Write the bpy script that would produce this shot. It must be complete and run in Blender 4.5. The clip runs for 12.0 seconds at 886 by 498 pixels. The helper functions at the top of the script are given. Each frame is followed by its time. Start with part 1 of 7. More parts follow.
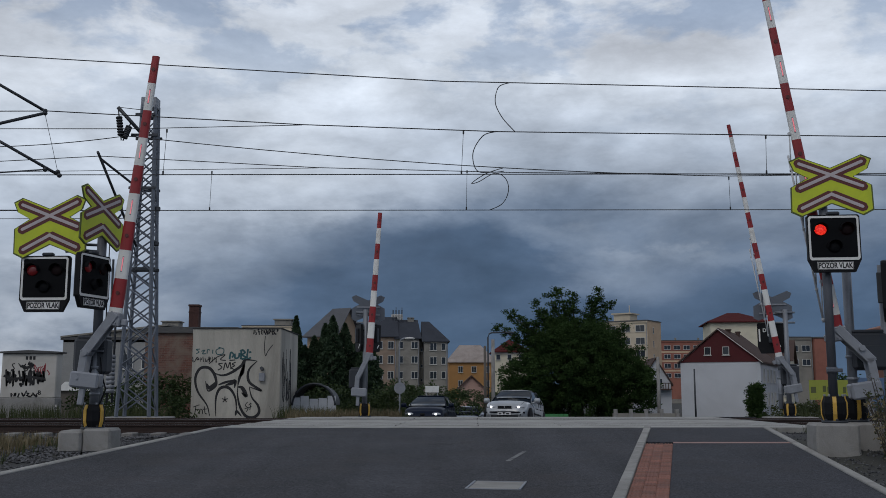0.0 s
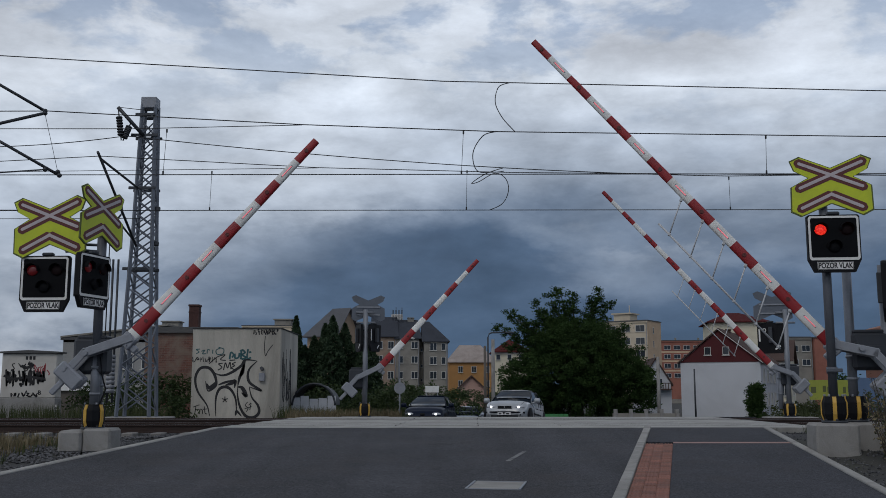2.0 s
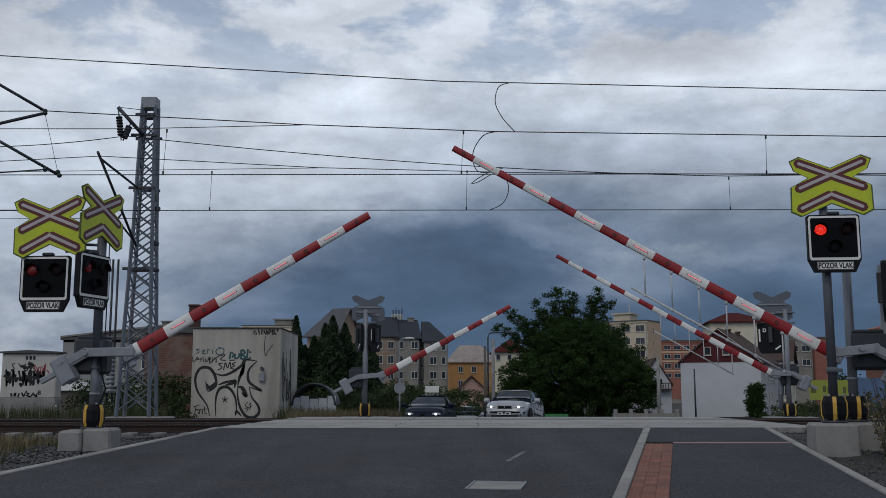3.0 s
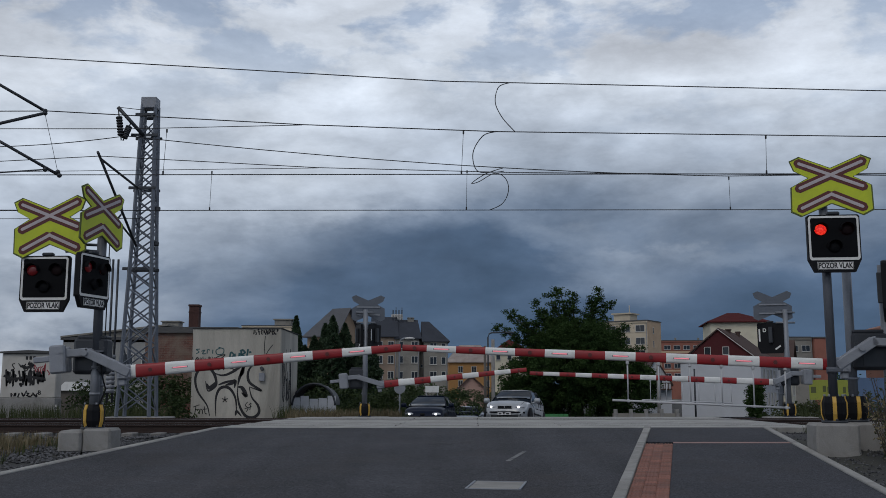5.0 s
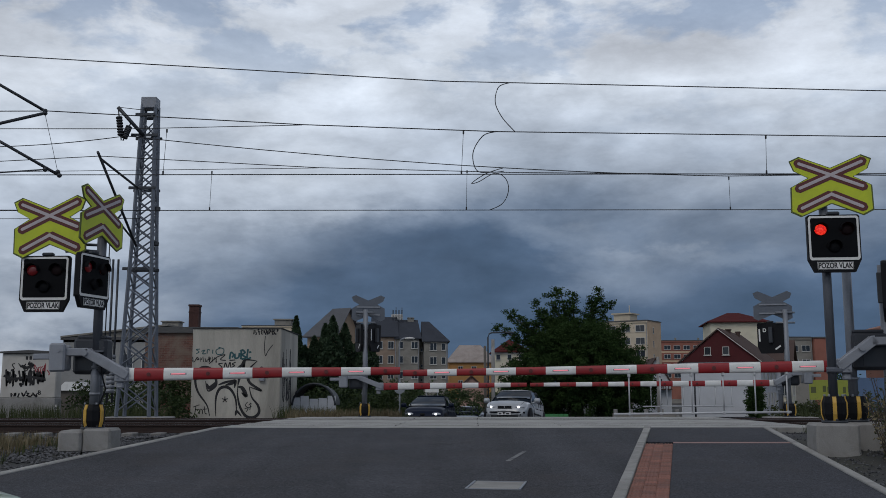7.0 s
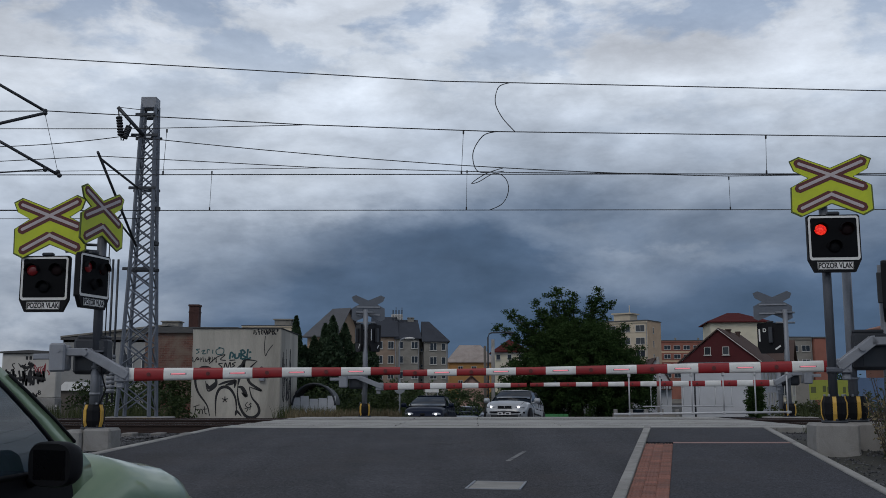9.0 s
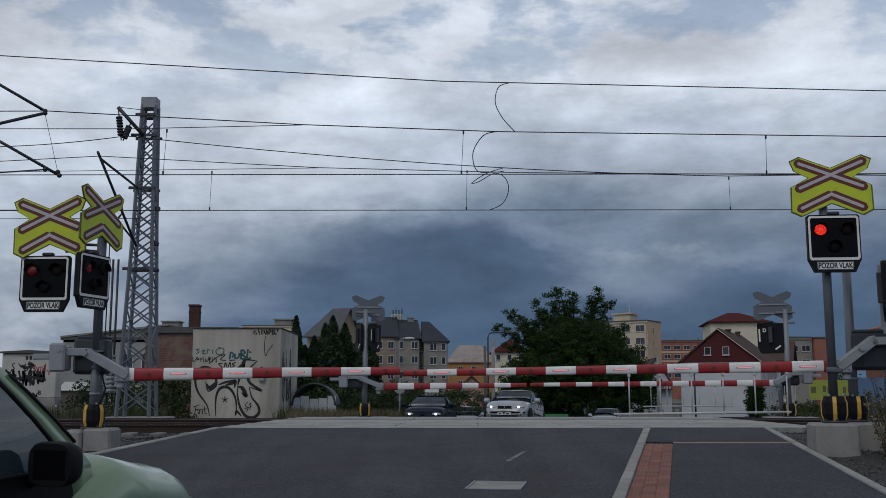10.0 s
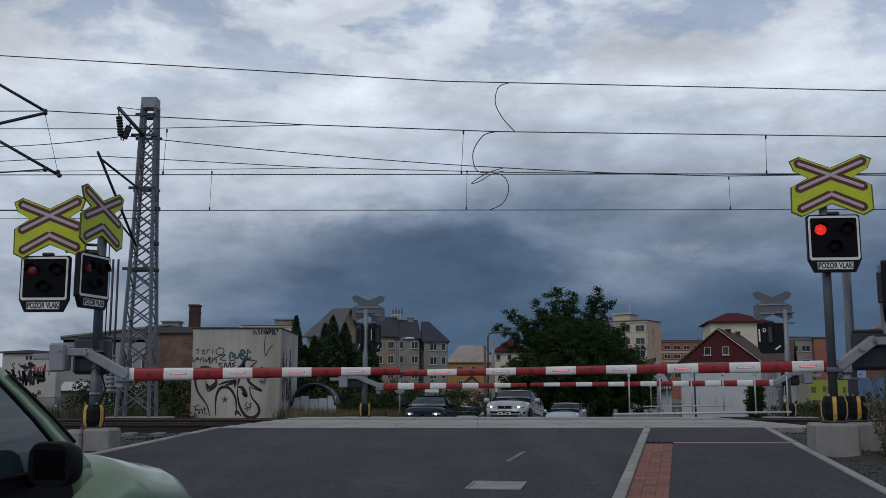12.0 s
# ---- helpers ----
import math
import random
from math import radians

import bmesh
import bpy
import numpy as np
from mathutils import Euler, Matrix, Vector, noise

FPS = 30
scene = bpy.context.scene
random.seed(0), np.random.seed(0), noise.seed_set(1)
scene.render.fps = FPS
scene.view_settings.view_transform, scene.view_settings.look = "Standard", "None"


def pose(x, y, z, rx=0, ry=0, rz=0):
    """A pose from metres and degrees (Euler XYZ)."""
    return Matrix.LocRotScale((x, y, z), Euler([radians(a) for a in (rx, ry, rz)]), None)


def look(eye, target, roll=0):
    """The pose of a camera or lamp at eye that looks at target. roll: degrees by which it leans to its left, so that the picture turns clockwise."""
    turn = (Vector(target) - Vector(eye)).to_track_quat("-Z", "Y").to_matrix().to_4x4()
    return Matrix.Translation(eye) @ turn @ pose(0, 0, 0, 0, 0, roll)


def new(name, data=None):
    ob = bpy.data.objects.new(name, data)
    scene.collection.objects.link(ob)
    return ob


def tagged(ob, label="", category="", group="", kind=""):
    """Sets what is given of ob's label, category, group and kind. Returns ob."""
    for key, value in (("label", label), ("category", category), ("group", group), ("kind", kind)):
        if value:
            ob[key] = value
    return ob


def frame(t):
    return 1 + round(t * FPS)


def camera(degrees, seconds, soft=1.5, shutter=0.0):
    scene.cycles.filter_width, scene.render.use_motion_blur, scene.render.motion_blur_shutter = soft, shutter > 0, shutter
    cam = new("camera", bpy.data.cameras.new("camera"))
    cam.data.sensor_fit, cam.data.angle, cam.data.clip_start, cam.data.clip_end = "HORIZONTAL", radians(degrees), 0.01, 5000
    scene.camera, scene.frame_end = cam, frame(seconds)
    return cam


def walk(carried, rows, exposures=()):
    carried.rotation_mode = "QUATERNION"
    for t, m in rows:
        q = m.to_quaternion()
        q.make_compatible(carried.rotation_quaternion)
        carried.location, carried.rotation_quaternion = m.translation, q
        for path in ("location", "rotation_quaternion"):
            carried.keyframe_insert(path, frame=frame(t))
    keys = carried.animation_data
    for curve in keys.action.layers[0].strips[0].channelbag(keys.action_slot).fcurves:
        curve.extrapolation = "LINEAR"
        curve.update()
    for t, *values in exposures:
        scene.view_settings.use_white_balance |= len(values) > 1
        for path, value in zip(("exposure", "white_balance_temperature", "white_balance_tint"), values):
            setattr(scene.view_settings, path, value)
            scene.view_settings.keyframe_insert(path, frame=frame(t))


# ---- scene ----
cam = camera(48.27, 12.0, soft=0.55)
EYE = pose(0, 0, 0.69, 98.29, 0, 0)
walk(cam, [(0, EYE), (12, EYE)])

# ---- sky and sun ----
SUN_AZ, SUN_EL = 205, 48          # degrees from +y towards +x, and height
world = bpy.data.worlds.new("world")
scene.world = world
world.use_nodes = True


class Nodes:
    """Short hand for wiring nodes."""

    def __init__(self, tree):
        self.t = tree
        tree.nodes.clear()

    def add(self, kind, ins=None, **props):
        n = self.t.nodes.new(kind)
        for k, v in props.items():
            setattr(n, k, v)
        for k, v in (ins or {}).items():
            if hasattr(v, "is_linked"):
                self.t.links.new(v, n.inputs[k])
            else:
                n.inputs[k].default_value = v
        return n

    def math(self, op, a, b=0.0, clamp=False):
        return self.add("ShaderNodeMath", {0: a, 1: b}, operation=op, use_clamp=clamp).outputs[0]

    def ramp(self, fac, stops):
        n = self.add("ShaderNodeValToRGB", {0: fac})
        e = n.color_ramp.elements
        while len(e) < len(stops):
            e.new(0.5)
        for i, (p, c) in enumerate(stops):
            e[i].position, e[i].color = p, (*c, 1) if len(c) == 3 else c
        return n.outputs[0]

    def mix(self, fac, a, b, blend="MIX"):
        n = self.add("ShaderNodeMix", data_type="RGBA", blend_type=blend)
        for i, v in ((0, fac), (6, a), (7, b)):
            if hasattr(v, "is_linked"):
                self.t.links.new(v, n.inputs[i])
            else:
                n.inputs[i].default_value = v if i == 0 else (*v, 1)
        return n.outputs[2]

    def noise(self, vec, scale, detail=5.0, rough=0.55, dist=0.0):
        return self.add("ShaderNodeTexNoise", {"Vector": vec, "Scale": scale, "Detail": detail, "Roughness": rough, "Distortion": dist}).outputs[0]


def make_sky():
    n = Nodes(world.node_tree)
    sky = n.add("ShaderNodeTexSky", sky_type="NISHITA", sun_disc=False, sun_elevation=radians(SUN_EL), sun_rotation=radians(SUN_AZ))
    blue = n.mix(1.0, sky.outputs[0], (0.115, 0.115, 0.115), "MULTIPLY")
    co = n.add("ShaderNodeTexCoord").outputs["Generated"]
    sep = n.add("ShaderNodeSeparateXYZ", {0: co})
    x, z = sep.outputs[0], sep.outputs[2]
    # the cloud layer seen in perspective: flat and crowded near the horizon
    squash = n.add("ShaderNodeVectorMath", {0: co, 1: (1.0, 1.0, 2.3)}, operation="MULTIPLY").outputs[0]
    big = n.noise(squash, 2.6, 4, 0.5, 0.0)
    mid = n.noise(squash, 6.5, 7, 0.58, 0.15)
    fine = n.noise(squash, 17.0, 6, 0.6, 0.0)
    wob = n.math("ADD", n.math("MULTIPLY", n.math("SUBTRACT", big, 0.5), 0.16), n.math("MULTIPLY", n.math("SUBTRACT", mid, 0.5), 0.11))
    # the right side clears only higher up
    high = n.ramp(z, [(0.11, (0, 0, 0)), (0.24, (1, 1, 1))])
    side = n.math("MAXIMUM", n.math("MULTIPLY", n.math("SUBTRACT", 0.05, x), 0.22), n.math("MULTIPLY", n.math("MULTIPLY", n.math("SUBTRACT", x, 0.08), 0.17), high))
    lift = n.math("ADD", n.math("ADD", z, wob), side)
    # single cloud banks: bearing, height, half width, half height, and how much they lighten
    ahead = n.math("MAXIMUM", sep.outputs[1], 0.3)
    bear = n.math("ADD", n.math("DIVIDE", x, ahead), n.math("MULTIPLY", n.math("SUBTRACT", mid, 0.5), 0.16))
    rise = n.math("ADD", n.math("DIVIDE", z, ahead), n.math("MULTIPLY", n.math("SUBTRACT", fine, 0.5), 0.06))
    for u0, v0, ru, rv, k in ((-0.15, 0.215, 0.13, 0.045, 0.075), (0.22, 0.365, 0.2, 0.035, 0.10), (-0.03, 0.165, 0.18, 0.03, -0.04), (0.20, 0.105, 0.10, 0.055, 0.07), (0.27, 0.14, 0.10, 0.010, 0.03), (0.13, 0.16, 0.06, 0.008, 0.02),
                              (-0.42, 0.075, 0.07, 0.02, 0.06), (-0.42, 0.135, 0.07, 0.012, 0.035), (-0.33, 0.115, 0.06, 0.016, -0.05), (0.36, 0.085, 0.12, 0.03, -0.03), (0.05, 0.275, 0.10, 0.02, -0.02)):
        du = n.math("DIVIDE", n.math("SUBTRACT", bear, u0), ru)
        dv = n.math("DIVIDE", n.math("SUBTRACT", rise, v0), rv)
        away = n.math("ADD", n.math("MULTIPLY", du, du), n.math("MULTIPLY", dv, dv))
        lift = n.math("ADD", lift, n.math("MULTIPLY", n.math("POWER", 0.37, away), k))
    shade = n.ramp(lift, [(0.0, (0.078, 0.125, 0.20)), (0.075, (0.066, 0.11, 0.183)), (0.13, (0.086, 0.134, 0.216)), (0.18, (0.185, 0.24, 0.33)),
                          (0.245, (0.40, 0.465, 0.565)), (0.30, (0.53, 0.60, 0.705)), (0.37, (0.66, 0.725, 0.82)), (0.5, (0.42, 0.45, 0.51)), (1.0, (0.32, 0.345, 0.39))])
    detail = n.math("ADD", n.math("MULTIPLY", mid, 0.9), n.math("MULTIPLY", fine, 0.45))
    detail = n.math("ADD", n.math("MULTIPLY", n.math("SUBTRACT", detail, 0.675), 0.8), 1.0)
    billow = n.math("ABSOLUTE", n.math("SUBTRACT", n.noise(squash, 4.2, 9, 0.62, 0.1), 0.5))
    puff = n.math("MULTIPLY", n.math("SUBTRACT", 0.075, billow), n.ramp(z, [(0.1, (0.4, 0.4, 0.4)), (0.25, (1.8, 1.8, 1.8))]))
    detail = n.math("SUBTRACT", detail, puff)
    cloud = n.mix(1.0, shade, n.add("ShaderNodeCombineXYZ", {0: detail, 1: detail, 2: detail}).outputs[0], "MULTIPLY")
    # a lighter gap under the clouds, low towards the left of the tracks
    low = n.math("MULTIPLY", n.ramp(z, [(0.0, (1, 1, 1)), (0.05, (1, 1, 1)), (0.14, (0, 0, 0))]), n.ramp(n.math("MULTIPLY", x, -1.0), [(0.22, (0, 0, 0)), (0.42, (1, 1, 1))]))
    low = n.math("MULTIPLY", low, n.ramp(mid, [(0.35, (0.15, 0.15, 0.15)), (0.62, (1, 1, 1))]))
    cloud = n.mix(low, cloud, (0.52, 0.56, 0.62))
    # blue showing through high up
    gaps = n.math("MULTIPLY", n.ramp(n.math("ADD", mid, n.math("MULTIPLY", big, 0.4)), [(0.66, (1, 1, 1)), (0.735, (0, 0, 0))]),
                  n.ramp(z, [(0.25, (0, 0, 0)), (0.36, (1, 1, 1))]))
    col = n.mix(n.math("MULTIPLY", gaps, 0.55), cloud, blue)
    bg = n.add("ShaderNodeBackground", {"Color": col, "Strength": 1.0})
    n.t.links.new(bg.outputs[0], n.add("ShaderNodeOutputWorld").inputs[0])


make_sky()
sun = new("sun", bpy.data.lights.new("sun", "SUN"))
sun.data.energy, sun.data.angle, sun.data.color = 0.5, radians(25), (1.0, 0.96, 0.9)
_a, _e = radians(SUN_AZ), radians(SUN_EL)
sun.matrix_world = look((30 * math.sin(_a) * math.cos(_e), 30 * math.cos(_a) * math.cos(_e), 30 * math.sin(_e)), (0, 0, 0))
scene.view_settings.exposure = 0.0


# ---- materials ----
def mat(name, color, rough=0.7, metal=0.0, var=0.25, scale=6.0, bump=0.15, fine=60.0, dirt=None, dirt_amount=0.0, coat=0.0, rand=0.0, stretch=None, spec=0.5, island=0.0):
    """A surface with broad stains, fine grain and relief; scale and fine are in cycles a metre."""
    m = bpy.data.materials.new(name)
    m.use_nodes = True
    n = Nodes(m.node_tree)
    co = n.add("ShaderNodeTexCoord").outputs["Object"]
    if rand:
        info = n.add("ShaderNodeObjectInfo").outputs["Random"]
        co = n.add("ShaderNodeVectorMath", {0: co, 1: n.math("MULTIPLY", info, 37.0)}, operation="ADD").outputs[0]
    if stretch:
        co = n.add("ShaderNodeVectorMath", {0: co, 1: stretch}, operation="MULTIPLY").outputs[0]
    a = n.noise(co, scale, 6, 0.6, 0.3)
    b = n.noise(co, fine, 3, 0.6)
    k = n.math("ADD", n.math("MULTIPLY", n.math("SUBTRACT", a, 0.5), 2.4 * var), n.math("MULTIPLY", n.math("SUBTRACT", b, 0.5), 1.4 * var))
    k = n.math("ADD", k, 1.0)
    if rand:
        k = n.math("ADD", k, n.math("MULTIPLY", n.math("SUBTRACT", info, 0.5), rand))
    if island:
        k = n.math("ADD", k, n.math("MULTIPLY", n.math("SUBTRACT", n.add("ShaderNodeNewGeometry").outputs["Random Per Island"], 0.45), island))
    col = n.mix(1.0, color, n.add("ShaderNodeCombineXYZ", {0: k, 1: k, 2: k}).outputs[0], "MULTIPLY")
    if dirt:
        c = n.noise(co, scale * 0.45, 7, 0.65, 0.8)
        col = n.mix(n.math("MULTIPLY", n.ramp(c, [(0.45, (0, 0, 0)), (0.68, (1, 1, 1))]), dirt_amount), col, dirt)
    r = n.math("ADD", n.math("MULTIPLY", n.math("SUBTRACT", a, 0.5), 0.3), rough, True)
    p = n.add("ShaderNodeBsdfPrincipled", {"Base Color": col, "Roughness": r, "Metallic": metal, "Coat Weight": coat, "Coat Roughness": 0.06, "Specular IOR Level": spec})
    if bump:
        h = n.math("ADD", b, n.math("MULTIPLY", a, 0.6))
        n.t.links.new(n.add("ShaderNodeBump", {"Height": h, "Strength": bump, "Distance": 0.02}).outputs[0], p.inputs["Normal"])
    n.t.links.new(p.outputs[0], n.add("ShaderNodeOutputMaterial").inputs[0])
    return m


def glow(name, color, strength):
    m = bpy.data.materials.new(name)
    m.use_nodes = True
    n = Nodes(m.node_tree)
    p = n.add("ShaderNodeBsdfPrincipled", {"Base Color": (*color, 1), "Roughness": 0.3, "Emission Color": (*color, 1), "Emission Strength": strength})
    n.t.links.new(p.outputs[0], n.add("ShaderNodeOutputMaterial").inputs[0])
    return m


def glass_mat(name, tint, clear):
    """Thin glazing: tinted see-through with a Fresnel gloss."""
    m = bpy.data.materials.new(name)
    m.use_nodes = True
    n = Nodes(m.node_tree)
    fr = n.add("ShaderNodeFresnel", {"IOR": 1.52}).outputs[0]
    body = n.add("ShaderNodeMixShader", {0: clear, 1: n.add("ShaderNodeBsdfDiffuse", {"Color": (*[c * 0.25 for c in tint], 1)}).outputs[0],
                                         2: n.add("ShaderNodeBsdfTransparent", {"Color": (*tint, 1)}).outputs[0]}).outputs[0]
    sh = n.add("ShaderNodeMixShader", {0: n.math("ADD", fr, 0.06, True), 1: body, 2: n.add("ShaderNodeBsdfGlossy", {"Roughness": 0.02}).outputs[0]}).outputs[0]
    n.t.links.new(sh, n.add("ShaderNodeOutputMaterial").inputs[0])
    return m


def leaf_mat(name, dark, light, rough=0.6, single=0.6, spec=0.3):
    """Foliage that differs from leaf to leaf."""
    m = bpy.data.materials.new(name)
    m.use_nodes = True
    n = Nodes(m.node_tree)
    r = n.add("ShaderNodeNewGeometry").outputs["Random Per Island"]
    co = n.add("ShaderNodeTexCoord").outputs["Object"]
    k = n.math("ADD", n.math("MULTIPLY", r, single), n.math("MULTIPLY", n.math("SUBTRACT", n.noise(co, 0.9, 4), 0.25), 1.35 - 1.4 * single), True)
    col = n.mix(k, dark, light)
    d = n.add("ShaderNodeBsdfPrincipled", {"Base Color": col, "Roughness": rough, "Specular IOR Level": spec})
    t = n.add("ShaderNodeBsdfTranslucent", {"Color": col})
    n.t.links.new(n.add("ShaderNodeMixShader", {0: 0.25, 1: d.outputs[0], 2: t.outputs[0]}).outputs[0], n.add("ShaderNodeOutputMaterial").inputs[0])
    return m


def asphalt_mat(name, base, lanes):
    """Worn asphalt: stone speckle, patches, faint wheel tracks along the road and hairline cracks."""
    m = bpy.data.materials.new(name)
    m.use_nodes = True
    n = Nodes(m.node_tree)
    co = n.add("ShaderNodeTexCoord").outputs["Object"]
    speck = n.noise(co, 42, 3, 0.7)
    grit = n.noise(co, 17, 4, 0.7)
    patch = n.noise(co, 0.55, 6, 0.62, 0.4)
    along = n.add("ShaderNodeMapping", {"Vector": co, "Rotation": (0, 0, radians(12)), "Scale": (1.0, 0.05, 1.0)}).outputs[0]
    tracks = n.noise(along, 1.3, 4, 0.55)
    k = n.math("ADD", n.math("MULTIPLY", n.math("SUBTRACT", patch, 0.5), 1.5), n.math("MULTIPLY", n.math("SUBTRACT", tracks, 0.5), lanes))
    k = n.math("ADD", n.math("ADD", k, n.math("MULTIPLY", n.math("SUBTRACT", grit, 0.5), 3.2)), n.math("MULTIPLY", n.math("SUBTRACT", speck, 0.5), 5.0))
    k = n.math("MAXIMUM", n.math("ADD", k, 1.0), 0.35)
    col = n.mix(1.0, base, n.add("ShaderNodeCombineXYZ", {0: k, 1: k, 2: k}).outputs[0], "MULTIPLY")
    stones = n.ramp(n.noise(co, 30, 2, 0.5), [(0.66, (0, 0, 0)), (0.72, (1, 1, 1))])
    col = n.mix(n.math("MULTIPLY", stones, 0.5), col, (0.10, 0.097, 0.092))
    warm = n.ramp(n.noise(co, 0.9, 5, 0.6), [(0.5, (0, 0, 0)), (0.7, (1, 1, 1))])
    col = n.mix(n.math("MULTIPLY", warm, 0.35), col, (0.052, 0.043, 0.040))
    crack = n.add("ShaderNodeTexVoronoi", {"Vector": n.add("ShaderNodeVectorMath", {0: co, 1: n.add("ShaderNodeTexNoise", {"Vector": co, "Scale": 1.5}).outputs[1]}, operation="ADD").outputs[0], "Scale": 0.28}, feature="DISTANCE_TO_EDGE").outputs[0]
    line = n.math("MULTIPLY", n.ramp(crack, [(0.0, (1, 1, 1)), (0.006, (0, 0, 0))]), n.ramp(patch, [(0.5, (0, 0, 0)), (0.58, (1, 1, 1))]))
    col = n.mix(n.math("MULTIPLY", line, 0.7), col, (0.012, 0.012, 0.013))
    p = n.add("ShaderNodeBsdfPrincipled", {"Base Color": col, "Roughness": n.math("ADD", n.math("MULTIPLY", grit, 0.3), 0.7, True), "Specular IOR Level": 0.35})
    n.t.links.new(n.add("ShaderNodeBump", {"Height": n.math("ADD", speck, grit), "Strength": 0.6, "Distance": 0.012}).outputs[0], p.inputs["Normal"])
    n.t.links.new(p.outputs[0], n.add("ShaderNodeOutputMaterial").inputs[0])
    return m


ASPHALT = asphalt_mat("asphalt", (0.042, 0.0425, 0.049), 1.3)
ASPHALT_WALK = asphalt_mat("asphalt_walk", (0.039, 0.040, 0.048), 0.5)
CONCRETE = mat("concrete", (0.36, 0.355, 0.33), 0.85, var=0.2, scale=1.6, bump=0.25, fine=70, dirt=(0.17, 0.16, 0.145), dirt_amount=0.65)
KERB = mat("kerb_concrete", (0.33, 0.322, 0.30), 0.88, var=0.2, scale=2.0, bump=0.3, fine=90, dirt=(0.13, 0.125, 0.115), dirt_amount=0.6, rand=0.25)
PAVER = mat("red_paver", (0.27, 0.115, 0.08), 0.85, var=0.25, scale=5, bump=0.3, fine=90, dirt=(0.13, 0.085, 0.07), dirt_amount=0.6, rand=0.4)
PINK = mat("pink_strip", (0.36, 0.21, 0.18), 0.85, var=0.2, scale=3, bump=0.2)
WORNPAINT = mat("worn_road_paint", (0.19, 0.19, 0.19), 0.85, var=0.5, scale=5, bump=0.2, dirt=(0.055, 0.056, 0.06), dirt_amount=0.9)
GROUND = mat("dry_ground", (0.038, 0.037, 0.037), 0.95, var=0.5, scale=0.6, bump=0.5, fine=25, dirt=(0.045, 0.046, 0.03), dirt_amount=0.9)
BALLAST = mat("ballast_stone", (0.078, 0.078, 0.082), 0.9, var=0.35, scale=3, bump=0.3, fine=60, island=1.5)
RUST = mat("rusty_rail", (0.034, 0.020, 0.016), 0.75, metal=0.2, var=0.35, scale=6, bump=0.2)
RAILTOP = mat("rail_head", (0.30, 0.28, 0.27), 0.35, metal=0.9, var=0.15, scale=4, bump=0.05)
SLEEPER = mat("sleeper_concrete", (0.25, 0.245, 0.235), 0.9, var=0.3, scale=4, bump=0.4, dirt=(0.14, 0.12, 0.1), dirt_amount=0.7, island=0.5)
WOOD = mat("old_wood", (0.12, 0.105, 0.09), 0.9, var=0.4, scale=4, bump=0.4)
GALV = mat("galvanised_steel", (0.235, 0.25, 0.275), 0.5, metal=0.35, var=0.18, scale=5, bump=0.06, fine=40)
MASTSTEEL = mat("mast_steel", (0.15, 0.168, 0.20), 0.55, metal=0.2, var=0.25, scale=4, bump=0.06, fine=30)
GREYPAINT = mat("grey_paint", (0.27, 0.285, 0.315), 0.5, var=0.12, scale=5, bump=0.04, dirt=(0.16, 0.16, 0.16), dirt_amount=0.4)
DARKSTEEL = mat("dark_steel", (0.045, 0.05, 0.058), 0.5, metal=0.3, var=0.2, scale=6, bump=0.05)
BLACK = mat("black_plastic", (0.007, 0.0075, 0.0095), 0.6, var=0.2, scale=6, bump=0.03, spec=0.2)
SCREEN = mat("black_screen", (0.004, 0.0045, 0.006), 0.65, var=0.1, scale=6, bump=0.0, spec=0.12)
WHITE = mat("white_paint", (0.80, 0.80, 0.77), 0.5, var=0.08, scale=4, bump=0.04, dirt=(0.45, 0.43, 0.4), dirt_amount=0.35)
RED = mat("red_boom_paint", (0.31, 0.018, 0.022), 0.45, var=0.15, scale=4, bump=0.04, dirt=(0.19, 0.03, 0.03), dirt_amount=0.4)
SIGNYELLOW = mat("sign_yellow_green", (0.56, 0.64, 0.022), 0.5, var=0.07, scale=4, bump=0.02, dirt=(0.33, 0.4, 0.05), dirt_amount=0.3)
SIGNRED = mat("sign_dark_red", (0.115, 0.024, 0.022), 0.55, var=0.12, scale=6, bump=0.02)
SIGNWHITE = mat("sign_silver", (0.52, 0.46, 0.47), 0.5, var=0.1, scale=5, bump=0.02)
YELLOW = mat("warning_yellow", (0.60, 0.36, 0.055), 0.5, var=0.15, scale=7, bump=0.05, dirt=(0.3, 0.19, 0.06), dirt_amount=0.5)
BLOCK = mat("foundation_concrete", (0.28, 0.272, 0.258), 0.9, var=0.22, scale=2.5, bump=0.35, fine=60, dirt=(0.15, 0.14, 0.125), dirt_amount=0.8)


def led_lamp(name):
    """A lit lens of many small diodes."""
    m = bpy.data.materials.new(name)
    m.use_nodes = True
    n = Nodes(m.node_tree)
    co = n.add("ShaderNodeTexCoord").outputs["Object"]
    cell = n.add("ShaderNodeTexVoronoi", {"Vector": co, "Scale": 34.0}).outputs["Distance"]
    col = n.ramp(cell, [(0.15, (1.0, 0.085, 0.035)), (0.6, (0.85, 0.012, 0.01))])
    p = n.add("ShaderNodeBsdfPrincipled", {"Base Color": (0.3, 0.01, 0.01, 1), "Roughness": 0.3, "Emission Color": col, "Emission Strength": n.ramp(cell, [(0.1, (1, 1, 1)), (0.8, (0.55, 0.55, 0.55))])})
    n.t.links.new(p.outputs[0], n.add("ShaderNodeOutputMaterial").inputs[0])
    return m


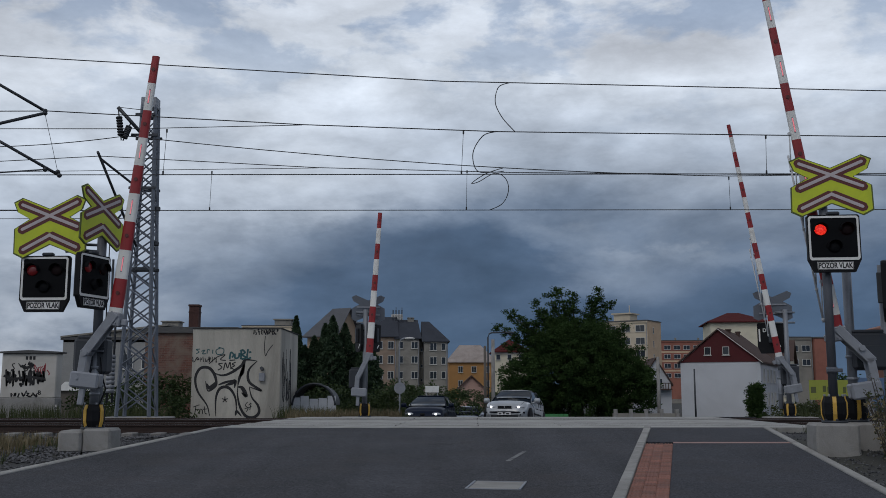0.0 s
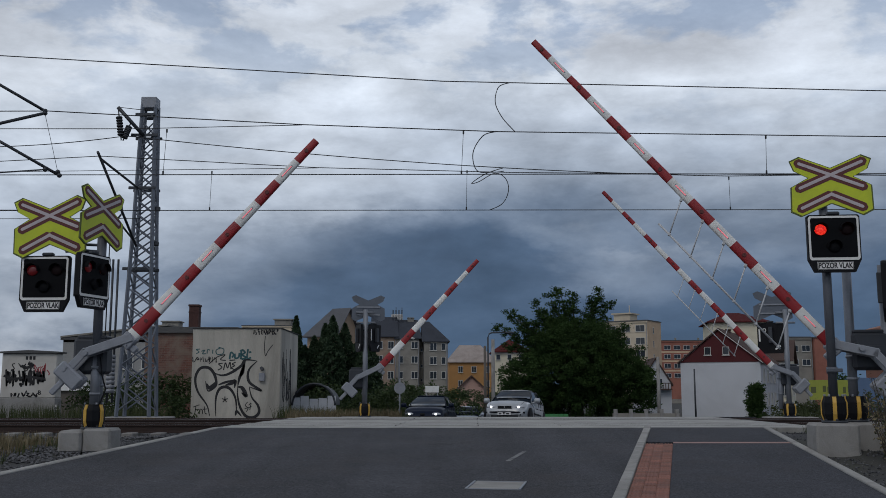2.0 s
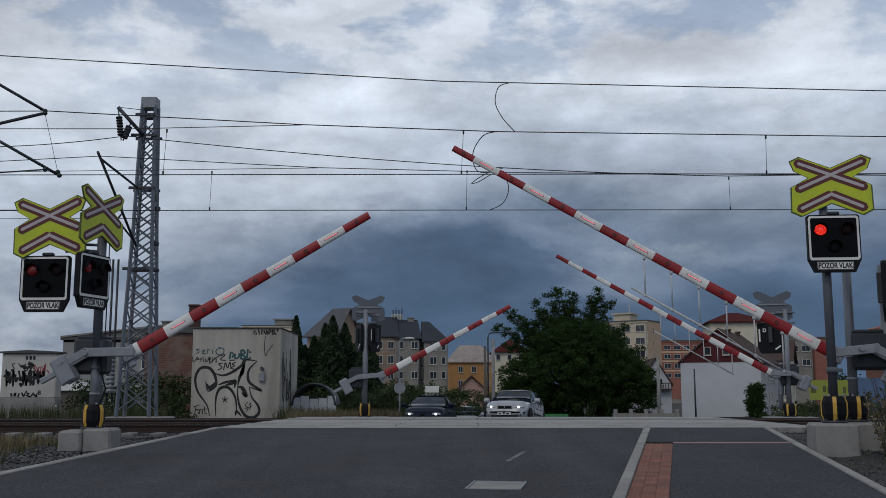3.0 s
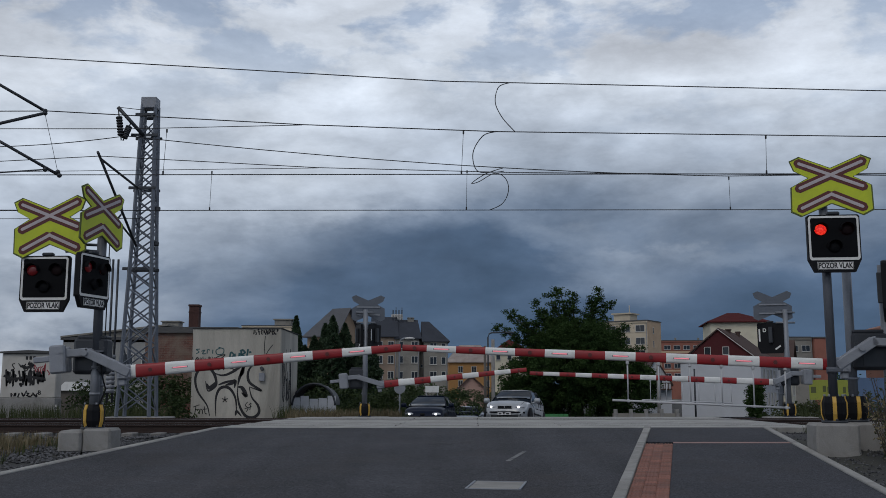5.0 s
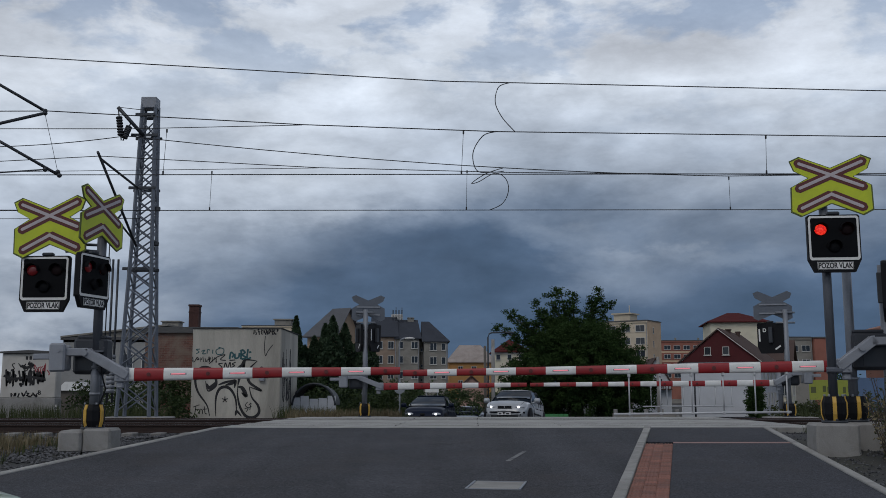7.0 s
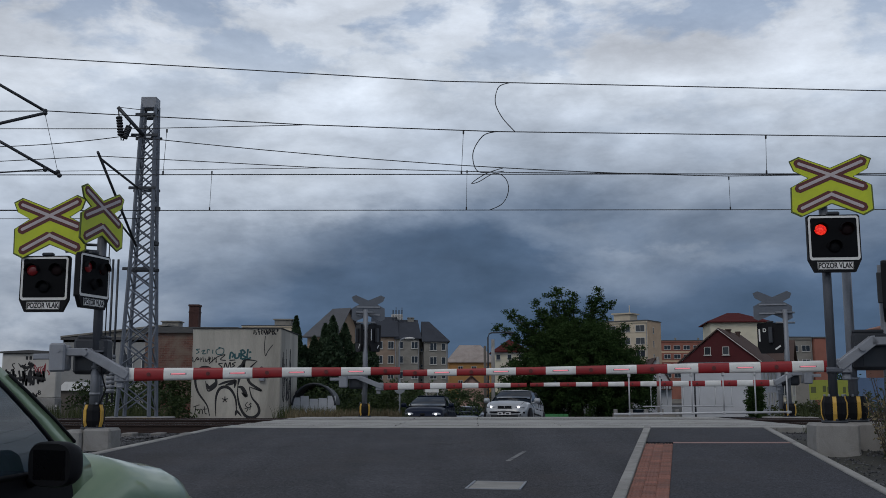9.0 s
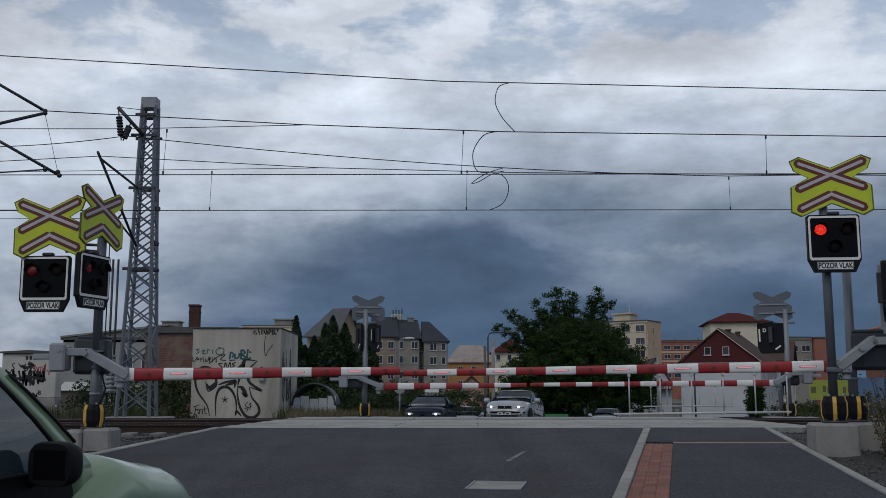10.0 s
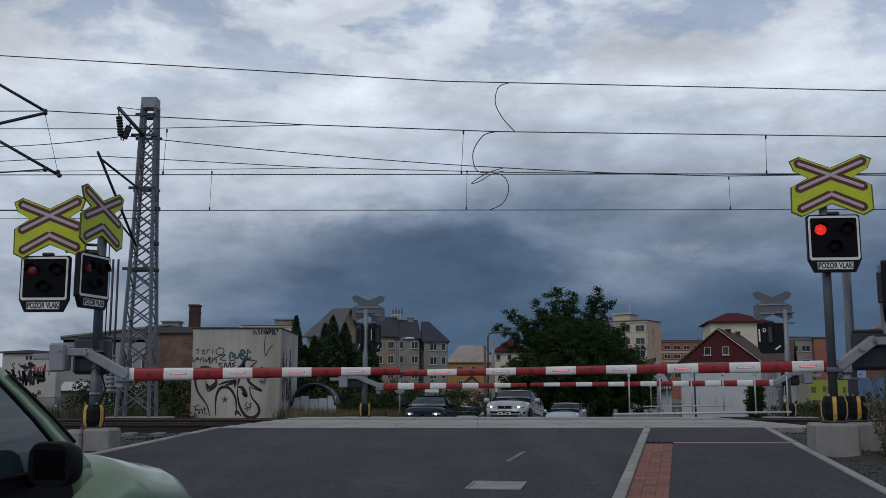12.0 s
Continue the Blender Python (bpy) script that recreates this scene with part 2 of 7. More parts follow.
REDGLOW = led_lamp("red_lamp_lit")
REDDIM = glow("red_lamp_seen_aslant", (0.11, 0.006, 0.008), 0.12)
REDDARK = mat("red_lens_dark", (0.010, 0.004, 0.005), 0.7, var=0.1, scale=10, bump=0, spec=0.15)
LEDLIT = glow("lit_strip", (0.9, 0.24, 0.28), 0.5)
LEDDARK = mat("dark_strip", (0.03, 0.025, 0.025), 0.4, var=0.1, scale=10, bump=0)
WIRE = mat("wire_copper_dark", (0.035, 0.037, 0.04), 0.6, metal=0.3, var=0.1, scale=6, bump=0)
LETTER = mat("black_letters", (0.02, 0.02, 0.022), 0.6, var=0.1, scale=8, bump=0)


# ---- mesh helpers ----
class Build:
    """Collects faces; every call adds one closed solid. mi: the material's index."""

    def __init__(self):
        self.v, self.f, self.m, self.smooth = [], [], [], []

    def add(self, verts, faces, mi=0, smooth=False):
        o = len(self.v)
        self.v += [tuple(p) for p in verts]
        for f in faces:
            self.f.append([o + i for i in f])
            self.m.append(mi)
            self.smooth.append(smooth)
        return self

    def box(self, c, s, mi=0, m=None, bev=0.0):
        hx, hy, hz = s[0] / 2, s[1] / 2, s[2] / 2
        m = m or Matrix()
        if bev <= 0:
            vs = [Vector((x * hx, y * hy, z * hz)) for x in (-1, 1) for y in (-1, 1) for z in (-1, 1)]
            fs = [(0, 1, 3, 2), (4, 6, 7, 5), (0, 4, 5, 1), (2, 3, 7, 6), (0, 2, 6, 4), (1, 5, 7, 3)]
        else:
            b = min(bev, hx * 0.9, hy * 0.9, hz * 0.9)
            vs, fs, idx = [], [], {}
            for x in (-1, 1):
                for y in (-1, 1):
                    for z in (-1, 1):
                        for a in range(3):
                            d = [hx - b, hy - b, hz - b]
                            d[a] += b
                            idx[x, y, z, a] = len(vs)
                            vs.append(Vector((x * d[0], y * d[1], z * d[2])))
            for s1 in (-1, 1):
                fs.append([idx[s1, y, z, 0] for y, z in ((-1, -1), (1, -1), (1, 1), (-1, 1))][::s1])
                fs.append([idx[x, s1, z, 1] for x, z in ((-1, -1), (-1, 1), (1, 1), (1, -1))][::s1])
                fs.append([idx[x, y, s1, 2] for x, y in ((-1, -1), (1, -1), (1, 1), (-1, 1))][::s1])
                for s2 in (-1, 1):
                    k = s1 * s2
                    fs.append([idx[s1, s2, -1, 0], idx[s1, s2, -1, 1], idx[s1, s2, 1, 1], idx[s1, s2, 1, 0]][::k])
                    fs.append([idx[s1, -1, s2, 2], idx[s1, -1, s2, 0], idx[s1, 1, s2, 0], idx[s1, 1, s2, 2]][::k])
                    fs.append([idx[-1, s1, s2, 1], idx[-1, s1, s2, 2], idx[1, s1, s2, 2], idx[1, s1, s2, 1]][::k])
                    for s3 in (-1, 1):
                        fs.append([idx[s1, s2, s3, a] for a in range(3)][::s1 * s2 * s3])
        t = Matrix.Translation(c) @ m
        return self.add([t @ p for p in vs], fs, mi)

    def tube(self, pts, r, n=8, mi=0, r2=None, smooth=True):
        """A round bar along points; r2: the radius at its end."""
        pts = [Vector(p) for p in pts]
        rings, k = [], len(pts)
        for i, p in enumerate(pts):
            d = (pts[min(i + 1, k - 1)] - pts[max(i - 1, 0)]).normalized()
            a = Vector((0, 0, 1)) if abs(d.z) < 0.9 else Vector((1, 0, 0))
            u = d.cross(a).normalized()
            w = d.cross(u)
            rr = r if r2 is None else r + (r2 - r) * i / (k - 1)
            rings += [p + rr * (math.cos(2 * math.pi * j / n) * u + math.sin(2 * math.pi * j / n) * w) for j in range(n)]
        o = len(self.v)
        self.add(rings, [(i * n + j, i * n + (j + 1) % n, (i + 1) * n + (j + 1) % n, (i + 1) * n + j) for i in range(k - 1) for j in range(n)], mi, smooth)
        self.f += [[o + j for j in range(n)][::-1], [o + (k - 1) * n + j for j in range(n)]]
        self.m += [mi, mi]
        self.smooth += [False, False]
        return self

    def prism(self, poly, t0, t1, mi=0, axis="y", m=None):
        """A flat outline in x and z (axis y), or x and y (axis z), or y and z (axis x), made solid from t0 to t1."""
        n = len(poly)
        put = {"y": lambda a, b, t: (a, t, b), "z": lambda a, b, t: (a, b, t), "x": lambda a, b, t: (t, a, b)}[axis]
        vs = [Vector(put(a, b, t)) for t in (t0, t1) for a, b in poly]
        if m:
            vs = [m @ p for p in vs]
        return self.add(vs, [list(range(n)), list(range(2 * n - 1, n - 1, -1))] + [(i, i + n, (i + 1) % n + n, (i + 1) % n) for i in range(n)], mi)

    def ball(self, c, r, mi=0, nu=12, nv=8, back=None):
        """A ball, or with r of three numbers an egg; back: the material of its half towards +y."""
        rx, ry, rz = (r, r, r) if isinstance(r, (int, float)) else r
        vs = [Vector(c) + Vector((rx * math.sin(a) * math.cos(b), -ry * math.cos(a), rz * math.sin(a) * math.sin(b)))
              for a in [math.pi * (i + 0.001) / (nv + 0.002) for i in range(nv + 1)] for b in [2 * math.pi * j / nu for j in range(nu)]]
        for i in range(nv):
            fs = [(i * nu + j, i * nu + (j + 1) % nu, (i + 1) * nu + (j + 1) % nu, (i + 1) * nu + j) for j in range(nu)]
            o = len(self.v)
            if i == 0:
                base = o
                self.v += [tuple(p) for p in vs]
            for f in fs:
                self.f.append([base + q for q in f])
                self.m.append(back if back is not None and i >= nv / 2 else mi)
                self.smooth.append(True)
        return self

    def grid(self, rows, mi=0, smooth=True, closed=False):
        """A skin over rows of points."""
        k = len(rows[0])
        kk = k if closed else k - 1
        return self.add([p for r in rows for p in r], [(i * k + j, i * k + (j + 1) % k, (i + 1) * k + (j + 1) % k, (i + 1) * k + j) for i in range(len(rows) - 1) for j in range(kk)], mi, smooth)

    def mesh(self, name, mats):
        me = bpy.data.meshes.new(name)
        me.from_pydata(self.v, [], self.f)
        for m in mats if isinstance(mats, (list, tuple)) else [mats]:
            me.materials.append(m)
        me.polygons.foreach_set("material_index", self.m)
        me.polygons.foreach_set("use_smooth", self.smooth)
        me.update()
        bm = bmesh.new()
        bm.from_mesh(me)
        bmesh.ops.recalc_face_normals(bm, faces=bm.faces)
        bm.to_mesh(me)
        bm.free()
        return me


def part(name, b, mats, parent, label="", m=None):
    """One mesh under a thing or a part."""
    ob = new(name, b.mesh(name, mats) if isinstance(b, Build) else b)
    ob.parent = parent
    if m is not None:
        ob.matrix_basis = m
    return tagged(ob, label)


def thing(name, label, category, m=None, group="", kind=""):
    ob = new(name)
    ob.empty_display_size = 0.2
    ob.matrix_basis = m or Matrix()
    return tagged(ob, label, category, group, kind)


def solid(name, b, mats, label, category, m=None, group="", kind=""):
    ob = new(name, b.mesh(name, mats))
    ob.matrix_basis = m or Matrix()
    return tagged(ob, label, category, group, kind)


def text_mesh(words, size):
    """Letters as a mesh in the x-z plane, centred."""
    cu = bpy.data.curves.new("letters", "FONT")
    cu.body, cu.size, cu.align_x, cu.align_y, cu.extrude = words, size, "CENTER", "CENTER", 0.002
    cu.offset = size * 0.028
    ob = new("letters", cu)
    me = bpy.data.meshes.new_from_object(ob.evaluated_get(bpy.context.evaluated_depsgraph_get()))
    bpy.data.objects.remove(ob)
    me.transform(pose(0, 0, 0, 90))
    me.materials.clear()
    me.materials.append(LETTER)
    return me


def smooth(a, b, x):
    t = min(1, max(0, (x - a) / (b - a)))
    return t * t * (3 - 2 * t)


# ---- the lie of the land ----
FAR_Y = (29.4, 31, 37, 44, 51, 60, 70, 85, 130, 3000)
FAR_Z = (0, -0.10, -0.60, -0.97, -1.28, -1.62, -1.90, -2.15, -2.3, -2.3)


def road_z(y):
    """The road climbs to the tracks, is level over them and falls away behind."""
    if y < 20.6:
        return -0.045 * (20.6 - y)
    if y < 29.4:
        return 0.0
    return float(np.interp(y, FAR_Y, FAR_Z))


def ground_z(x, y):
    z = road_z(y) - 0.07
    if y > 20.6:
        far_left = 1 - smooth(-7, -1, x)
        bed = -0.24 - 0.35 * smooth(31, 60, y)
        if y < 31:
            z = -0.24
        else:
            z = min(z, -0.2) * (1 - far_left) + bed * far_left
    elif x < -4:
        z -= 0.05 + 0.13 * smooth(16.8, 20, y)
    elif x > 6.4:
        z += 0.06 - 0.09 * smooth(16.8, 20, y)
    return z


def make_ground():
    xs = sorted(set([-1500, -600, -250, -120] + list(range(-60, 61, 3)) + [-7, -5.5, -4, -2, 4.6, 6.2, 6.6, 7.6] + [120, 250, 600, 1500]))
    ys = sorted(set([-400, -120, -50, -25] + list(range(-12, 66, 3)) + [20.2, 20.6, 29.4, 31] + [80, 100, 130, 200, 400, 900, 2500]))
    b = Build()
    b.grid([[(x, y, ground_z(x, y)) for x in xs] for y in ys])
    solid("ground", b, GROUND, "dry bare ground with patches of weeds beside the tracks", "ground", kind="structure")


def left_edge(y):
    return -4.6 - 0.15 * (20.6 - y)


def walk_edge(y):
    return 4.135 - 0.2385 * (20.6 - y)


def right_edge(y):
    return 6.52 - 0.175 * (20.6 - y)


def strip(b, xa, xb, ya, yb, lift, thick, step=1.5, mi=0):
    """A slab that follows the road's rise, between two edges that are functions of y."""
    k = max(1, int(abs(yb - ya) / step))
    ys = [ya + (yb - ya) * i / k for i in range(k + 1)]
    top = [[(xa(y), y, road_z(y) + lift), (xb(y), y, road_z(y) + lift)] for y in ys]
    ring = [[a, c, (c[0], c[1], c[2] - thick), (a[0], a[1], a[2] - thick)] for a, c in top]
    b.grid(ring, mi, False, True)
    b.add(ring[0], [(0, 1, 2, 3)], mi)
    b.add(ring[-1], [(3, 2, 1, 0)], mi)


def make_road():
    b = Build()
    strip(b, lambda y: left_edge(y) + 0.13, lambda y: walk_edge(y) - 0.004, -25, 20.42, 0, 0.12)
    solid("road", b, ASPHALT, "worn dark grey asphalt road rising to the crossing", "road", kind="structure")
    b = Build()
    strip(b, lambda y: -3.9 - 0.1 * (y - 29.5), lambda y: 9.2 + 0.16 * (y - 29.5), 29.42, 130, 0, 0.1, 1.0)
    solid("road_far", b, ASPHALT, "asphalt road falling away behind the tracks", "road", kind="structure")
    b = Build()
    strip(b, lambda y: walk_edge(y) + 0.61, lambda y: right_edge(y), -25, 17.09, 0.006, 0.12)
    strip(b, lambda y: walk_edge(y) + 0.144, lambda y: right_edge(y), 17.30, 20.42, 0.006, 0.12)
    solid("pavement", b, ASPHALT_WALK, "dark asphalt footpath beside the road", "pavement", kind="structure")
    b = Build()
    strip(b, lambda y: walk_edge(y) + 0.61, lambda y: right_edge(y), 17.094, 17.296, 0.008, 0.1)
    solid("trim_pink_strip", b, PINK, "narrow pinkish paving strip across the footpath", "paving strip", kind="structure")
    # kerbs of single stones
    for name, fx, wide, lift, y0, lab in (("kerb_left", lambda y: left_edge(y) - 0.02, 0.145, 0.018, -6, "flush concrete kerb along the road's edge"),
                                          ("kerb_walk", lambda y: walk_edge(y), 0.14, 0.035, -6, "pale concrete kerb between road and footpath"),
                                          ("kerb_right", lambda y: right_edge(y) + 0.004, 0.12, 0.03, -6, "narrow concrete edging along the footpath")):
        t = thing(name, lab, "kerb", kind="structure")
        y = y0
        while y < 20.3:
            e = min(y + 0.99, 20.42)
            b = Build()
            xa, xb = fx(y), fx(e)
            za, zb = road_z(y) + lift + random.uniform(-0.003, 0.003), road_z(e) + lift
            c = 0.012
            ring = [[(x, yy, z - 0.2), (x, yy, z - c), (x + c, yy, z), (x + wide - c, yy, z), (x + wide, yy, z - c), (x + wide, yy, z - 0.2)] for x, yy, z in ((xa, y, za), (xb, e, zb))]
            b.grid(ring, 0, False, True)
            b.add(ring[0], [tuple(range(6))])
            b.add(ring[1], [tuple(range(5, -1, -1))])
            part("kerb_stone", b, KERB, t)
            y += 1.0
    # tactile pavers
    t = thing("tactile_strip", "red ribbed tactile paving strip beside the kerb", "paving", kind="structure")
    b = Build()
    b.box((0, 0, -0.03), (0.148, 0.198, 0.06), bev=0.004)
    for k in range(3):
        b.box((-0.046 + 0.046 * k, 0, 0.003), (0.022, 0.19, 0.006), bev=0.003)
    me = b.mesh("paver", PAVER)
    y = -2.4
    while y < 17.05:
        for j in range(3):
            x = walk_edge(y) + 0.146 + 0.077 + 0.154 * j
            part("paver", me, None, t, m=pose(x, y, road_z(y) + 0.004 + random.uniform(-0.002, 0.002), 2.58, 0, -13.3 + random.uniform(-0.4, 0.4)))
        y += 0.2055
    # frame and lid of the drain
    t = thing("drain_cover", "pale concrete drain cover with bright steel frame in the asphalt", "drain cover", pose(0.63, 11.93, road_z(11.93), 2.58, 0, -11), kind="structure")
    b = Build()
    for sx in (-1, 1):
        b.box((sx * 0.31, 0, 0.004), (0.03, 0.66, 0.02), bev=0.004)
        b.box((0, sx * 0.325, 0.003), (0.58, 0.012, 0.018), bev=0.004)
    part("cover_frame", b, GALV, t, "bright worn steel frame")
    b = Build()
    b.box((0, 0, -0.008), (0.585, 0.63, 0.03), bev=0.006)
    part("lid", b, KERB, t)
    b = Build()
    b.box((0, 0, 0), (0.07, 1.3, 0.004))
    solid("road_marking", b, WORNPAINT, "short worn white paint dash on the asphalt", "road marking", pose(1.10, 15.09, road_z(15.09) + 0.005, 2.58, 0, -15), kind="structure")


def make_tracks():
    rows = [(20.42, 20.86), (20.87, 21.80), (21.96, 23.24), (23.40, 24.80), (24.81, 26.20), (26.36, 27.64), (27.80, 28.62), (28.63, 29.42)]
    deck = thing("crossing_deck", "pale concrete slabs of the level crossing between the rails", "crossing deck", kind="structure")
    for i, (y0, y1) in enumerate(rows):
        x0 = -4.62 + 0.06 * (y0 - 20.4)
        w = (7.9 - x0) / (1 if i == 0 else 7)
        if i == 0:
            w = 1.9
        x = x0
        while x < 7.85:
            e = min(x + w, 7.9)
            bb = Build()
            bb.box(((x + e) / 2, (y0 + y1) / 2, -0.1), (e - x - 0.008, y1 - y0, 0.2), bev=0.012)
            part("deck_slab", bb, CONCRETE, deck)
            x += w
    # rails: foot, web and head
    prof = [(-0.075, -0.172), (0.075, -0.172), (0.075, -0.16), (0.012, -0.135), (0.01, -0.045), (0.036, -0.03), (0.036, -0.004), (0.028, 0), (-0.028, 0), (-0.036, -0.004), (-0.036, -0.03), (-0.01, -0.045), (-0.012, -0.135), (-0.075, -0.16)]
    for y in (21.88, 23.32, 26.28, 27.72):
        b = Build()
        b.prism(prof, -150, 150, 0, "x", pose(0, y, 0.004))
        b.box((0, y, 0.0045), (300, 0.045, 0.003), 1)
        solid("rail", b, [RUST, RAILTOP], "rusty brown steel rail with a worn head", "rail", group="rails of the two tracks", kind="structure")
    b = Build()
    for yc in (22.6, 27.0):
        for i in range(200):
            x = -65 + i * 0.62
            if -5 < x < 8.2:
                continue
            b.box((x, yc, -0.212), (0.24, 2.5, 0.12), bev=0.02)
    solid("sleepers", b, SLEEPER, "weathered concrete sleepers half sunk in ballast", "sleepers", kind="stuff")
    # ballast stones beside and between the rails
    rnd = random.Random(3)
    b = Build()

    def stone(x, y, z, s):
        vs = []
        a0 = rnd.random() * 6.3
        for k in range(4):
            a = a0 + k * 1.57
            vs.append((x + s * math.cos(a) * rnd.uniform(0.7, 1.2), y + s * math.sin(a) * rnd.uniform(0.7, 1.2), z + rnd.uniform(-0.3, 0.3) * s))
        b.add(vs + [(x + rnd.uniform(-0.3, 0.3) * s, y + rnd.uniform(-0.3, 0.3) * s, z + s * rnd.uniform(0.5, 0.9)), (x, y, z - s * 0.7)],
              [(0, 1, 4), (1, 2, 4), (2, 3, 4), (3, 0, 4), (1, 0, 5), (2, 1, 5), (3, 2, 5), (0, 3, 5)])

    for i in range(52000):
        y = rnd.uniform(9.5, 29.8)
        side = rnd.random() < 0.72
        x = rnd.uniform(-17, -4.3) if side else rnd.uniform(4.6, 12)
        if side and y < 20.5 and x > left_edge(y) - 0.1:
            continue
        if not side and x < (right_edge(y) + 0.2 if y < 20.5 else 8.0):
            continue
        if y < 15.2 and side and rnd.random() < 0.7:
            continue
        s = rnd.uniform(0.02, 0.045) if side or y > 20.4 else rnd.uniform(0.01, 0.026)
        if y > 20.4:
            z = -0.215 + 0.02 * math.sin(x * 3.1)
        else:
            z = ground_z(x, y) + 0.01
        stone(x, y, z, s)
    solid("ballast", b, BALLAST, "dark grey broken track ballast stones", "ballast", kind="stuff")


make_ground()
make_road()
make_tracks()


# ---- crossing barriers ----
BLINK = {}      # lamps that turn their lit side to the front, by phase
BOOMS = []      # boom, its hangers, its rail, and the angles


def spread(ts, vs):
    return list(zip(ts, vs))


TIMES = (0, 0.55, 0.65, 0.8, 1.0, 1.25, 1.5, 2.0, 2.5, 3.0, 3.6, 4.2, 4.8, 5.0, 5.2, 5.4, 5.6, 5.85, 6.2, 12)
LIFT_A = spread(TIMES, (83.7, 83.6, 82.2, 78.4, 71.3, 64.2, 57.5, 48.1, 39.2, 30.6, 20.9, 12.4, 5.9, 5.0, 3.9, 2.5, 1.0, 0.8, 0.8, 0.8))
LIFT_B = spread(TIMES, (81.3, 81.3, 80.8, 78.5, 73.5, 66.2, 58.6, 48.2, 38.8, 30.1, 19.1, 10.0, 3.2, 2.5, 1.9, 0.7, -0.5, -0.8, -0.8, -0.8))
LIFT_C = spread(TIMES, (86.2, 86.1, 85.0, 81.1, 73.2, 65.6, 58.4, 47.7, 37.4, 28.2, 19.0, 11.8, 6.7, 5.8, 4.6, 3.5, 2.6, 1.5, 0.8, 0.6))
LIFT_D = spread(TIMES, (80.3, 80.3, 79.7, 77.8, 73.0, 65.7, 58.1, 47.1, 37.6, 29.0, 17.9, 8.6, 2.9, 2.1, 1.4, 0.6, -0.2, -0.4, -0.4, -0.4))


HOUSING = mat("housing_grey", (0.032, 0.036, 0.044), 0.55, var=0.2, scale=4, bump=0.04)
RODGREY = mat("pale_grey_rod", (0.50, 0.51, 0.52), 0.5, metal=0.0, var=0.1, scale=6, bump=0.02)


def make_barrier(label, m, pivot_z, front, reach, drop, start, tip, lifts, hangers, base_z, pole_off, pole_top, strips, thick=1.0, back=0.0):
    """A barrier: post, drive and a boom that swings about the pivot. The boom points along +x; front: the side of the viewer in y."""
    t = thing("crossing_barrier", label, "barrier", m, "barriers of the crossing")
    b = Build()
    px, py = pole_off
    b.tube([(px, py, base_z + 0.45), (px, py, pole_top)], 0.075, 14)
    for z in (base_z + 0.9, pivot_z - 0.15):
        b.tube([(px, py, z), (px, py, z + 0.05)], 0.09, 14)
    part("post", b, GALV, t)
    # drive housing behind the boom
    b = Build()
    by = -front * 0.34
    b.box((-0.02 - back, by, pivot_z - 0.04), (0.58, 0.36, 0.62), bev=0.05)
    b.box((-back, by, pivot_z + 0.285), (0.5, 0.30, 0.06), bev=0.02)
    b.box((0.22 - back, by + front * 0.19, pivot_z + 0.06), (0.06, 0.03, 0.1), bev=0.01)
    house = part("drive_housing", b, HOUSING, t, "dark grey drive housing")
    b = Build()
    b.box((-0.05 - back, by + front * 0.183, pivot_z - 0.12), (0.36, 0.012, 0.34), bev=0.005)
    part("cover_plate", b, DARKSTEEL, house)
    # the swinging arm: its origin is the pivot
    b = Build()
    knee, end = Vector((0.02 - back, 0, back * 0.5)), Vector((start - 0.02, 0, -drop))
    d = end - knee
    ang = -math.degrees(math.atan2(d.z, d.x))
    mid = (knee + end) / 2
    for sy in (-0.105, 0.105):
        b.box((mid.x, sy, mid.z), (d.length + 0.1, 0.025, 0.15), m=pose(0, 0, 0, 0, ang), bev=0.01)
        b.box((-0.17 - back, sy, 0.02 + back * 0.4), (0.44, 0.025, 0.13), bev=0.01)
    b.box((mid.x, 0, mid.z + 0.065), (d.length + 0.06, 0.2, 0.016), m=pose(0, 0, 0, 0, ang))
    b.tube([(0, -0.16, 0), (0, 0.16, 0)], 0.05, 12)
    b.box((start - 0.08, 0, -drop), (0.24, 0.19, 0.24), bev=0.02)
    b.box((start - 0.12, 0, -drop - 0.17), (0.12, 0.1, 0.12), bev=0.02)
    for k in (-0.14, -0.03):
        for zz in (-0.05, 0.05):
            b.tube([(start + k, -0.125, -drop + zz), (start + k, 0.125, -drop + zz)], 0.014, 6)
    boom = part("boom", b, GREYPAINT, t, "swinging grey steel arm with a red and white boom")
    boom.matrix_basis = pose(0, 0, pivot_z)
    b = Build()
    b.box((-0.45 - back, front * 0.14, -0.07), (0.27, 0.10, 0.48), bev=0.03)
    b.box((-0.45 - back, -front * 0.14, -0.07), (0.25, 0.08, 0.44), bev=0.03)
    b.tube([(-0.42 - back, front * 0.18, 0.05), (-0.42 - back, front * 0.205, 0.05)], 0.035, 8)
    b.tube([(-0.36 - back, front * 0.18, 0.05), (-0.36 - back, front * 0.20, 0.05)], 0.025, 8)
    part("counterweight", b, GREYPAINT, boom)
    b = Build()
    b.box((-0.70 - back, front * 0.1, -0.05), (0.34, 0.07, 0.10), bev=0.015)
    part("balance_bar", b, GREYPAINT, boom)
    # stripes from the tip inwards
    def section(s):
        k = (s - start) / (reach - start)
        h, w = (0.115 - 0.05 * k) * thick, (0.06 - 0.018 * k) * thick
        return [(w * math.copysign(abs(math.cos(a)) ** 0.6, math.cos(a)), h * math.copysign(abs(math.sin(a)) ** 0.75, math.sin(a))) for a in [2 * math.pi * j / 14 for j in range(14)]]

    edges = [reach]
    s = reach - tip
    while s > start + 0.1:
        edges.append(s)
        s -= 0.5
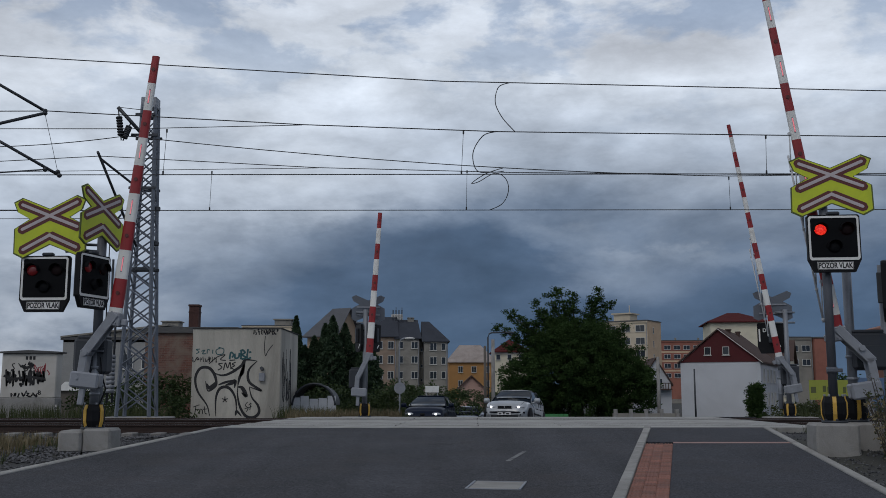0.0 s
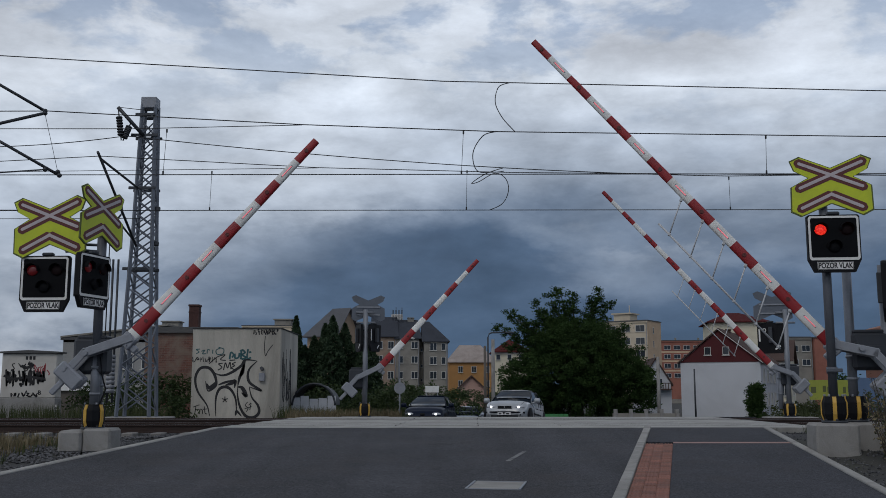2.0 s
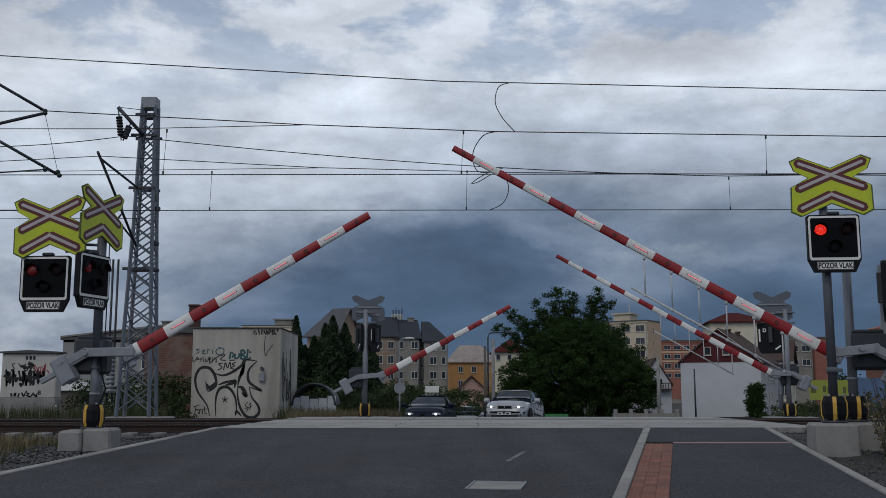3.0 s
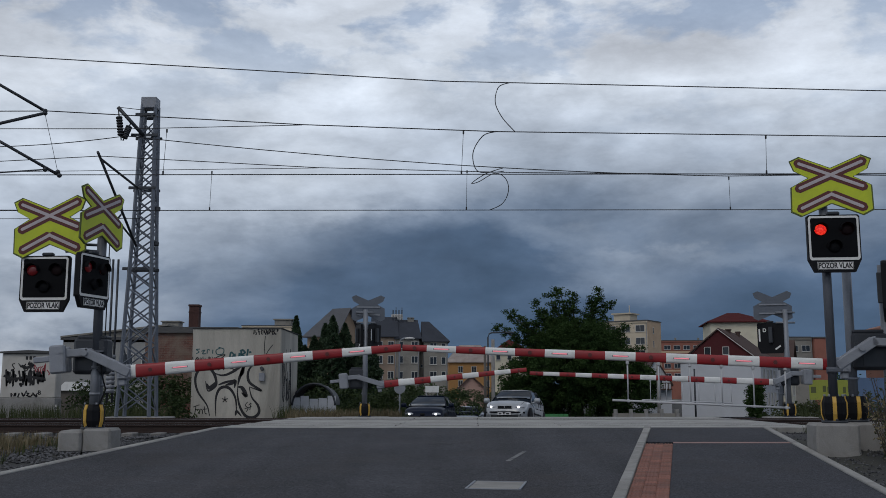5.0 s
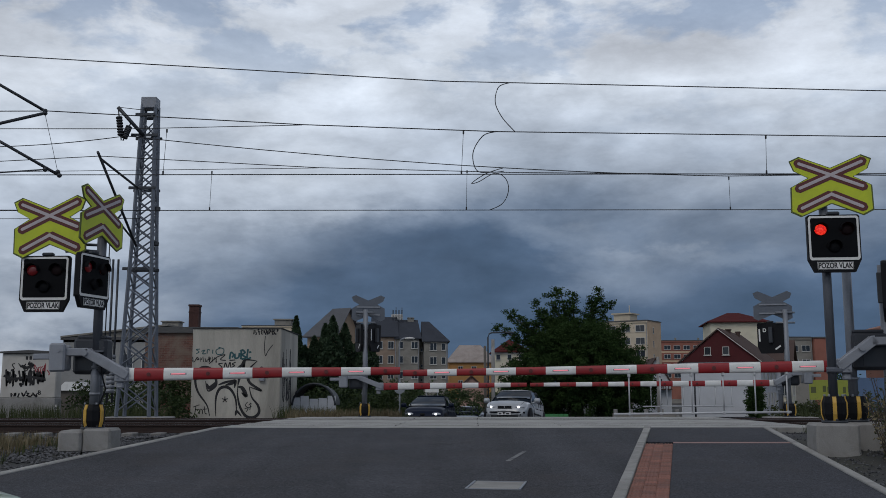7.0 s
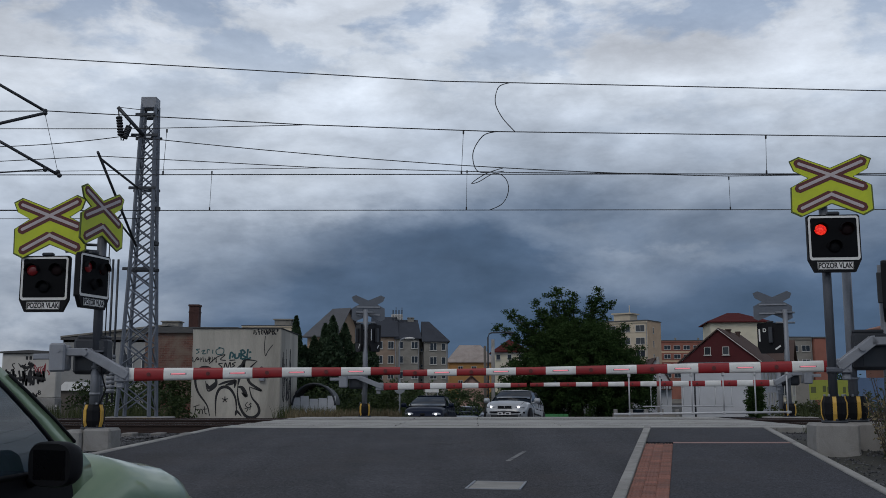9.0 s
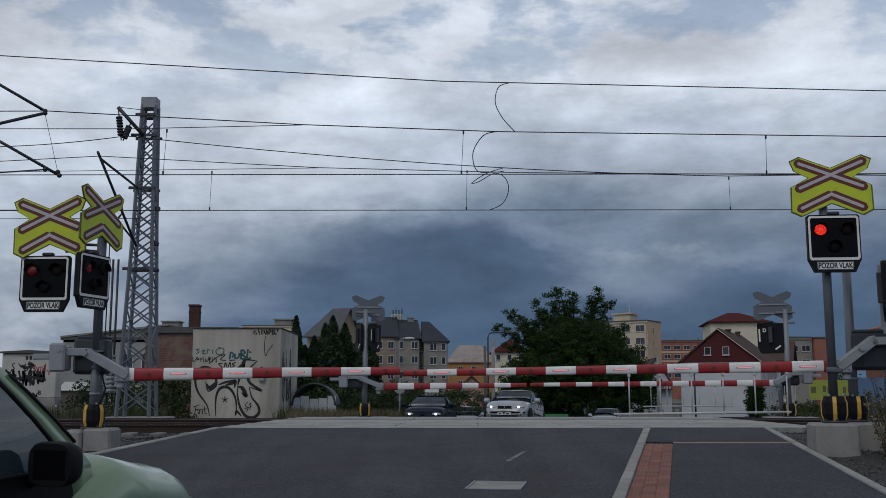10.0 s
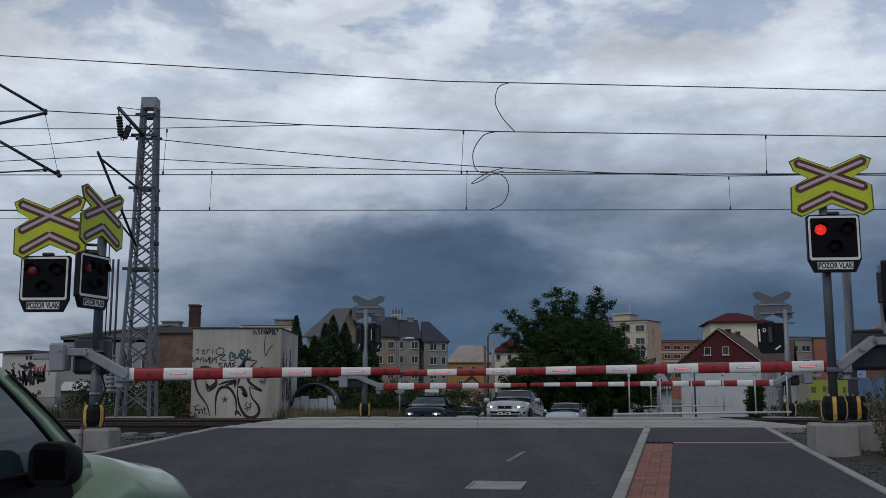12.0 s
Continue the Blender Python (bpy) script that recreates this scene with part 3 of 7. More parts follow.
    edges.append(start + 0.02)
    for i, (e1, e0) in enumerate(zip(edges, edges[1:])):
        b = Build()
        rows = [[(sx, q[0], q[1] - drop) for q in section(sx)] for sx in (e0, e1)]
        b.grid(rows, 0, True, True)
        b.add(rows[0], [tuple(range(13, -1, -1))])
        b.add(rows[1], [tuple(range(14))])
        part("stripe", b, RED if i % 2 == 0 else WHITE, boom)
        if i % 2 and e1 - e0 > 0.4:
            for f in strips:
                b = Build()
                y0 = f * (section((e0 + e1) / 2)[0][0])
                b.tube([((e0 + e1) / 2 + q, y0, -drop) for q in (-0.12, -0.11, 0.11, 0.12)], 0.0095, 10)
                b.m = [0 if sum(b.v[q][1] for q in fc) / len(fc) * f < y0 * f else 1 for fc in b.f]
                # lit half and dark half round one axis
                yc, zc = y0, -drop
                b.v = [(x - (e0 + e1) / 2, y - yc, z - zc) for x, y, z in b.v]
                lamp = part("warning_light", b, [LEDDARK, LEDLIT], boom, "narrow red warning light")
                lamp.matrix_basis = pose((e0 + e1) / 2, yc, zc)
                part("light_housing", Build().box((0, 0, 0), (0.28, 0.012, 0.03), bev=0.004), GREYPAINT, boom, m=pose((e0 + e1) / 2, yc - f * 0.004, zc))
                BLINK.setdefault("strip", []).append((lamp, lamp.matrix_basis.copy(), "x"))
        elif e1 - e0 > 0.4:
            for f in (front, -front):
                b = Build()
                y0 = f * section((e0 + e1) / 2)[0][0]
                b.tube([((e0 + e1) / 2, y0 - f * 0.01, -drop), ((e0 + e1) / 2, y0 + f * 0.012, -drop)], 0.034, 10)
                part("reflector", b, SIGNRED, boom)
    rods, rail = [], None
    if hangers:
        s0, s1, long = hangers
        k = int(round((s0 - s1) / 0.5)) + 1
        for i in range(k):
            s = s1 + (s0 - s1) * i / (k - 1)
            b = Build()
            b.tube([(0, 0, 0.02), (0, 0, -long)], 0.012, 8)
            b.box((0, 0, -0.01), (0.05, 0.06, 0.06), bev=0.01)
            b.box((0, 0, -long), (0.05, 0.04, 0.05), bev=0.01)
            rod = part("hanging_rod", b, RODGREY, boom)
            rod.matrix_basis = pose(s, 0, -drop - 0.09)
            rods.append((rod, s, -drop - 0.09))
        b = Build()
        b.tube([(s1 - 0.05, 0, 0), (s0 + 0.26, 0, 0)], 0.018, 8)
        rail = part("skirt_rail", b, RODGREY, boom)
        rail.matrix_basis = pose(0, 0, -drop - 0.09 - long)
    BOOMS.append((boom, pivot_z, lifts, rods, rail, drop + 0.09, hangers[2] if hangers else 0))
    return t


def make_base(label, x, y, z, yaw):
    """The ribbed black and yellow foot of a post."""
    t = thing("post_foot", label, "post foot", pose(x, y, z, 0, 0, yaw), "striped feet of the posts")
    b = Build()
    n = 12
    rows = []
    for zz, r in ((0.03, 0.155), (0.14, 0.19), (0.32, 0.19), (0.42, 0.155)):
        rows.append([(r * math.cos(2 * math.pi * j / n), r * math.sin(2 * math.pi * j / n), zz) for j in range(n)])
    b.grid(rows, 0, False, True)
    b.add(rows[0], [tuple(range(n - 1, -1, -1))])
    b.add(rows[-1], [tuple(range(n))])
    part("shell", b, BLACK, t)
    b = Build()
    b.tube([(0, 0, 0.0), (0, 0, 0.04)], 0.20, 16)
    for k in range(6):
        a = k * 1.047
        b.tube([(0.17 * math.cos(a), 0.17 * math.sin(a), 0.04), (0.17 * math.cos(a), 0.17 * math.sin(a), 0.065)], 0.02, 6)
    part("flange", b, DARKSTEEL, t)
    for k in range(4):
        a = radians(-90 - 38 + 90 * k)
        b = Build()
        u = Vector((-math.sin(a), math.cos(a), 0))
        o = Vector((math.cos(a), math.sin(a), 0))
        left = [o * (r + 0.012) - u * 0.029 + Vector((0, 0, zz)) for zz, r in ((0.035, 0.155), (0.14, 0.19), (0.32, 0.19), (0.415, 0.155))]
        right = [p + u * 0.058 for p in left]
        inn = [p - o * 0.03 for p in left], [p - o * 0.03 for p in right]
        b.grid([left, right, inn[1], inn[0], left], 0, False)
        part("yellow_band", b, YELLOW, t)
    for k in range(4):
        a = 0.4 + k * 1.57
        b = Build()
        b.tube([(0.15 * math.cos(a), 0.15 * math.sin(a), 0.41), (0.15 * math.cos(a), 0.15 * math.sin(a), 0.45)], 0.02, 6)
        part("bolt", b, GALV, t)
    return t


SIGNEDGE = mat("sign_edge", (0.09, 0.115, 0.02), 0.6, var=0.15, scale=3, bump=0.02)
SIGNBACK = mat("sign_back", (0.115, 0.13, 0.155), 0.6, var=0.15, scale=3, bump=0.03)
SIGN = [(_p * 0.93, _q * 1.03) for _p, _q in [(-0.69, 0.40), (-0.52, 0.47), (0, 0.27), (0.52, 0.47), (0.69, 0.40), (0.62, 0.24), (0.38, 0.12), (0.68, -0.03), (0.69, -0.43), (0.52, -0.51), (0, -0.31), (-0.52, -0.51), (-0.69, -0.43), (-0.68, -0.03), (-0.38, 0.12), (-0.62, 0.24)]]


def bar(b, p, q, w, y0, y1):
    """A flat bar with pointed ends from p to q in the x-z plane."""
    p, q = Vector((p[0] * 0.93, p[1] * 1.03)), Vector((q[0] * 0.93, q[1] * 1.03))
    d = (q - p).normalized()
    s = Vector((-d.y, d.x)) * w / 2
    e = d * w * 0.35
    pts = [p - s + e, q - s - e, q - s * 0.35, q + s * 0.35, q + s - e, p + s + e, p + s * 0.35, p - s * 0.35]
    b.prism([tuple(k) for k in pts], y0, y1)


def make_cross_sign(parent, m, back_only=False):
    b = Build()
    b.prism(SIGN, -0.012, 0.012)
    for z in (-0.28, 0.02):
        b.box((0, 0.03, z), (0.9, 0.03, 0.05), 1)
    s = part("warning_cross", b, [SIGNEDGE, GREYPAINT], parent, "fluorescent yellow-green board with a dark red double cross", m)
    if back_only:
        s.data.materials[0] = SIGNBACK
    b = Build()
    b.prism([(a * 0.965, c * 0.96) for a, c in SIGN], -0.0145, -0.0121)
    part("sign_face", b, SIGNYELLOW, s, "yellow-green face")
    k = 0
    for w, mm, y0 in ((0.15, SIGNRED, -0.0175), (0.05, SIGNWHITE, -0.0215)):
        cut = 0.0 if k == 0 else 0.055
        for name, segs in (("cross_bar", [((-0.60 + cut, 0.385 - cut * 0.4), (0.60 - cut, -0.075 + cut * 0.4)), ((-0.60 + cut, -0.075 + cut * 0.4), (0.60 - cut, 0.385 - cut * 0.4))]),
                           ("chevron_bar", [((-0.58 + cut, -0.405 + cut * 0.45), (0.03, -0.145)), ((0.58 - cut, -0.405 + cut * 0.45), (-0.03, -0.145))])):
            for j, (p, q) in enumerate(segs):
                b = Build()
                bar(b, p, q, w, y0 - 0.0012 * j, -0.0146 if k == 0 else -0.0176)
                part(name, b, mm, s)
        k += 1
    return s


def make_light_box(parent, m, phase, lit=True, glare=None):
    """The lamp cabinet: black screen in a pale frame, two red lamps over a dark one, and a name board."""
    b = Build()
    out = [(-0.43, 0.46), (-0.40, 0.49), (0.40, 0.49), (0.43, 0.46), (0.43, -0.27), (0.33, -0.48), (-0.33, -0.48), (-0.43, -0.27)]
    b.prism(out, -0.02, 0.07)
    box = part("light_box", b, BLACK, parent, "black signal box with a pale frame and red lamps", m)
    b = Build()
    b.box((0, -0.0205, 0.1), (0.755, 0.003, 0.675))
    part("screen", b, SCREEN, box)
    b = Build()
    o = [(-0.41, 0.44), (-0.38, 0.47), (0.38, 0.47), (0.41, 0.44), (0.41, -0.25), (0.38, -0.28), (-0.38, -0.28), (-0.41, -0.25)]
    i = [(-0.376, 0.415), (-0.355, 0.435), (0.355, 0.435), (0.376, 0.415), (0.376, -0.215), (0.355, -0.235), (-0.355, -0.235), (-0.376, -0.215)]
    n = 8
    vs = [(x, -0.024, z) for x, z in o] + [(x, -0.024, z) for x, z in i] + [(x, -0.0205, z) for x, z in o] + [(x, -0.0205, z) for x, z in i]
    fs = []
    for k in range(n):
        j = (k + 1) % n
        fs += [(k, j, n + j, n + k), (2 * n + k, 3 * n + k, 3 * n + j, 2 * n + j), (k, 2 * n + k, 2 * n + j, j), (n + k, n + j, 3 * n + j, 3 * n + k)]
    b.add(vs, fs)
    part("screen_frame", b, GREYPAINT if not lit else WHITE, box, "pale grey border")
    b = Build()
    b.box((0, -0.0235, -0.375), (0.58, 0.005, 0.135))
    board = part("name_board", b, WHITE, box, "small white name board with black letters")
    letters = part("letters", text_mesh("POZOR VLAK", 0.105), None, box)
    letters.matrix_basis = pose(0, -0.0275, -0.375) @ Matrix.Diagonal((0.86, 1, 1.22, 1))
    b = Build()
    for sx in (-1, 1):
        b.box((sx * 0.282, -0.027, -0.375), (0.008, 0.002, 0.128))
    for sz in (-1, 1):
        b.box((0, -0.027, -0.375 + sz * 0.062), (0.572, 0.002, 0.008))
    part("board_edge", b, LETTER, box)
    for k, (x, z) in enumerate(((-0.215, 0.235), (0.215, 0.235), (0, -0.06))):
        b = Build()
        arc = [math.radians(a) for a in range(-10, 200, 15)]
        r0, r1 = 0.112, 0.119
        deep = 0.11
        rows = [[(x + r * math.cos(a), y, z + r * math.sin(a)) for a in arc] for r, y in ((r1, -0.02), (r1, -0.02 - deep * 0.9), (r0, -0.02 - deep * 0.9), (r0, -0.02))]
        b.grid(rows, 0, True)
        part("lamp_hood", b, SCREEN, box)
        b = Build()
        b.ball((0, 0, 0), (0.1, 0.034, 0.092), 0, 20, 12, back=1)
        if k < 2:
            lamp = part("red_lamp", b, [glare or REDGLOW, REDDARK] if lit else [REDDARK, REDDARK], box, "round red signal lamp")
            lamp.matrix_basis = pose(x, -0.03, z)
            if lit:
                BLINK.setdefault(("a", "b")[(k + phase) % 2], []).append((lamp, lamp.matrix_basis.copy(), "z"))
        else:
            lamp = part("lamp", b, [SCREEN, SCREEN], box)
            lamp.matrix_basis = pose(x, -0.03, z)
    b = Build()
    b.box((0.02, 0.04, 0.52), (0.2, 0.1, 0.06), bev=0.02)
    b.box((0, 0.12, 0.1), (0.12, 0.1, 0.5), bev=0.01)
    part("bracket", b, DARKSTEEL, box)
    return box


POSTDARK = mat("post_dark", (0.115, 0.124, 0.143), 0.55, metal=0.3, var=0.2, scale=5, bump=0.04)


def make_signal_right():
    t = thing("crossing_signal", "signal post with yellow-green warning cross and red lamps by the footpath", "crossing signal", pose(6.235, 15.96, -0.18), "signals of the crossing")
    b = Build()
    b.tube([(0, 0, 0.75), (0, 0, 4.4)], 0.07, 16)
    b.tube([(0, 0, 1.18), (0, 0, 1.28)], 0.085, 16)
    b.box((0.02, -0.06, 1.23), (0.24, 0.07, 0.06), bev=0.01)
    part("post", b, POSTDARK, t)
    make_cross_sign(t, pose(0.10, -0.13, 4.24, 0, 0, -11))
    make_light_box(t, pose(0.06, -0.22, 3.25, 0, 0, -6) @ Matrix.Scale(0.96, 4), 0)
    make_base("black post foot with yellow bands on a concrete block", 6.235, 15.96, 0.22, 20)
    make_base("second black post foot with yellow bands", 6.80, 16.5, 0.22, 32)


def make_signal_edge():
    """A further post whose lamp box faces along the track."""
    t = thing("crossing_signal", "signal post with a lamp box turned along the track", "crossing signal", pose(7.31, 16.35, -0.2), "signals of the crossing")
    part("post", Build().tube([(0, 0, 0.2), (0, 0, 3.0)], 0.075, 14), GALV, t)
    make_light_box(t, pose(-0.02, -0.25, 2.5, 0, 0, 62), 0, True, REDDIM)


def make_signal_left():
    t = thing("crossing_signal", "signal post with two yellow-green warning crosses and two lamp boxes", "crossing signal", pose(-5.97, 17.12, -0.2), "signals of the crossing")
    b = Build()
    b.tube([(0, 0, 1.58), (0, 0, 3.62)], 0.08, 16)
    b.tube([(0, 0, 3.60), (0, 0, 3.66)], 0.1, 16)
    b.tube([(0, 0, 3.33), (-0.42, -0.02, 3.36), (-0.62, -0.02, 3.34)], 0.03, 8)
    b.tube([(-0.42, -0.02, 3.36), (-0.42, -0.02, 2.55)], 0.03, 8)
    b.tube([(0, 0, 3.45), (-0.3, -0.02, 3.46)], 0.025, 8)
    b.box((0.02, 0, 1.6), (0.26, 0.26, 0.03))
    part("post", b, POSTDARK, t)
    b = Build()
    b.tube([(0, 0, 0.6), (0, 0, 1.59)], 0.078, 16)
    for z in (0.85, 1.3):
        b.tube([(0, 0, z), (0, 0, z + 0.05)], 0.09, 16)
    part("post_sleeve", b, GALV, t, "pale galvanised lower post")
    part("cable", Build().tube([(0.09, -0.05, 1.5), (0.13, -0.06, 1.2), (0.2, -0.04, 0.95), (0.12, -0.08, 0.7), (0.1, -0.1, 0.5)], 0.014, 6), BLACK, t, "loose black cable down the post")
    make_cross_sign(t, pose(-0.84, -0.22, 3.765, 0, -2.5, -3) @ Matrix.Diagonal((1, 1, 1.06, 1)))
    make_cross_sign(t, pose(0.06, -0.22, 3.91, 0, 0, 76) @ Matrix.Diagonal((1, 1, 1.03, 1)))
    make_light_box(t, pose(-0.90, -0.16, 2.75, 0, 0, -3), 0, True, REDDIM)
    make_light_box(t, pose(0.01, -0.34, 2.77, 0, 0, 73) @ Matrix.Scale(0.96, 4), 0, True, REDDIM)
    make_base("black post foot with yellow bands beside the ballast", -5.97, 17.12, 0.08, 12)


def make_signal_far(x, y, flip, label):
    """The back of a signal on the other side."""
    t = thing("crossing_signal", label, "crossing signal", pose(x, y, -0.25), "signals of the crossing")
    b = Build()
    b.tube([(0, 0, 0.3), (0, 0, 3.55)], 0.08, 14)
    b.tube([(-0.3, 0, 3.14), (0.3, 0, 3.14)], 0.03, 8)
    b.tube([(-0.3, 0, 3.46), (0.3, 0, 3.46)], 0.03, 8)
    part("post", b, GALV, t)
    s = make_cross_sign(t, pose(0.07 if flip > 0 else -0.34, 0.12, 3.62 if flip > 0 else 3.70, 0, 0, 180 + 8 * flip) @ Matrix.Scale(0.82 if flip > 0 else 0.93, 4), True)
    for k, (dx, dy, yaw) in enumerate(((-0.19, 0.2, 108), (0.25, 0.2, 248)) if flip > 0 else ((-0.37, 0.24, 148),)):
        box = make_light_box(t, pose(dx, dy, 2.66, 0, 0, yaw) @ Matrix.Scale(0.88 if flip > 0 else 1.0, 4), k, True, REDDIM)
        part("back_mark", Build().box((0.36, 0.074, 0.1), (0.05, 0.01, 0.4)), WHITE, box, "pale marks on the black back")
        b = Build()
        b.box((-0.2, 0.074, -0.3), (0.2, 0.01, 0.05), m=pose(0, 0, 0, 0, 35))
        part("back_mark", b, WHITE, box, "pale marks on the black back")
        if flip < 0:
            o = part("letter", text_mesh("D", 0.16), None, box)
            o.data.materials[0] = WHITE
            o.matrix_basis = pose(0.2, 0.078, 0.25, 0, 0, 180)
    make_base("small black post foot with yellow bands", x, y, -0.05, 0)
    b = Build()
    b.box((0, 0, 0), (1.5, 0.9, 0.3), bev=0.03)
    solid("foundation_block", b, BLOCK, "low pale concrete foundation block behind the tracks", "foundation", pose(x, y, -0.19), "foundations")


def make_blocks():
    def block(x, y, z, sx, sy, sz, yaw, lab):
        b = Build()
        b.box((0, 0, sz / 2), (sx, sy, sz), bev=0.04)
        solid("foundation_block", b, BLOCK, lab, "foundation", pose(x, y, z, 0, 0, yaw), "foundations")
    block(6.20, 15.98, -0.36, 0.66, 0.74, 0.58, -8, "weathered concrete foundation block under a signal post")
    block(6.86, 16.42, -0.36, 0.62, 0.8, 0.58, -8, "weathered concrete foundation block under a barrier post")
    block(7.42, 16.0, -0.36, 0.5, 0.7, 0.56, -10, "concrete foundation block overgrown with weeds")
    block(-6.24, 17.05, -0.3, 0.38, 0.72, 0.37, 6, "concrete foundation block in ballast")
    block(-5.81, 17.12, -0.3, 0.47, 0.7, 0.40, 4, "stained concrete foundation block in ballast")


make_blocks()
make_signal_right()
make_signal_edge()
make_signal_left()
make_signal_far(-2.44, 31.2, 1, "grey back of a far signal post with lamp boxes")
make_signal_far(10.80, 31.2, -1, "grey back of a far signal post beside the footpath")
make_barrier("lowering barrier with red and white boom by the ballast", pose(-6.052, 16.9, 0), 1.36, -1, 5.322, 0.372, 0.70, 0.5, LIFT_A, None, -0.1, (0.1, 0.36), 1.48, (-1, 1))
make_barrier("lowering barrier with a long red and white boom and hanging skirt", pose(6.780, 16.158, 0, 0, 0, 173.7), 1.413, 1, 7.51, 0.283, 0.36, 0.42, LIFT_B, (3.72, 1.18, 0.64), 0.0, (0.04, -0.34), 3.3, (-1, 1), 0.84, 0.22)
make_barrier("far lowering barrier with red and white boom", pose(-2.638, 31.0, 0), 1.17, -1, 5.233, 0.29, 0.75, 0.5, LIFT_C, None, -0.25, (0.17, 0.3), 1.29, (1,))
make_barrier("far lowering barrier with long boom and hanging skirt", pose(10.849, 31.0, 0, 0, 0, 180), 1.275, 1, 8.144, 0.272, 0.56, 0.42, LIFT_D, (4.4, 1.9, 0.6), -0.25, (0.27, -0.3), 1.4, (-1,), 0.9)


# ---- overhead line ----
def lattice_mast():
    t = thing("lattice_mast", "tall grey lattice steel mast carrying the overhead line", "mast", pose(-9.36, 30.6, -0.2))
    low, high, top = 0.50, 0.205, 9.95
    def half(z):
        return low + (high - low) * min(1, z / 8.6)
    def mid(z):
        return 0.02 * min(1, z / 8.6)
    for sx in (-1, 1):
        for sy in (-1, 1):
            b = Build()
            pts = [(mid(z) + sx * half(z), sy * half(z) * 0.8, z) for z in (0.1, 3, 6, top)]
            b.tube(pts, 0.062, 4, smooth=False)
            part("leg", b, MASTSTEEL, t)
    zs = [0.35]
    while zs[-1] < 9.2:
        zs.append(zs[-1] + max(0.42, half(zs[-1]) * 1.45))
    for z0, z1 in zip(zs, zs[1:]):
        for sy in (-1, 1):
            for s in (-1, 1):
                b = Build()
                b.tube([(mid(z0) + s * half(z0), sy * half(z0) * 0.8, z0), (mid(z1) - s * half(z1), sy * half(z1) * 0.8, z1)], 0.024, 4, smooth=False)
                part("cross_brace", b, MASTSTEEL, t)
        for sx in (-1, 1):
            k = 1 if zs.index(z0) % 2 else -1
            b = Build()
            b.tube([(mid(z0) + sx * half(z0), -k * half(z0) * 0.8, z0), (mid(z1) + sx * half(z1), k * half(z1) * 0.8, z1)], 0.024, 4, smooth=False)
            part("cross_brace", b, MASTSTEEL, t)
    b = Build()
    b.box((0.02, 0, top + 0.08), (0.5, 0.42, 0.36), bev=0.02)
    part("mast_head", b, GREYPAINT, t)
    for z, w in ((8.95, 0.85), (7.25, 0.85), (4.7, 1.0), (9.62, 0.62)):
        b = Build()
        for sy in (-1, 1):
            b.box((-0.06, sy * 0.24, z), (w, 0.06, 0.09), bev=0.01)
        part("clamp_beam", b, DARKSTEEL, t)
    for z in (5.5, 6.6):
        b = Build()
        b.box((0.38, -0.1, z), (0.22, 0.12, 0.14), bev=0.02)
        part("bracket", b, DARKSTEEL, t)
    # tension wheel, its weights and guide rods
    b = Build()
    ring = [(-0.98 + 0.30 * math.cos(a), -0.15, 6.55 + 0.3 * math.sin(a)) for a in [2 * math.pi * k / 24 for k in range(25)]]
    b.tube(ring, 0.03, 6)
    for k in range(6):
        a = k * math.pi / 3
        b.tube([(-0.98, -0.15, 6.55), (-0.98 + 0.3 * math.cos(a), -0.15, 6.55 + 0.3 * math.sin(a))], 0.015, 5)
    part("tension_wheel", b, DARKSTEEL, t)
    for x, z0, z1, r in ((-1.02, 2.3, 6.3, 0.018), (-0.88, 0.6, 5.0, 0.035), (-0.72, 0.6, 5.0, 0.035), (-1.16, 2.3, 6.0, 0.014)):
        b = Build()
        b.tube([(x, -0.15, z0), (x, -0.15, z1)], r, 6)
        part("guide_rod", b, DARKSTEEL, t)
    b = Build()
    for k in range(9):
        b.tube([(-0.8, -0.15, 0.9 + 0.13 * k), (-0.8, -0.15, 1.01 + 0.13 * k)], 0.13, 10)
    part("weights", b, GREYPAINT, t)
    # outrigger with an insulator, near the head, and the registration arm lower down
    b = Build()
    b.tube([(-0.1, -0.3, 8.95), (-0.82, -0.6, 9.75)], 0.06, 8)
    b.tube([(-0.82, -0.6, 9.75), (-0.05, -0.25, 9.75)], 0.012, 5)
    part("outrigger", b, DARKSTEEL, t)
    for pts in ([(-0.80, -0.6, 9.68), (-0.66, -0.62, 8.68)], [(-0.44, -0.42, 9.32), (-0.62, -0.58, 8.68)]):
        b = Build()
        p, q = Vector(pts[0]), Vector(pts[1])
        b.tube([p, q], 0.02, 6)
        for k in range(7):
            c = p.lerp(q, 0.25 + 0.09 * k)
            b.tube([c, c + (q - p).normalized() * 0.045], 0.10, 10)
        part("insulator", b, DARKSTEEL, t)
    b = Build()
    b.tube([(-0.15, -0.3, 5.4), (-0.27, -3.7, 7.55)], 0.04, 8)
    b.tube([(-0.20, -0.3, 7.25), (-0.25, -3.5, 7.40)], 0.035, 8)
    b.tube([(-0.25, -0.3, 5.6), (-0.33, -2.6, 6.2)], 0.03, 8)
    b.tube([(-0.33, -2.6, 6.2), (-0.36, -3.4, 6.05)], 0.02, 8)
    part("cantilever", b, DARKSTEEL, t)
    b = Build()
    b.box((0.0, 0, 0.0), (2.0, 1.5, 0.34), bev=0.03)
    part("footing", b, BLOCK, t, "pale concrete footing")
    b = Build()
    b.box((0.55, -0.9, 0.12), (0.6, 0.12, 0.08), bev=0.02)
    part("marker_plank", b, YELLOW, t)


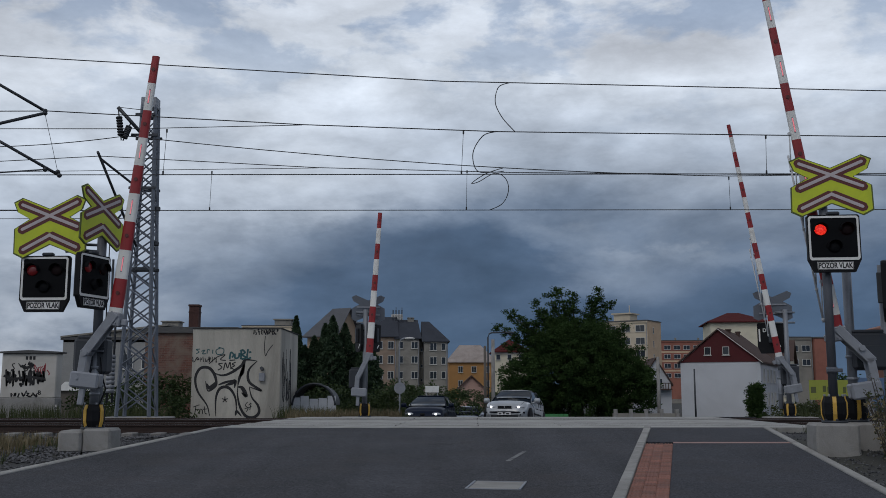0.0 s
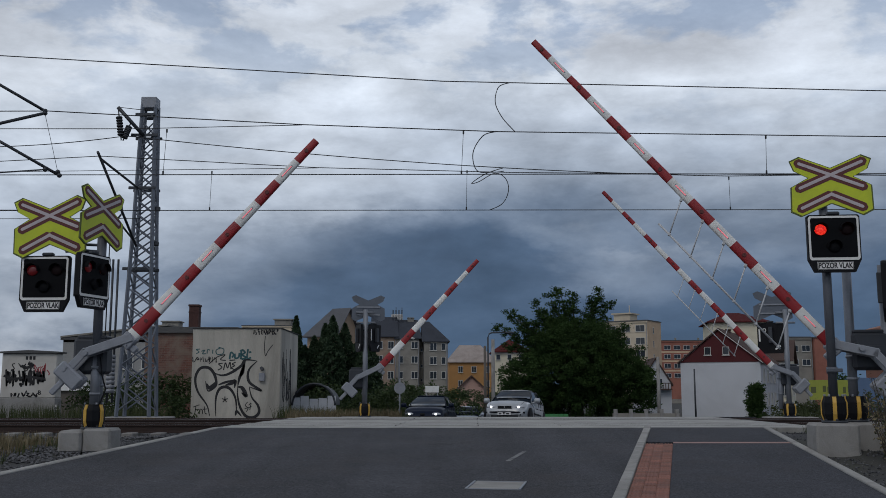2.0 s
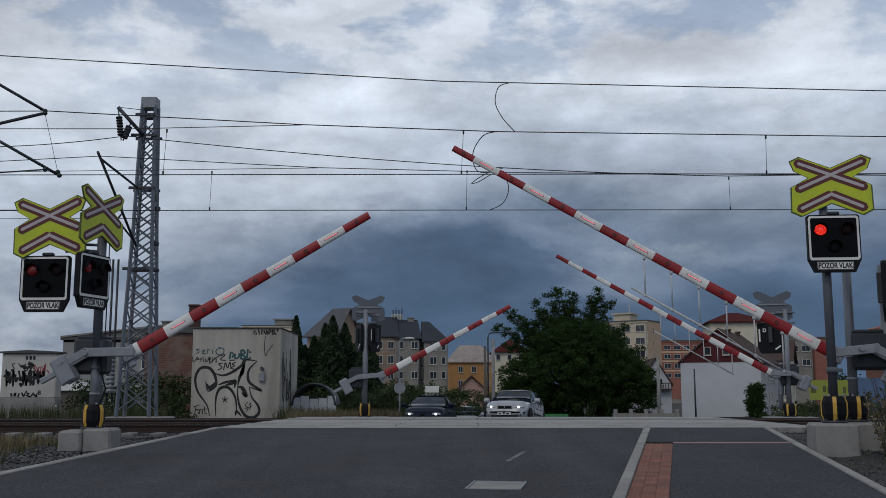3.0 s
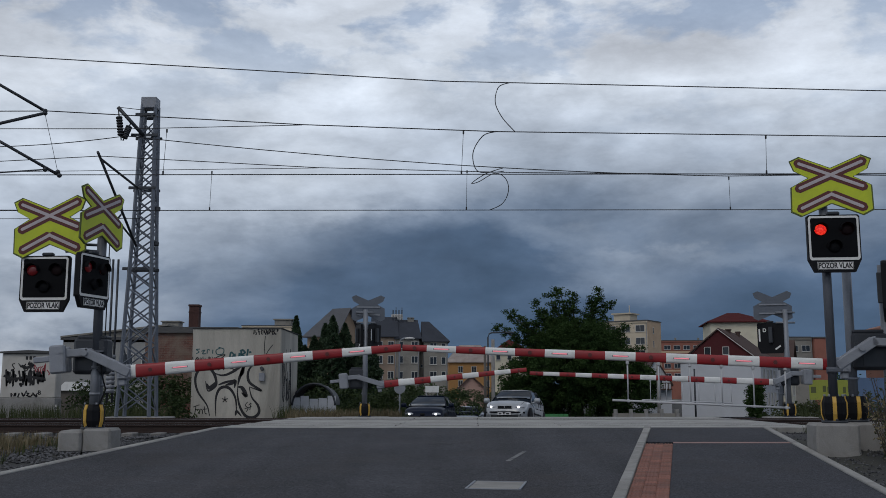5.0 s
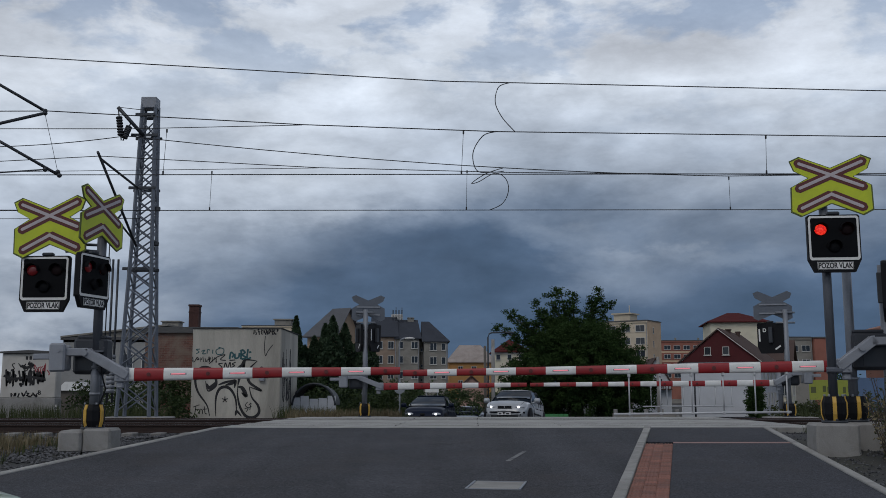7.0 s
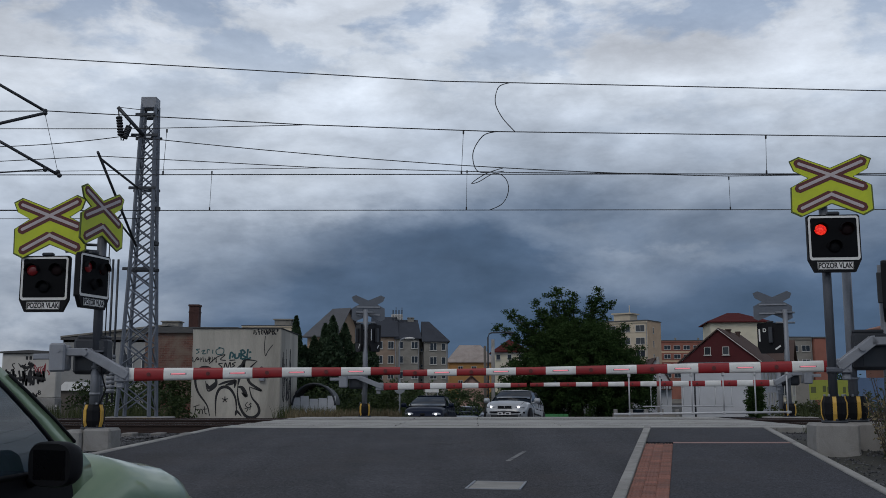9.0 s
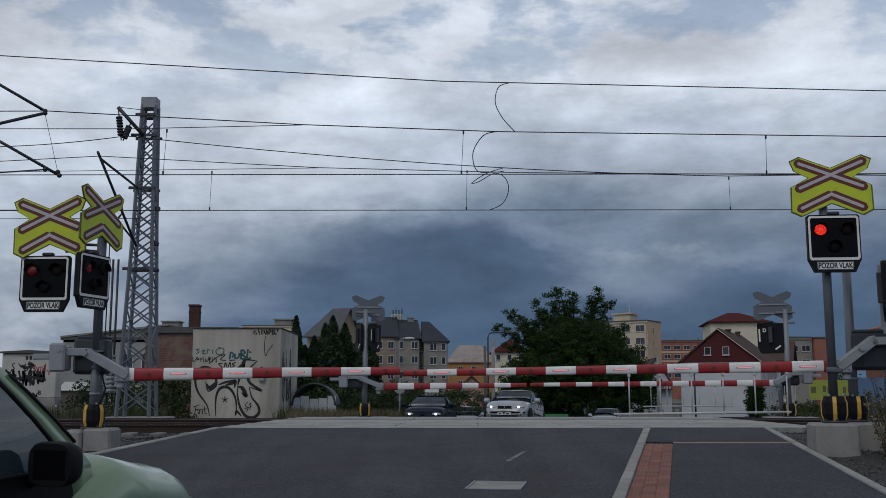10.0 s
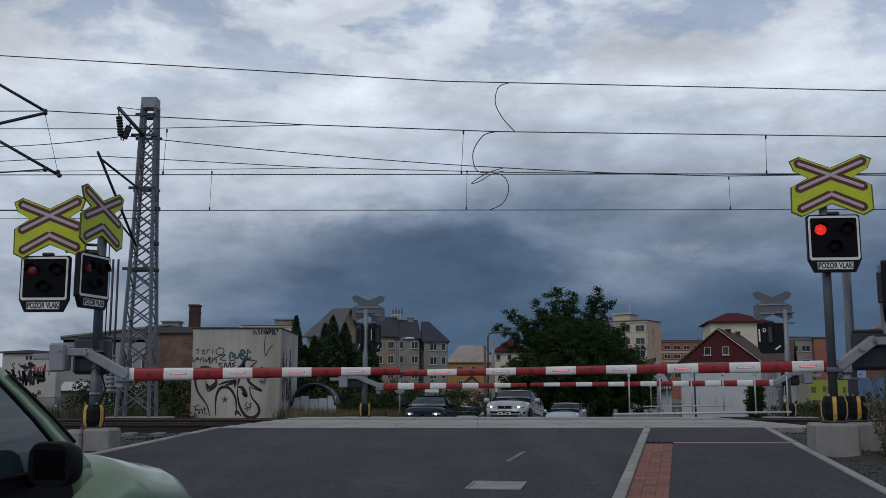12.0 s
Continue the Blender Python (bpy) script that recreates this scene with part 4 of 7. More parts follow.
def wire(pts, r=0.011, label="thin dark overhead wire", sag=0.0, n=14):
    """A hanging wire through points, its pieces sagging a little."""
    out = []
    for p, q in zip(pts, pts[1:]):
        p, q = Vector(p), Vector(q)
        for i in range(n):
            k = i / n
            c = p.lerp(q, k)
            c.z -= sag * 4 * k * (1 - k)
            out.append(c)
    out.append(Vector(pts[-1]))
    b = Build()
    b.tube(out, r, 5)
    return solid("overhead_wire", b, WIRE, label, "wire", group="wires of the overhead line")


def loop(pts, r=0.012):
    """A slack jumper through points, rounded."""
    P = [Vector(p) for p in pts]
    out = []
    for i in range(len(P) - 1):
        a, b_, c, d = P[max(i - 1, 0)], P[i], P[i + 1], P[min(i + 2, len(P) - 1)]
        for k in range(8):
            t = k / 8
            out.append(0.5 * ((2 * b_) + (c - a) * t + (2 * a - 5 * b_ + 4 * c - d) * t * t + (3 * b_ - a - 3 * c + d) * t ** 3))
    out.append(P[-1])
    b = Build()
    b.tube(out, r, 5)
    return solid("jumper_cable", b, WIRE, "slack curved jumper cable between the wires", "cable", group="jumper cables")


def dropper(x0, z0, x1, z1, y):
    b = Build()
    b.tube([(x0, y, z0), (x1, y, z1)], 0.006, 5)
    for x, z in ((x0, z0 - 0.04), (x1, z1 + 0.04)):
        b.box((x, y, z), (0.04, 0.03, 0.09), bev=0.01)
    solid("dropper", b, WIRE, "thin dropper wire between carrier and contact wire", "wire", group="droppers")


def overhead():
    # feeder wire, highest
    wire([(-60, 24, 11.3), (-11.18, 24, 9.12), (0, 24, 8.45), (11.13, 24, 8.2), (60, 24, 8.6)], 0.014)
    # first track: carrier, auxiliary and contact wires
    wire([(-60, 22.6, 7.1), (-9.3, 22.6, 7.27), (-3.32, 22.6, 6.94), (1.3, 22.6, 6.77), (10.4, 22.6, 6.65), (60, 22.6, 7.4)], 0.013)
    wire([(-60, 22.6, 6.83), (-7.3, 22.6, 6.84), (-3.32, 22.6, 6.93)], 0.010)
    wire([(-60, 22.6, 5.72), (-10.4, 22.6, 5.73), (10.35, 22.6, 5.76), (60, 22.6, 5.8)], 0.012)
    for x0, z0, x1, z1 in ((-6.49, 6.83, -6.54, 5.74), (0.48, 6.79, 0.43, 5.75), (7.58, 6.68, 7.56, 5.76)):
        dropper(x0, z0, x1, z1, 22.6)
    # second track
    wire([(-60, 27, 7.0), (-12.41, 27, 7.52), (-8.9, 27, 7.83), (0, 27, 7.02), (7.97, 27, 6.68), (60, 27, 7.6)], 0.013, sag=0.05)
    wire([(-60, 27, 6.8), (-12.4, 27, 7.1), (-9.6, 27, 7.25), (-3.5, 27, 6.92), (2, 27, 6.78), (12.4, 27, 6.7), (60, 27, 7)], 0.012)
    wire([(-60, 27, 6.75), (-12.4, 27, 6.80), (-3.5, 27, 6.91)], 0.009)
    wire([(-60, 27, 5.68), (-12.3, 27, 5.70), (12.3, 27, 5.73), (60, 27, 5.75)], 0.012)
    wire([(-60, 29, 6.25), (-10.4, 30.45, 6.35)], 0.010)
    wire([(-60, 30.2, 5.9), (-9.4, 30.2, 6.05)], 0.010)
    for x0, z0, x1, z1 in ((-6.45, 6.82, -6.48, 5.71), (0.67, 6.84, 0.65, 5.72), (7.97, 6.66, 7.98, 5.73)):
        dropper(x0, z0, x1, z1, 27)
    loop([(1.70, 24, 8.42), (1.40, 24, 8.3), (1.30, 23.8, 7.85), (1.42, 23.2, 7.3), (1.68, 22.6, 6.78)])
    loop([(1.30, 22.6, 6.78), (0.95, 22.7, 6.7), (0.72, 23.2, 6.4), (0.85, 24, 6.15), (1.3, 25.5, 6.45), (1.7, 27, 6.82)])
    loop([(1.7, 27, 6.92), (1.2, 27, 6.75), (0.8, 27, 6.48), (1.0, 27, 6.52), (1.45, 27, 6.76), (1.75, 27, 6.60), (1.82, 27, 6.25), (1.65, 27, 5.9), (1.3, 27, 5.72)])
    # cantilever tubes of a mast outside the view
    t = thing("cantilever_arm", "dark steel cantilever tubes holding the contact wire", "cantilever", pose(-12.2, 22.6, 0))
    for name, p, q, r in (("top_tube", (0, 0, 8.9), (2.82, 0, 7.27), 0.035), ("lower_tube", (0, 0, 6.55), (2.82, 0, 7.22), 0.04), ("brace_tube", (0, 0, 7.55), (3.24, 0, 5.72), 0.035),
                          ("steady_arm", (1.72, 0, 5.78), (2.9, 0, 5.86), 0.018), ("hanger_wire", (2.82, 0, 7.2), (3.2, 0, 5.8), 0.006)):
        b = Build()
        b.tube([p, q], r, 8)
        b.ball(q, 0.06, 0, 8, 6)
        part(name, b, DARKSTEEL, t)
    b = Build()
    b.box((0, 0, 4.5), (0.3, 0.3, 9.6), bev=0.02)
    part("mast", b, GALV, t)
    t = thing("insulator", "dark line insulator hanging from the wire", "insulator", pose(-10.9, 22.6, 9.0))
    b = Build()
    b.tube([(-0.5, 0, 0.5), (0, 0, 0), (0.12, 0, -0.3)], 0.03, 6)
    for k in range(6):
        b.tube([(-0.3 + 0.05 * k, 0, 0.34 - 0.06 * k), (-0.27 + 0.05 * k, 0, 0.31 - 0.06 * k)], 0.11, 8)
    part("stack", b, DARKSTEEL, t)


lattice_mast()
overhead()


# ---- houses ----
def brick_mat(name, c1, c2, mortar):
    m = bpy.data.materials.new(name)
    m.use_nodes = True
    n = Nodes(m.node_tree)
    co = n.add("ShaderNodeTexCoord").outputs["Object"]
    turn = n.add("ShaderNodeMapping", {"Vector": co, "Rotation": (radians(90), 0, 0)}).outputs[0]
    br = n.add("ShaderNodeTexBrick", {"Vector": turn, "Color1": (*c1, 1), "Color2": (*c2, 1), "Mortar": (*mortar, 1), "Scale": 4.0, "Mortar Size": 0.02, "Brick Width": 1.0, "Row Height": 0.32})
    st = n.noise(co, 1.1, 7, 0.65, 0.5)
    col = n.mix(n.ramp(st, [(0.42, (0, 0, 0)), (0.62, (1, 1, 1))]), br.outputs[0], (0.20, 0.15, 0.12))
    p = n.add("ShaderNodeBsdfPrincipled", {"Base Color": col, "Roughness": 0.9})
    n.t.links.new(n.add("ShaderNodeBump", {"Height": br.outputs[1], "Strength": 0.4, "Distance": 0.02, }).outputs[0], p.inputs["Normal"])
    n.t.links.new(p.outputs[0], n.add("ShaderNodeOutputMaterial").inputs[0])
    return m


def wall_mat(name, c, dirt=None, amount=0.5, scale=0.5):
    return mat(name, c, 0.9, var=0.14, scale=scale, bump=0.15, fine=12, dirt=dirt or tuple(k * 0.55 for k in c), dirt_amount=amount)


GREYWALL = wall_mat("grey_render", (0.26, 0.245, 0.215), amount=0.7)
BROWNWALL = wall_mat("brown_render", (0.30, 0.225, 0.17), amount=0.7)
BEIGE = wall_mat("beige_panels", (0.58, 0.50, 0.38), amount=0.3)
TAN = wall_mat("tan_panels", (0.58, 0.42, 0.28), amount=0.25)
CREAM = wall_mat("cream_render", (0.66, 0.61, 0.47), amount=0.3)
ORANGE = wall_mat("orange_render", (0.45, 0.235, 0.085), amount=0.3)
BRICKRED = wall_mat("brick_red_panels", (0.31, 0.125, 0.09), amount=0.4)
WHITEWALL = wall_mat("white_render", (0.52, 0.535, 0.56), (0.36, 0.37, 0.39), 0.5, 0.3)
DARKRED = wall_mat("dark_red_cladding", (0.085, 0.014, 0.016), amount=0.3)
SLATE = mat("slate_roof", (0.045, 0.05, 0.062), 0.8, spec=0.2, var=0.3, scale=0.7, bump=0.5, fine=7)
GREYROOF = mat("grey_tile_roof", (0.095, 0.098, 0.107), 0.75, var=0.3, scale=0.7, bump=0.5, fine=9)
REDROOF = mat("red_roof", (0.085, 0.018, 0.018), 0.9, spec=0.12, var=0.25, scale=0.6, bump=0.5, fine=8)
PALEROOF = mat("weathered_tile_roof", (0.34, 0.29, 0.26), 0.8, var=0.3, scale=0.5, bump=0.5, fine=8, dirt=(0.17, 0.13, 0.11), dirt_amount=0.6)
BROWNROOF = mat("brown_tile_roof", (0.085, 0.058, 0.05), 0.9, spec=0.15, var=0.3, scale=0.7, bump=0.5, fine=9)
TAR = mat("tar_roof", (0.09, 0.09, 0.09), 0.9, var=0.3, scale=0.8, bump=0.3)
OLDCONC = mat("stained_render", (0.47, 0.445, 0.39), 0.92, var=0.28, scale=0.7, bump=0.25, fine=20, dirt=(0.20, 0.19, 0.165), dirt_amount=0.65, stretch=(1.5, 1.5, 0.35))
BRICK = brick_mat("old_brick", (0.19, 0.085, 0.062), (0.12, 0.055, 0.043), (0.20, 0.165, 0.14))
PANE = mat("window_pane", (0.035, 0.042, 0.05), 0.08, var=0.2, scale=1.5, bump=0.0)
FRAMEW = mat("window_frame_white", (0.56, 0.55, 0.52), 0.6, var=0.1, scale=4, bump=0.02)
WINDOWS = {}


def window(parent, m, w, h):
    """A framed window with a mullion and a set-back pane."""
    key = (round(w, 2), round(h, 2))
    if key not in WINDOWS:
        k = 0.075 * min(1, w)
        b = Build()
        for sx in (-1, 1):
            b.box((sx * (w / 2 - k / 2), 0.0, 0), (k, 0.12, h))
        for sz in (-1, 1):
            b.box((0, 0.0, sz * (h / 2 - k / 2)), (w - 2 * k, 0.118, k))
        if w > 0.75:
            b.box((0, 0.01, 0), (k * 0.8, 0.1, h - 2 * k))
        b.box((0, -0.05, -h / 2 - 0.04), (w + 0.14, 0.16, 0.05))
        g = Build()
        g.box((0, 0.0, 0), (w - 2 * k, 0.03, h - 2 * k))
        WINDOWS[key] = (b.mesh("window", FRAMEW), g.mesh("pane", PANE))
    fr, gl = WINDOWS[key]
    o = part("window", fr, None, parent, m=m)
    part("pane", gl, None, o)
    return o


def house(name, label, x, y, yaw, w, d, h, base, wallm, roofm, rise=0.0, il=0.0, ir=0.0, along="x", over=0.4, front=(), side=(), gable=None, left=()):
    """A house by its near right-hand corner: the front runs to -x, the side to +y. Windows: (x or y along, height, width, height)."""
    t = thing(name, label, "building", pose(x, y, base, 0, 0, yaw), "buildings round the crossing")
    H = h - base
    b = Build()
    b.box((-w / 2, d / 2, H / 2 - 0.5), (w, d, H + 1.0))
    if rise > 0:
        if along == "x":
            for xx, ins in ((-w, il), (0, ir)):
                if ins < 0.05:
                    s = 0.2 if xx < 0 else -0.2
                    b.prism([(0, H), (d, H), (d / 2, H + rise - 0.05)], xx, xx + s, 0, "x")
        else:
            b.prism([(-w, H), (0, H), (-w / 2, H + rise - 0.05)], 0, d, 0, "y")
    part("wall", b, wallm, t)
    b = Build()
    if rise <= 0:
        b.box((-w / 2, d / 2, H + 0.1), (w + 0.3, d + 0.3, 0.2))
        b.box((-w / 2, d / 2, H + 0.24), (w - 0.3, d - 0.3, 0.1))
    else:
        th = 0.16
        if along == "x":
            o = over
            sl = rise / (d / 2)
            A = [(-w - o * (il < 0.05) - o * (il >= 0.05), -o, H - o * sl), (o, -o, H - o * sl), (o, d + o, H - o * sl), (-w - o, d + o, H - o * sl)]
            R = [(-w - (o if il < 0.05 else -il), d / 2, H + rise), ((o if ir < 0.05 else -ir), d / 2, H + rise)]
        else:
            o = over
            sl = rise / (w / 2)
            A = [(-w - o, d + o, H - o * sl), (-w - o, -o, H - o * sl), (o, -o, H - o * sl), (o, d + o, H - o * sl)]
            R = [(-w / 2, d + o - il, H + rise), (-w / 2, -o + ir, H + rise)]
            A = [A[1], A[2], A[3], A[0]]
            R = [R[1], R[0]]
        up = [Vector(p) + Vector((0, 0, th)) for p in A + R]
        lo = [Vector(p) for p in A + R]
        if along == "x":
            f = [(0, 1, 5, 4), (2, 3, 4, 5), (1, 2, 5), (3, 0, 4)]
        else:
            f = [(1, 2, 5, 4), (3, 0, 4, 5), (0, 1, 4), (2, 3, 5)]
        g_open = [il < 0.05, ir < 0.05]
        faces = list(f[:2])
        if along == "x":
            faces += ([] if g_open[1] else [f[2]]) + ([] if g_open[0] else [f[3]])
        for face in faces:
            b.add([up[i] for i in face] + [lo[i] for i in face], [tuple(range(len(face))), tuple(range(2 * len(face) - 1, len(face) - 1, -1))] + [(i, (i + 1) % len(face), (i + 1) % len(face) + len(face), i + len(face)) for i in range(len(face))])
    part("roof", b, roofm, t)
    if front and gable is None and H > 5:
        b = Build()
        b.box((-w / 2, -0.10, H - 0.22), (w + 0.1, 0.2, 0.22))
        b.box((-w / 2, -0.06, H - 0.42), (w + 0.04, 0.12, 0.08))
        part("cornice", b, FRAMEW if wallm.name == "cream_render" else wallm, t)
        b = Build()
        b.box((-w / 2, -0.05, 0.9), (w + 0.04, 0.1, 2.0))
        part("plinth", b, GREYWALL, t)
        part("downpipe", Build().tube([(-0.18, -0.12, 0), (-0.18, -0.12, H - 0.3)], 0.06, 6), GALV, t)
    if gable is not None:
        b = Build()
        b.prism([(-w, H - 0.05), (0, H - 0.05), (-w / 2, H + rise - 0.06)], -0.06, -0.003, 0, "y")
        part("gable_cladding", b, gable, t, "dark red cladding of the gable")
    for u, z, ww, wh in front:
        window(t, pose(-u, -0.03 if gable is None or z < h else -0.09, z - base), ww, wh)
    for u, z, ww, wh in side:
        window(t, pose(0.03, u, z - base, 0, 0, 90), ww, wh)
    return t


def rows_of(us, zs, w, h):
    return [(u, z, w, h) for u in us for z in zs]


def chimney(t, x, y, z0, z1, s=0.6, m=None):
    b = Build()
    b.box((x, y, (z0 + z1) / 2), (s, s, z1 - z0))
    b.box((x, y, z1), (s + 0.14, s + 0.14, 0.12))
    part("chimney", b, m or BRICKRED, t)


def make_town():
    # block of flats with slate roofs
    house("apartment_house", "brown rendered apartment house with a slate roof", -8.45, 180, 6, 4.0, 10, 11.0, -2, BROWNWALL, SLATE, 3.6, 0, 0, front=rows_of((1.0, 3.0), (9.3, 6.7, 3.9), 1.1, 1.4))
    t = house("apartment_house", "grey rendered apartment house with a slate roof", -4.3, 180.3, 4, 4.2, 10, 10.7, -2, GREYWALL, SLATE, 3.4, 0, 0.1, front=[(0.85, z, 1.25, 1.3) for z in (9.3, 6.7, 3.9)] + [(3.3, z, 0.75, 1.3) for z in (9.3, 6.7, 3.9)])
    chimney(t, -1.4, 5, 12, 16.6, 1.2, GREYWALL)
    part("roof_box", Build().box((-3.95, 6, 16.5), (2.1, 1.6, 1.6), bev=0.05), FRAMEW, t, "pale box on the roof ridge")
    house("apartment_house", "dark recessed stair tower between two apartment houses", -3.4, 182.2, 0, 1.0, 6, 10.9, -2, GREYWALL, SLATE, 0, front=[(0.5, z, 0.35, 0.5) for z in (8.5, 5.6, 3)])
    t = house("apartment_house", "grey end apartment house with a hipped slate roof", 0.85, 180, 3, 4.3, 10, 10.15, -2, GREYWALL, SLATE, 3.6, 0, 3.2, front=[(2.6, z, 1.3, 1.4) for z in (9.0, 6.5, 3.9)] + [(0.75, z, 0.75, 1.3) for z in (9.0, 6.5, 3.9)])
    for k in range(4):
        b = Build()
        b.tube([(-9.3 + 0.55 * k, 184, 13.8), (-9.3 + 0.55 * k, 184, 16.0 + 0.5 * (k % 2))], 0.07, 6)
        b.box((-9.3 + 0.55 * k, 184, 15.6), (0.2, 0.2, 0.8))
        solid("antenna", b, DARKSTEEL, "slim rooftop antenna above a slate roof", "antenna", group="rooftop antennas")
    # house behind the conifers
    house("house", "large grey-roofed house with a beige gable", -13.9, 130, -32, 5.0, 4.6, 8.7, -1.5, wall_mat("gable_beige", (0.36, 0.26, 0.18)), GREYROOF, 3.1, 2.4, 0, over=0.5)
    # far panel blocks
    for x0, x1, z, yy in ((-86, -62, 20.2, 300), (-61, -45.5, 20.8, 300)):
        t = house("panel_block", "distant pale panel block with a roof house", x1, yy, 0, x1 - x0, 14, z, -3, BEIGE, TAR, 0, front=rows_of([1.6 + 3 * k for k in range(int((x1 - x0) / 3))], (18.4, 15.6), 1.8, 1.4))
        b = Build()
        for u, w, hh in ((3.5, 5.0, 2.2),) if x1 > -50 else ((x1 - x0 - 2.6, 5, 2.2),):
            b.box((-u, 5, z + 3 + hh / 2), (w, 5, hh))
            b.box((-u, 5, z + 3 + hh), (w + 0.8, 5.8, 0.35))
        part("roof_house", b, GREYWALL, t)
    # long shed and brick ruin behind the mast
    t = house("shed", "long grey industrial shed with a low roof", -19.6, 70, 0, 7.2, 8, 4.4, -0.6, wall_mat("shed_render", (0.30, 0.30, 0.29)), TAR, 0, front=rows_of((1.2, 2.6, 4.1, 5.9), (2.9,), 0.85, 1.1))
    b = Build()
    b.prism([(-7.35, 5.15), (0.2, 6.0), (0.2, 6.12), (-7.35, 5.27)], -0.2, 8.2)
    b.prism([(-7.2, 4.85), (0.0, 4.85), (0.0, 5.98), (-7.2, 5.17)], 0.0, 8.0, 0)
    part("pent_roof", b, GREYWALL, t)
    t = thing("garden_shed", "small shed with a white sheet roof among the bushes", "shed", pose(-16.95, 46, -0.4))
    part("wall", Build().box((0, 0, 0.6), (0.95, 1.2, 1.3)), WOOD, t)
    part("roof", Build().prism([(-0.6, 1.2), (0.6, 1.2), (0.25, 1.6), (-0.2, 1.6)], -0.75, 0.75), WHITE, t)
    house("brick_building", "old red brick building with crumbling wall", -10.9, 46, 0, 2.9, 6, 3.45, -0.5, BRICK, TAR, 0)
    b = Build()
    b.box((0, 0, 0), (0.46, 0.46, 3.2))
    b.box((0, 0, 1.62), (0.54, 0.54, 0.1), bev=0.02)
    b.box((0, 0, 1.3), (0.5, 0.5, 0.06))
    solid("brick_chimney", b, mat("dark_brick", (0.065, 0.03, 0.025), 0.9, var=0.35, scale=5, bump=0.4, fine=16), "dark red brick chimney above the ruin", "chimney", pose(-11.85, 47.2, 3.2))
    # yellow house and red-roofed house by the tree
    house("house", "ochre yellow house with weathered tile roof", 10.4, 200, 3, 9.2, 10, 7.0, -2.4, ORANGE, PALEROOF, 3.3, 2.4, 2.4, front=rows_of((1.6, 4.2, 6.9), (5.4, 2.6), 1.0, 1.3))
    t = house("house", "small pink house with dark brown gable roof", 4.5, 110, 0, 2.7, 5, 1.25, -2.4, wall_mat("pink_render", (0.42, 0.27, 0.22)), BROWNROOF, 1.25, along="y", over=0.3)
    house("house", "cream house under a red hipped roof behind the tree", 13.7, 160, 0, 5.4, 8, 7.4, -2.4, CREAM, REDROOF, 1.9, 2.6, 2.6, over=0.5, front=rows_of((1.2, 3.0, 4.8), (6.4,), 0.7, 0.9))
    # flats on the right
    t = house("panel_block", "beige panel block seen across its corner", 45.4, 220, -35, 12, 7.6, 16.6, -2.4, BEIGE, TAR, 0, front=rows_of((1.7, 5.2, 8.7), (15.0, 12.2, 9.4, 6.6), 2.2, 1.5), side=[(3.2, z, 0.5, 1.4) for z in (14.6, 11.6, 8.6)])
    b = Build()
    b.box((-7.0, 4, 19.9), (4.0, 4, 2.2))
    b.box((-7.0, 4, 21.0), (4.8, 4.8, 0.3))
    b.tube([(-6, 4, 21), (-6, 4, 23)], 0.08, 6)
    part("roof_house", b, BEIGE, t)
    part("side_panel", Build().box((0.02, 3.8, 9.5), (0.04, 7.5, 19)), TAN, t)
    t = house("panel_block", "brick-red panel block with rows of white windows", 84, 300, 0, 22, 12, 16.3, -3, BRICKRED, TAR, 0, front=rows_of([1.5 + 2.95 * k for k in range(7)], (14.3, 11.6, 8.8, 5.9), 2.0, 1.35))
    for z in (12.95, 10.2, 7.35):
        part("spandrel", Build().box((-11, -0.03, z + 3), (21.6, 0.06, 0.5)), TAN, t, "pale band between two storeys")
    b = Build()
    for x in (-20.5, -13, -6):
        b.box((x, 3, 19.9), (0.5, 0.5, 1.0))
    part("roof_vent", b, GREYWALL, t)
    # white house with the dark gable
    t = house("house", "white house with a dark red clad gable", 30.3, 95, -25.6, 7.6, 14, 3.72, -2.2, WHITEWALL, BROWNROOF, 3.1, along="y", over=0.25, gable=DARKRED, front=[(3.15, 4.75, 0.62, 0.8), (4.9, 4.75, 0.62, 0.8)], side=rows_of((2, 4.5, 7, 9.5), (2.4, 0.1), 0.9, 1.3))
    b = Build()
    for s in (1,):
        b.add([(-3.875 + s * 4.15, -0.32, 5.72), (-3.875 + s * 4.15, -0.18, 5.72), (-3.875, -0.18, 9.06), (-3.875, -0.32, 9.06), (-3.875 + s * 4.15, -0.32, 5.80), (-3.875 + s * 4.15, -0.18, 5.80), (-3.875, -0.18, 9.14), (-3.875, -0.32, 9.14)],
              [(0, 1, 2, 3), (4, 7, 6, 5), (0, 4, 5, 1), (3, 2, 6, 7), (0, 3, 7, 4), (1, 5, 6, 2)])
    part("barge_board", b, FRAMEW, t)
    for u, yy in ((-3.6, 4.5), (-3.4, 9)):
        chimney(t, u, yy, 8.2, 9.25, 0.4, BROWNROOF)
    house("house", "cream apartment house with a red hipped roof", 49.0, 150, -8, 8.2, 10, 11.5, -2.2, CREAM, REDROOF, 1.5, 3.2, 3.2, over=0.6, side=rows_of((2, 4.5), (10, 7), 0.9, 1.2))
    house("house", "pale terraced house with yellow window bays", 41.2, 118, -22, 3.4, 10, 4.6, -2.2, CREAM, BROWNROOF, 2.4, along="x", front=rows_of((0.8, 2.2), (3.4, 1.0), 0.9, 1.3), side=rows_of((1.5, 4, 6.5), (3.4, 1.0), 0.9, 1.3))
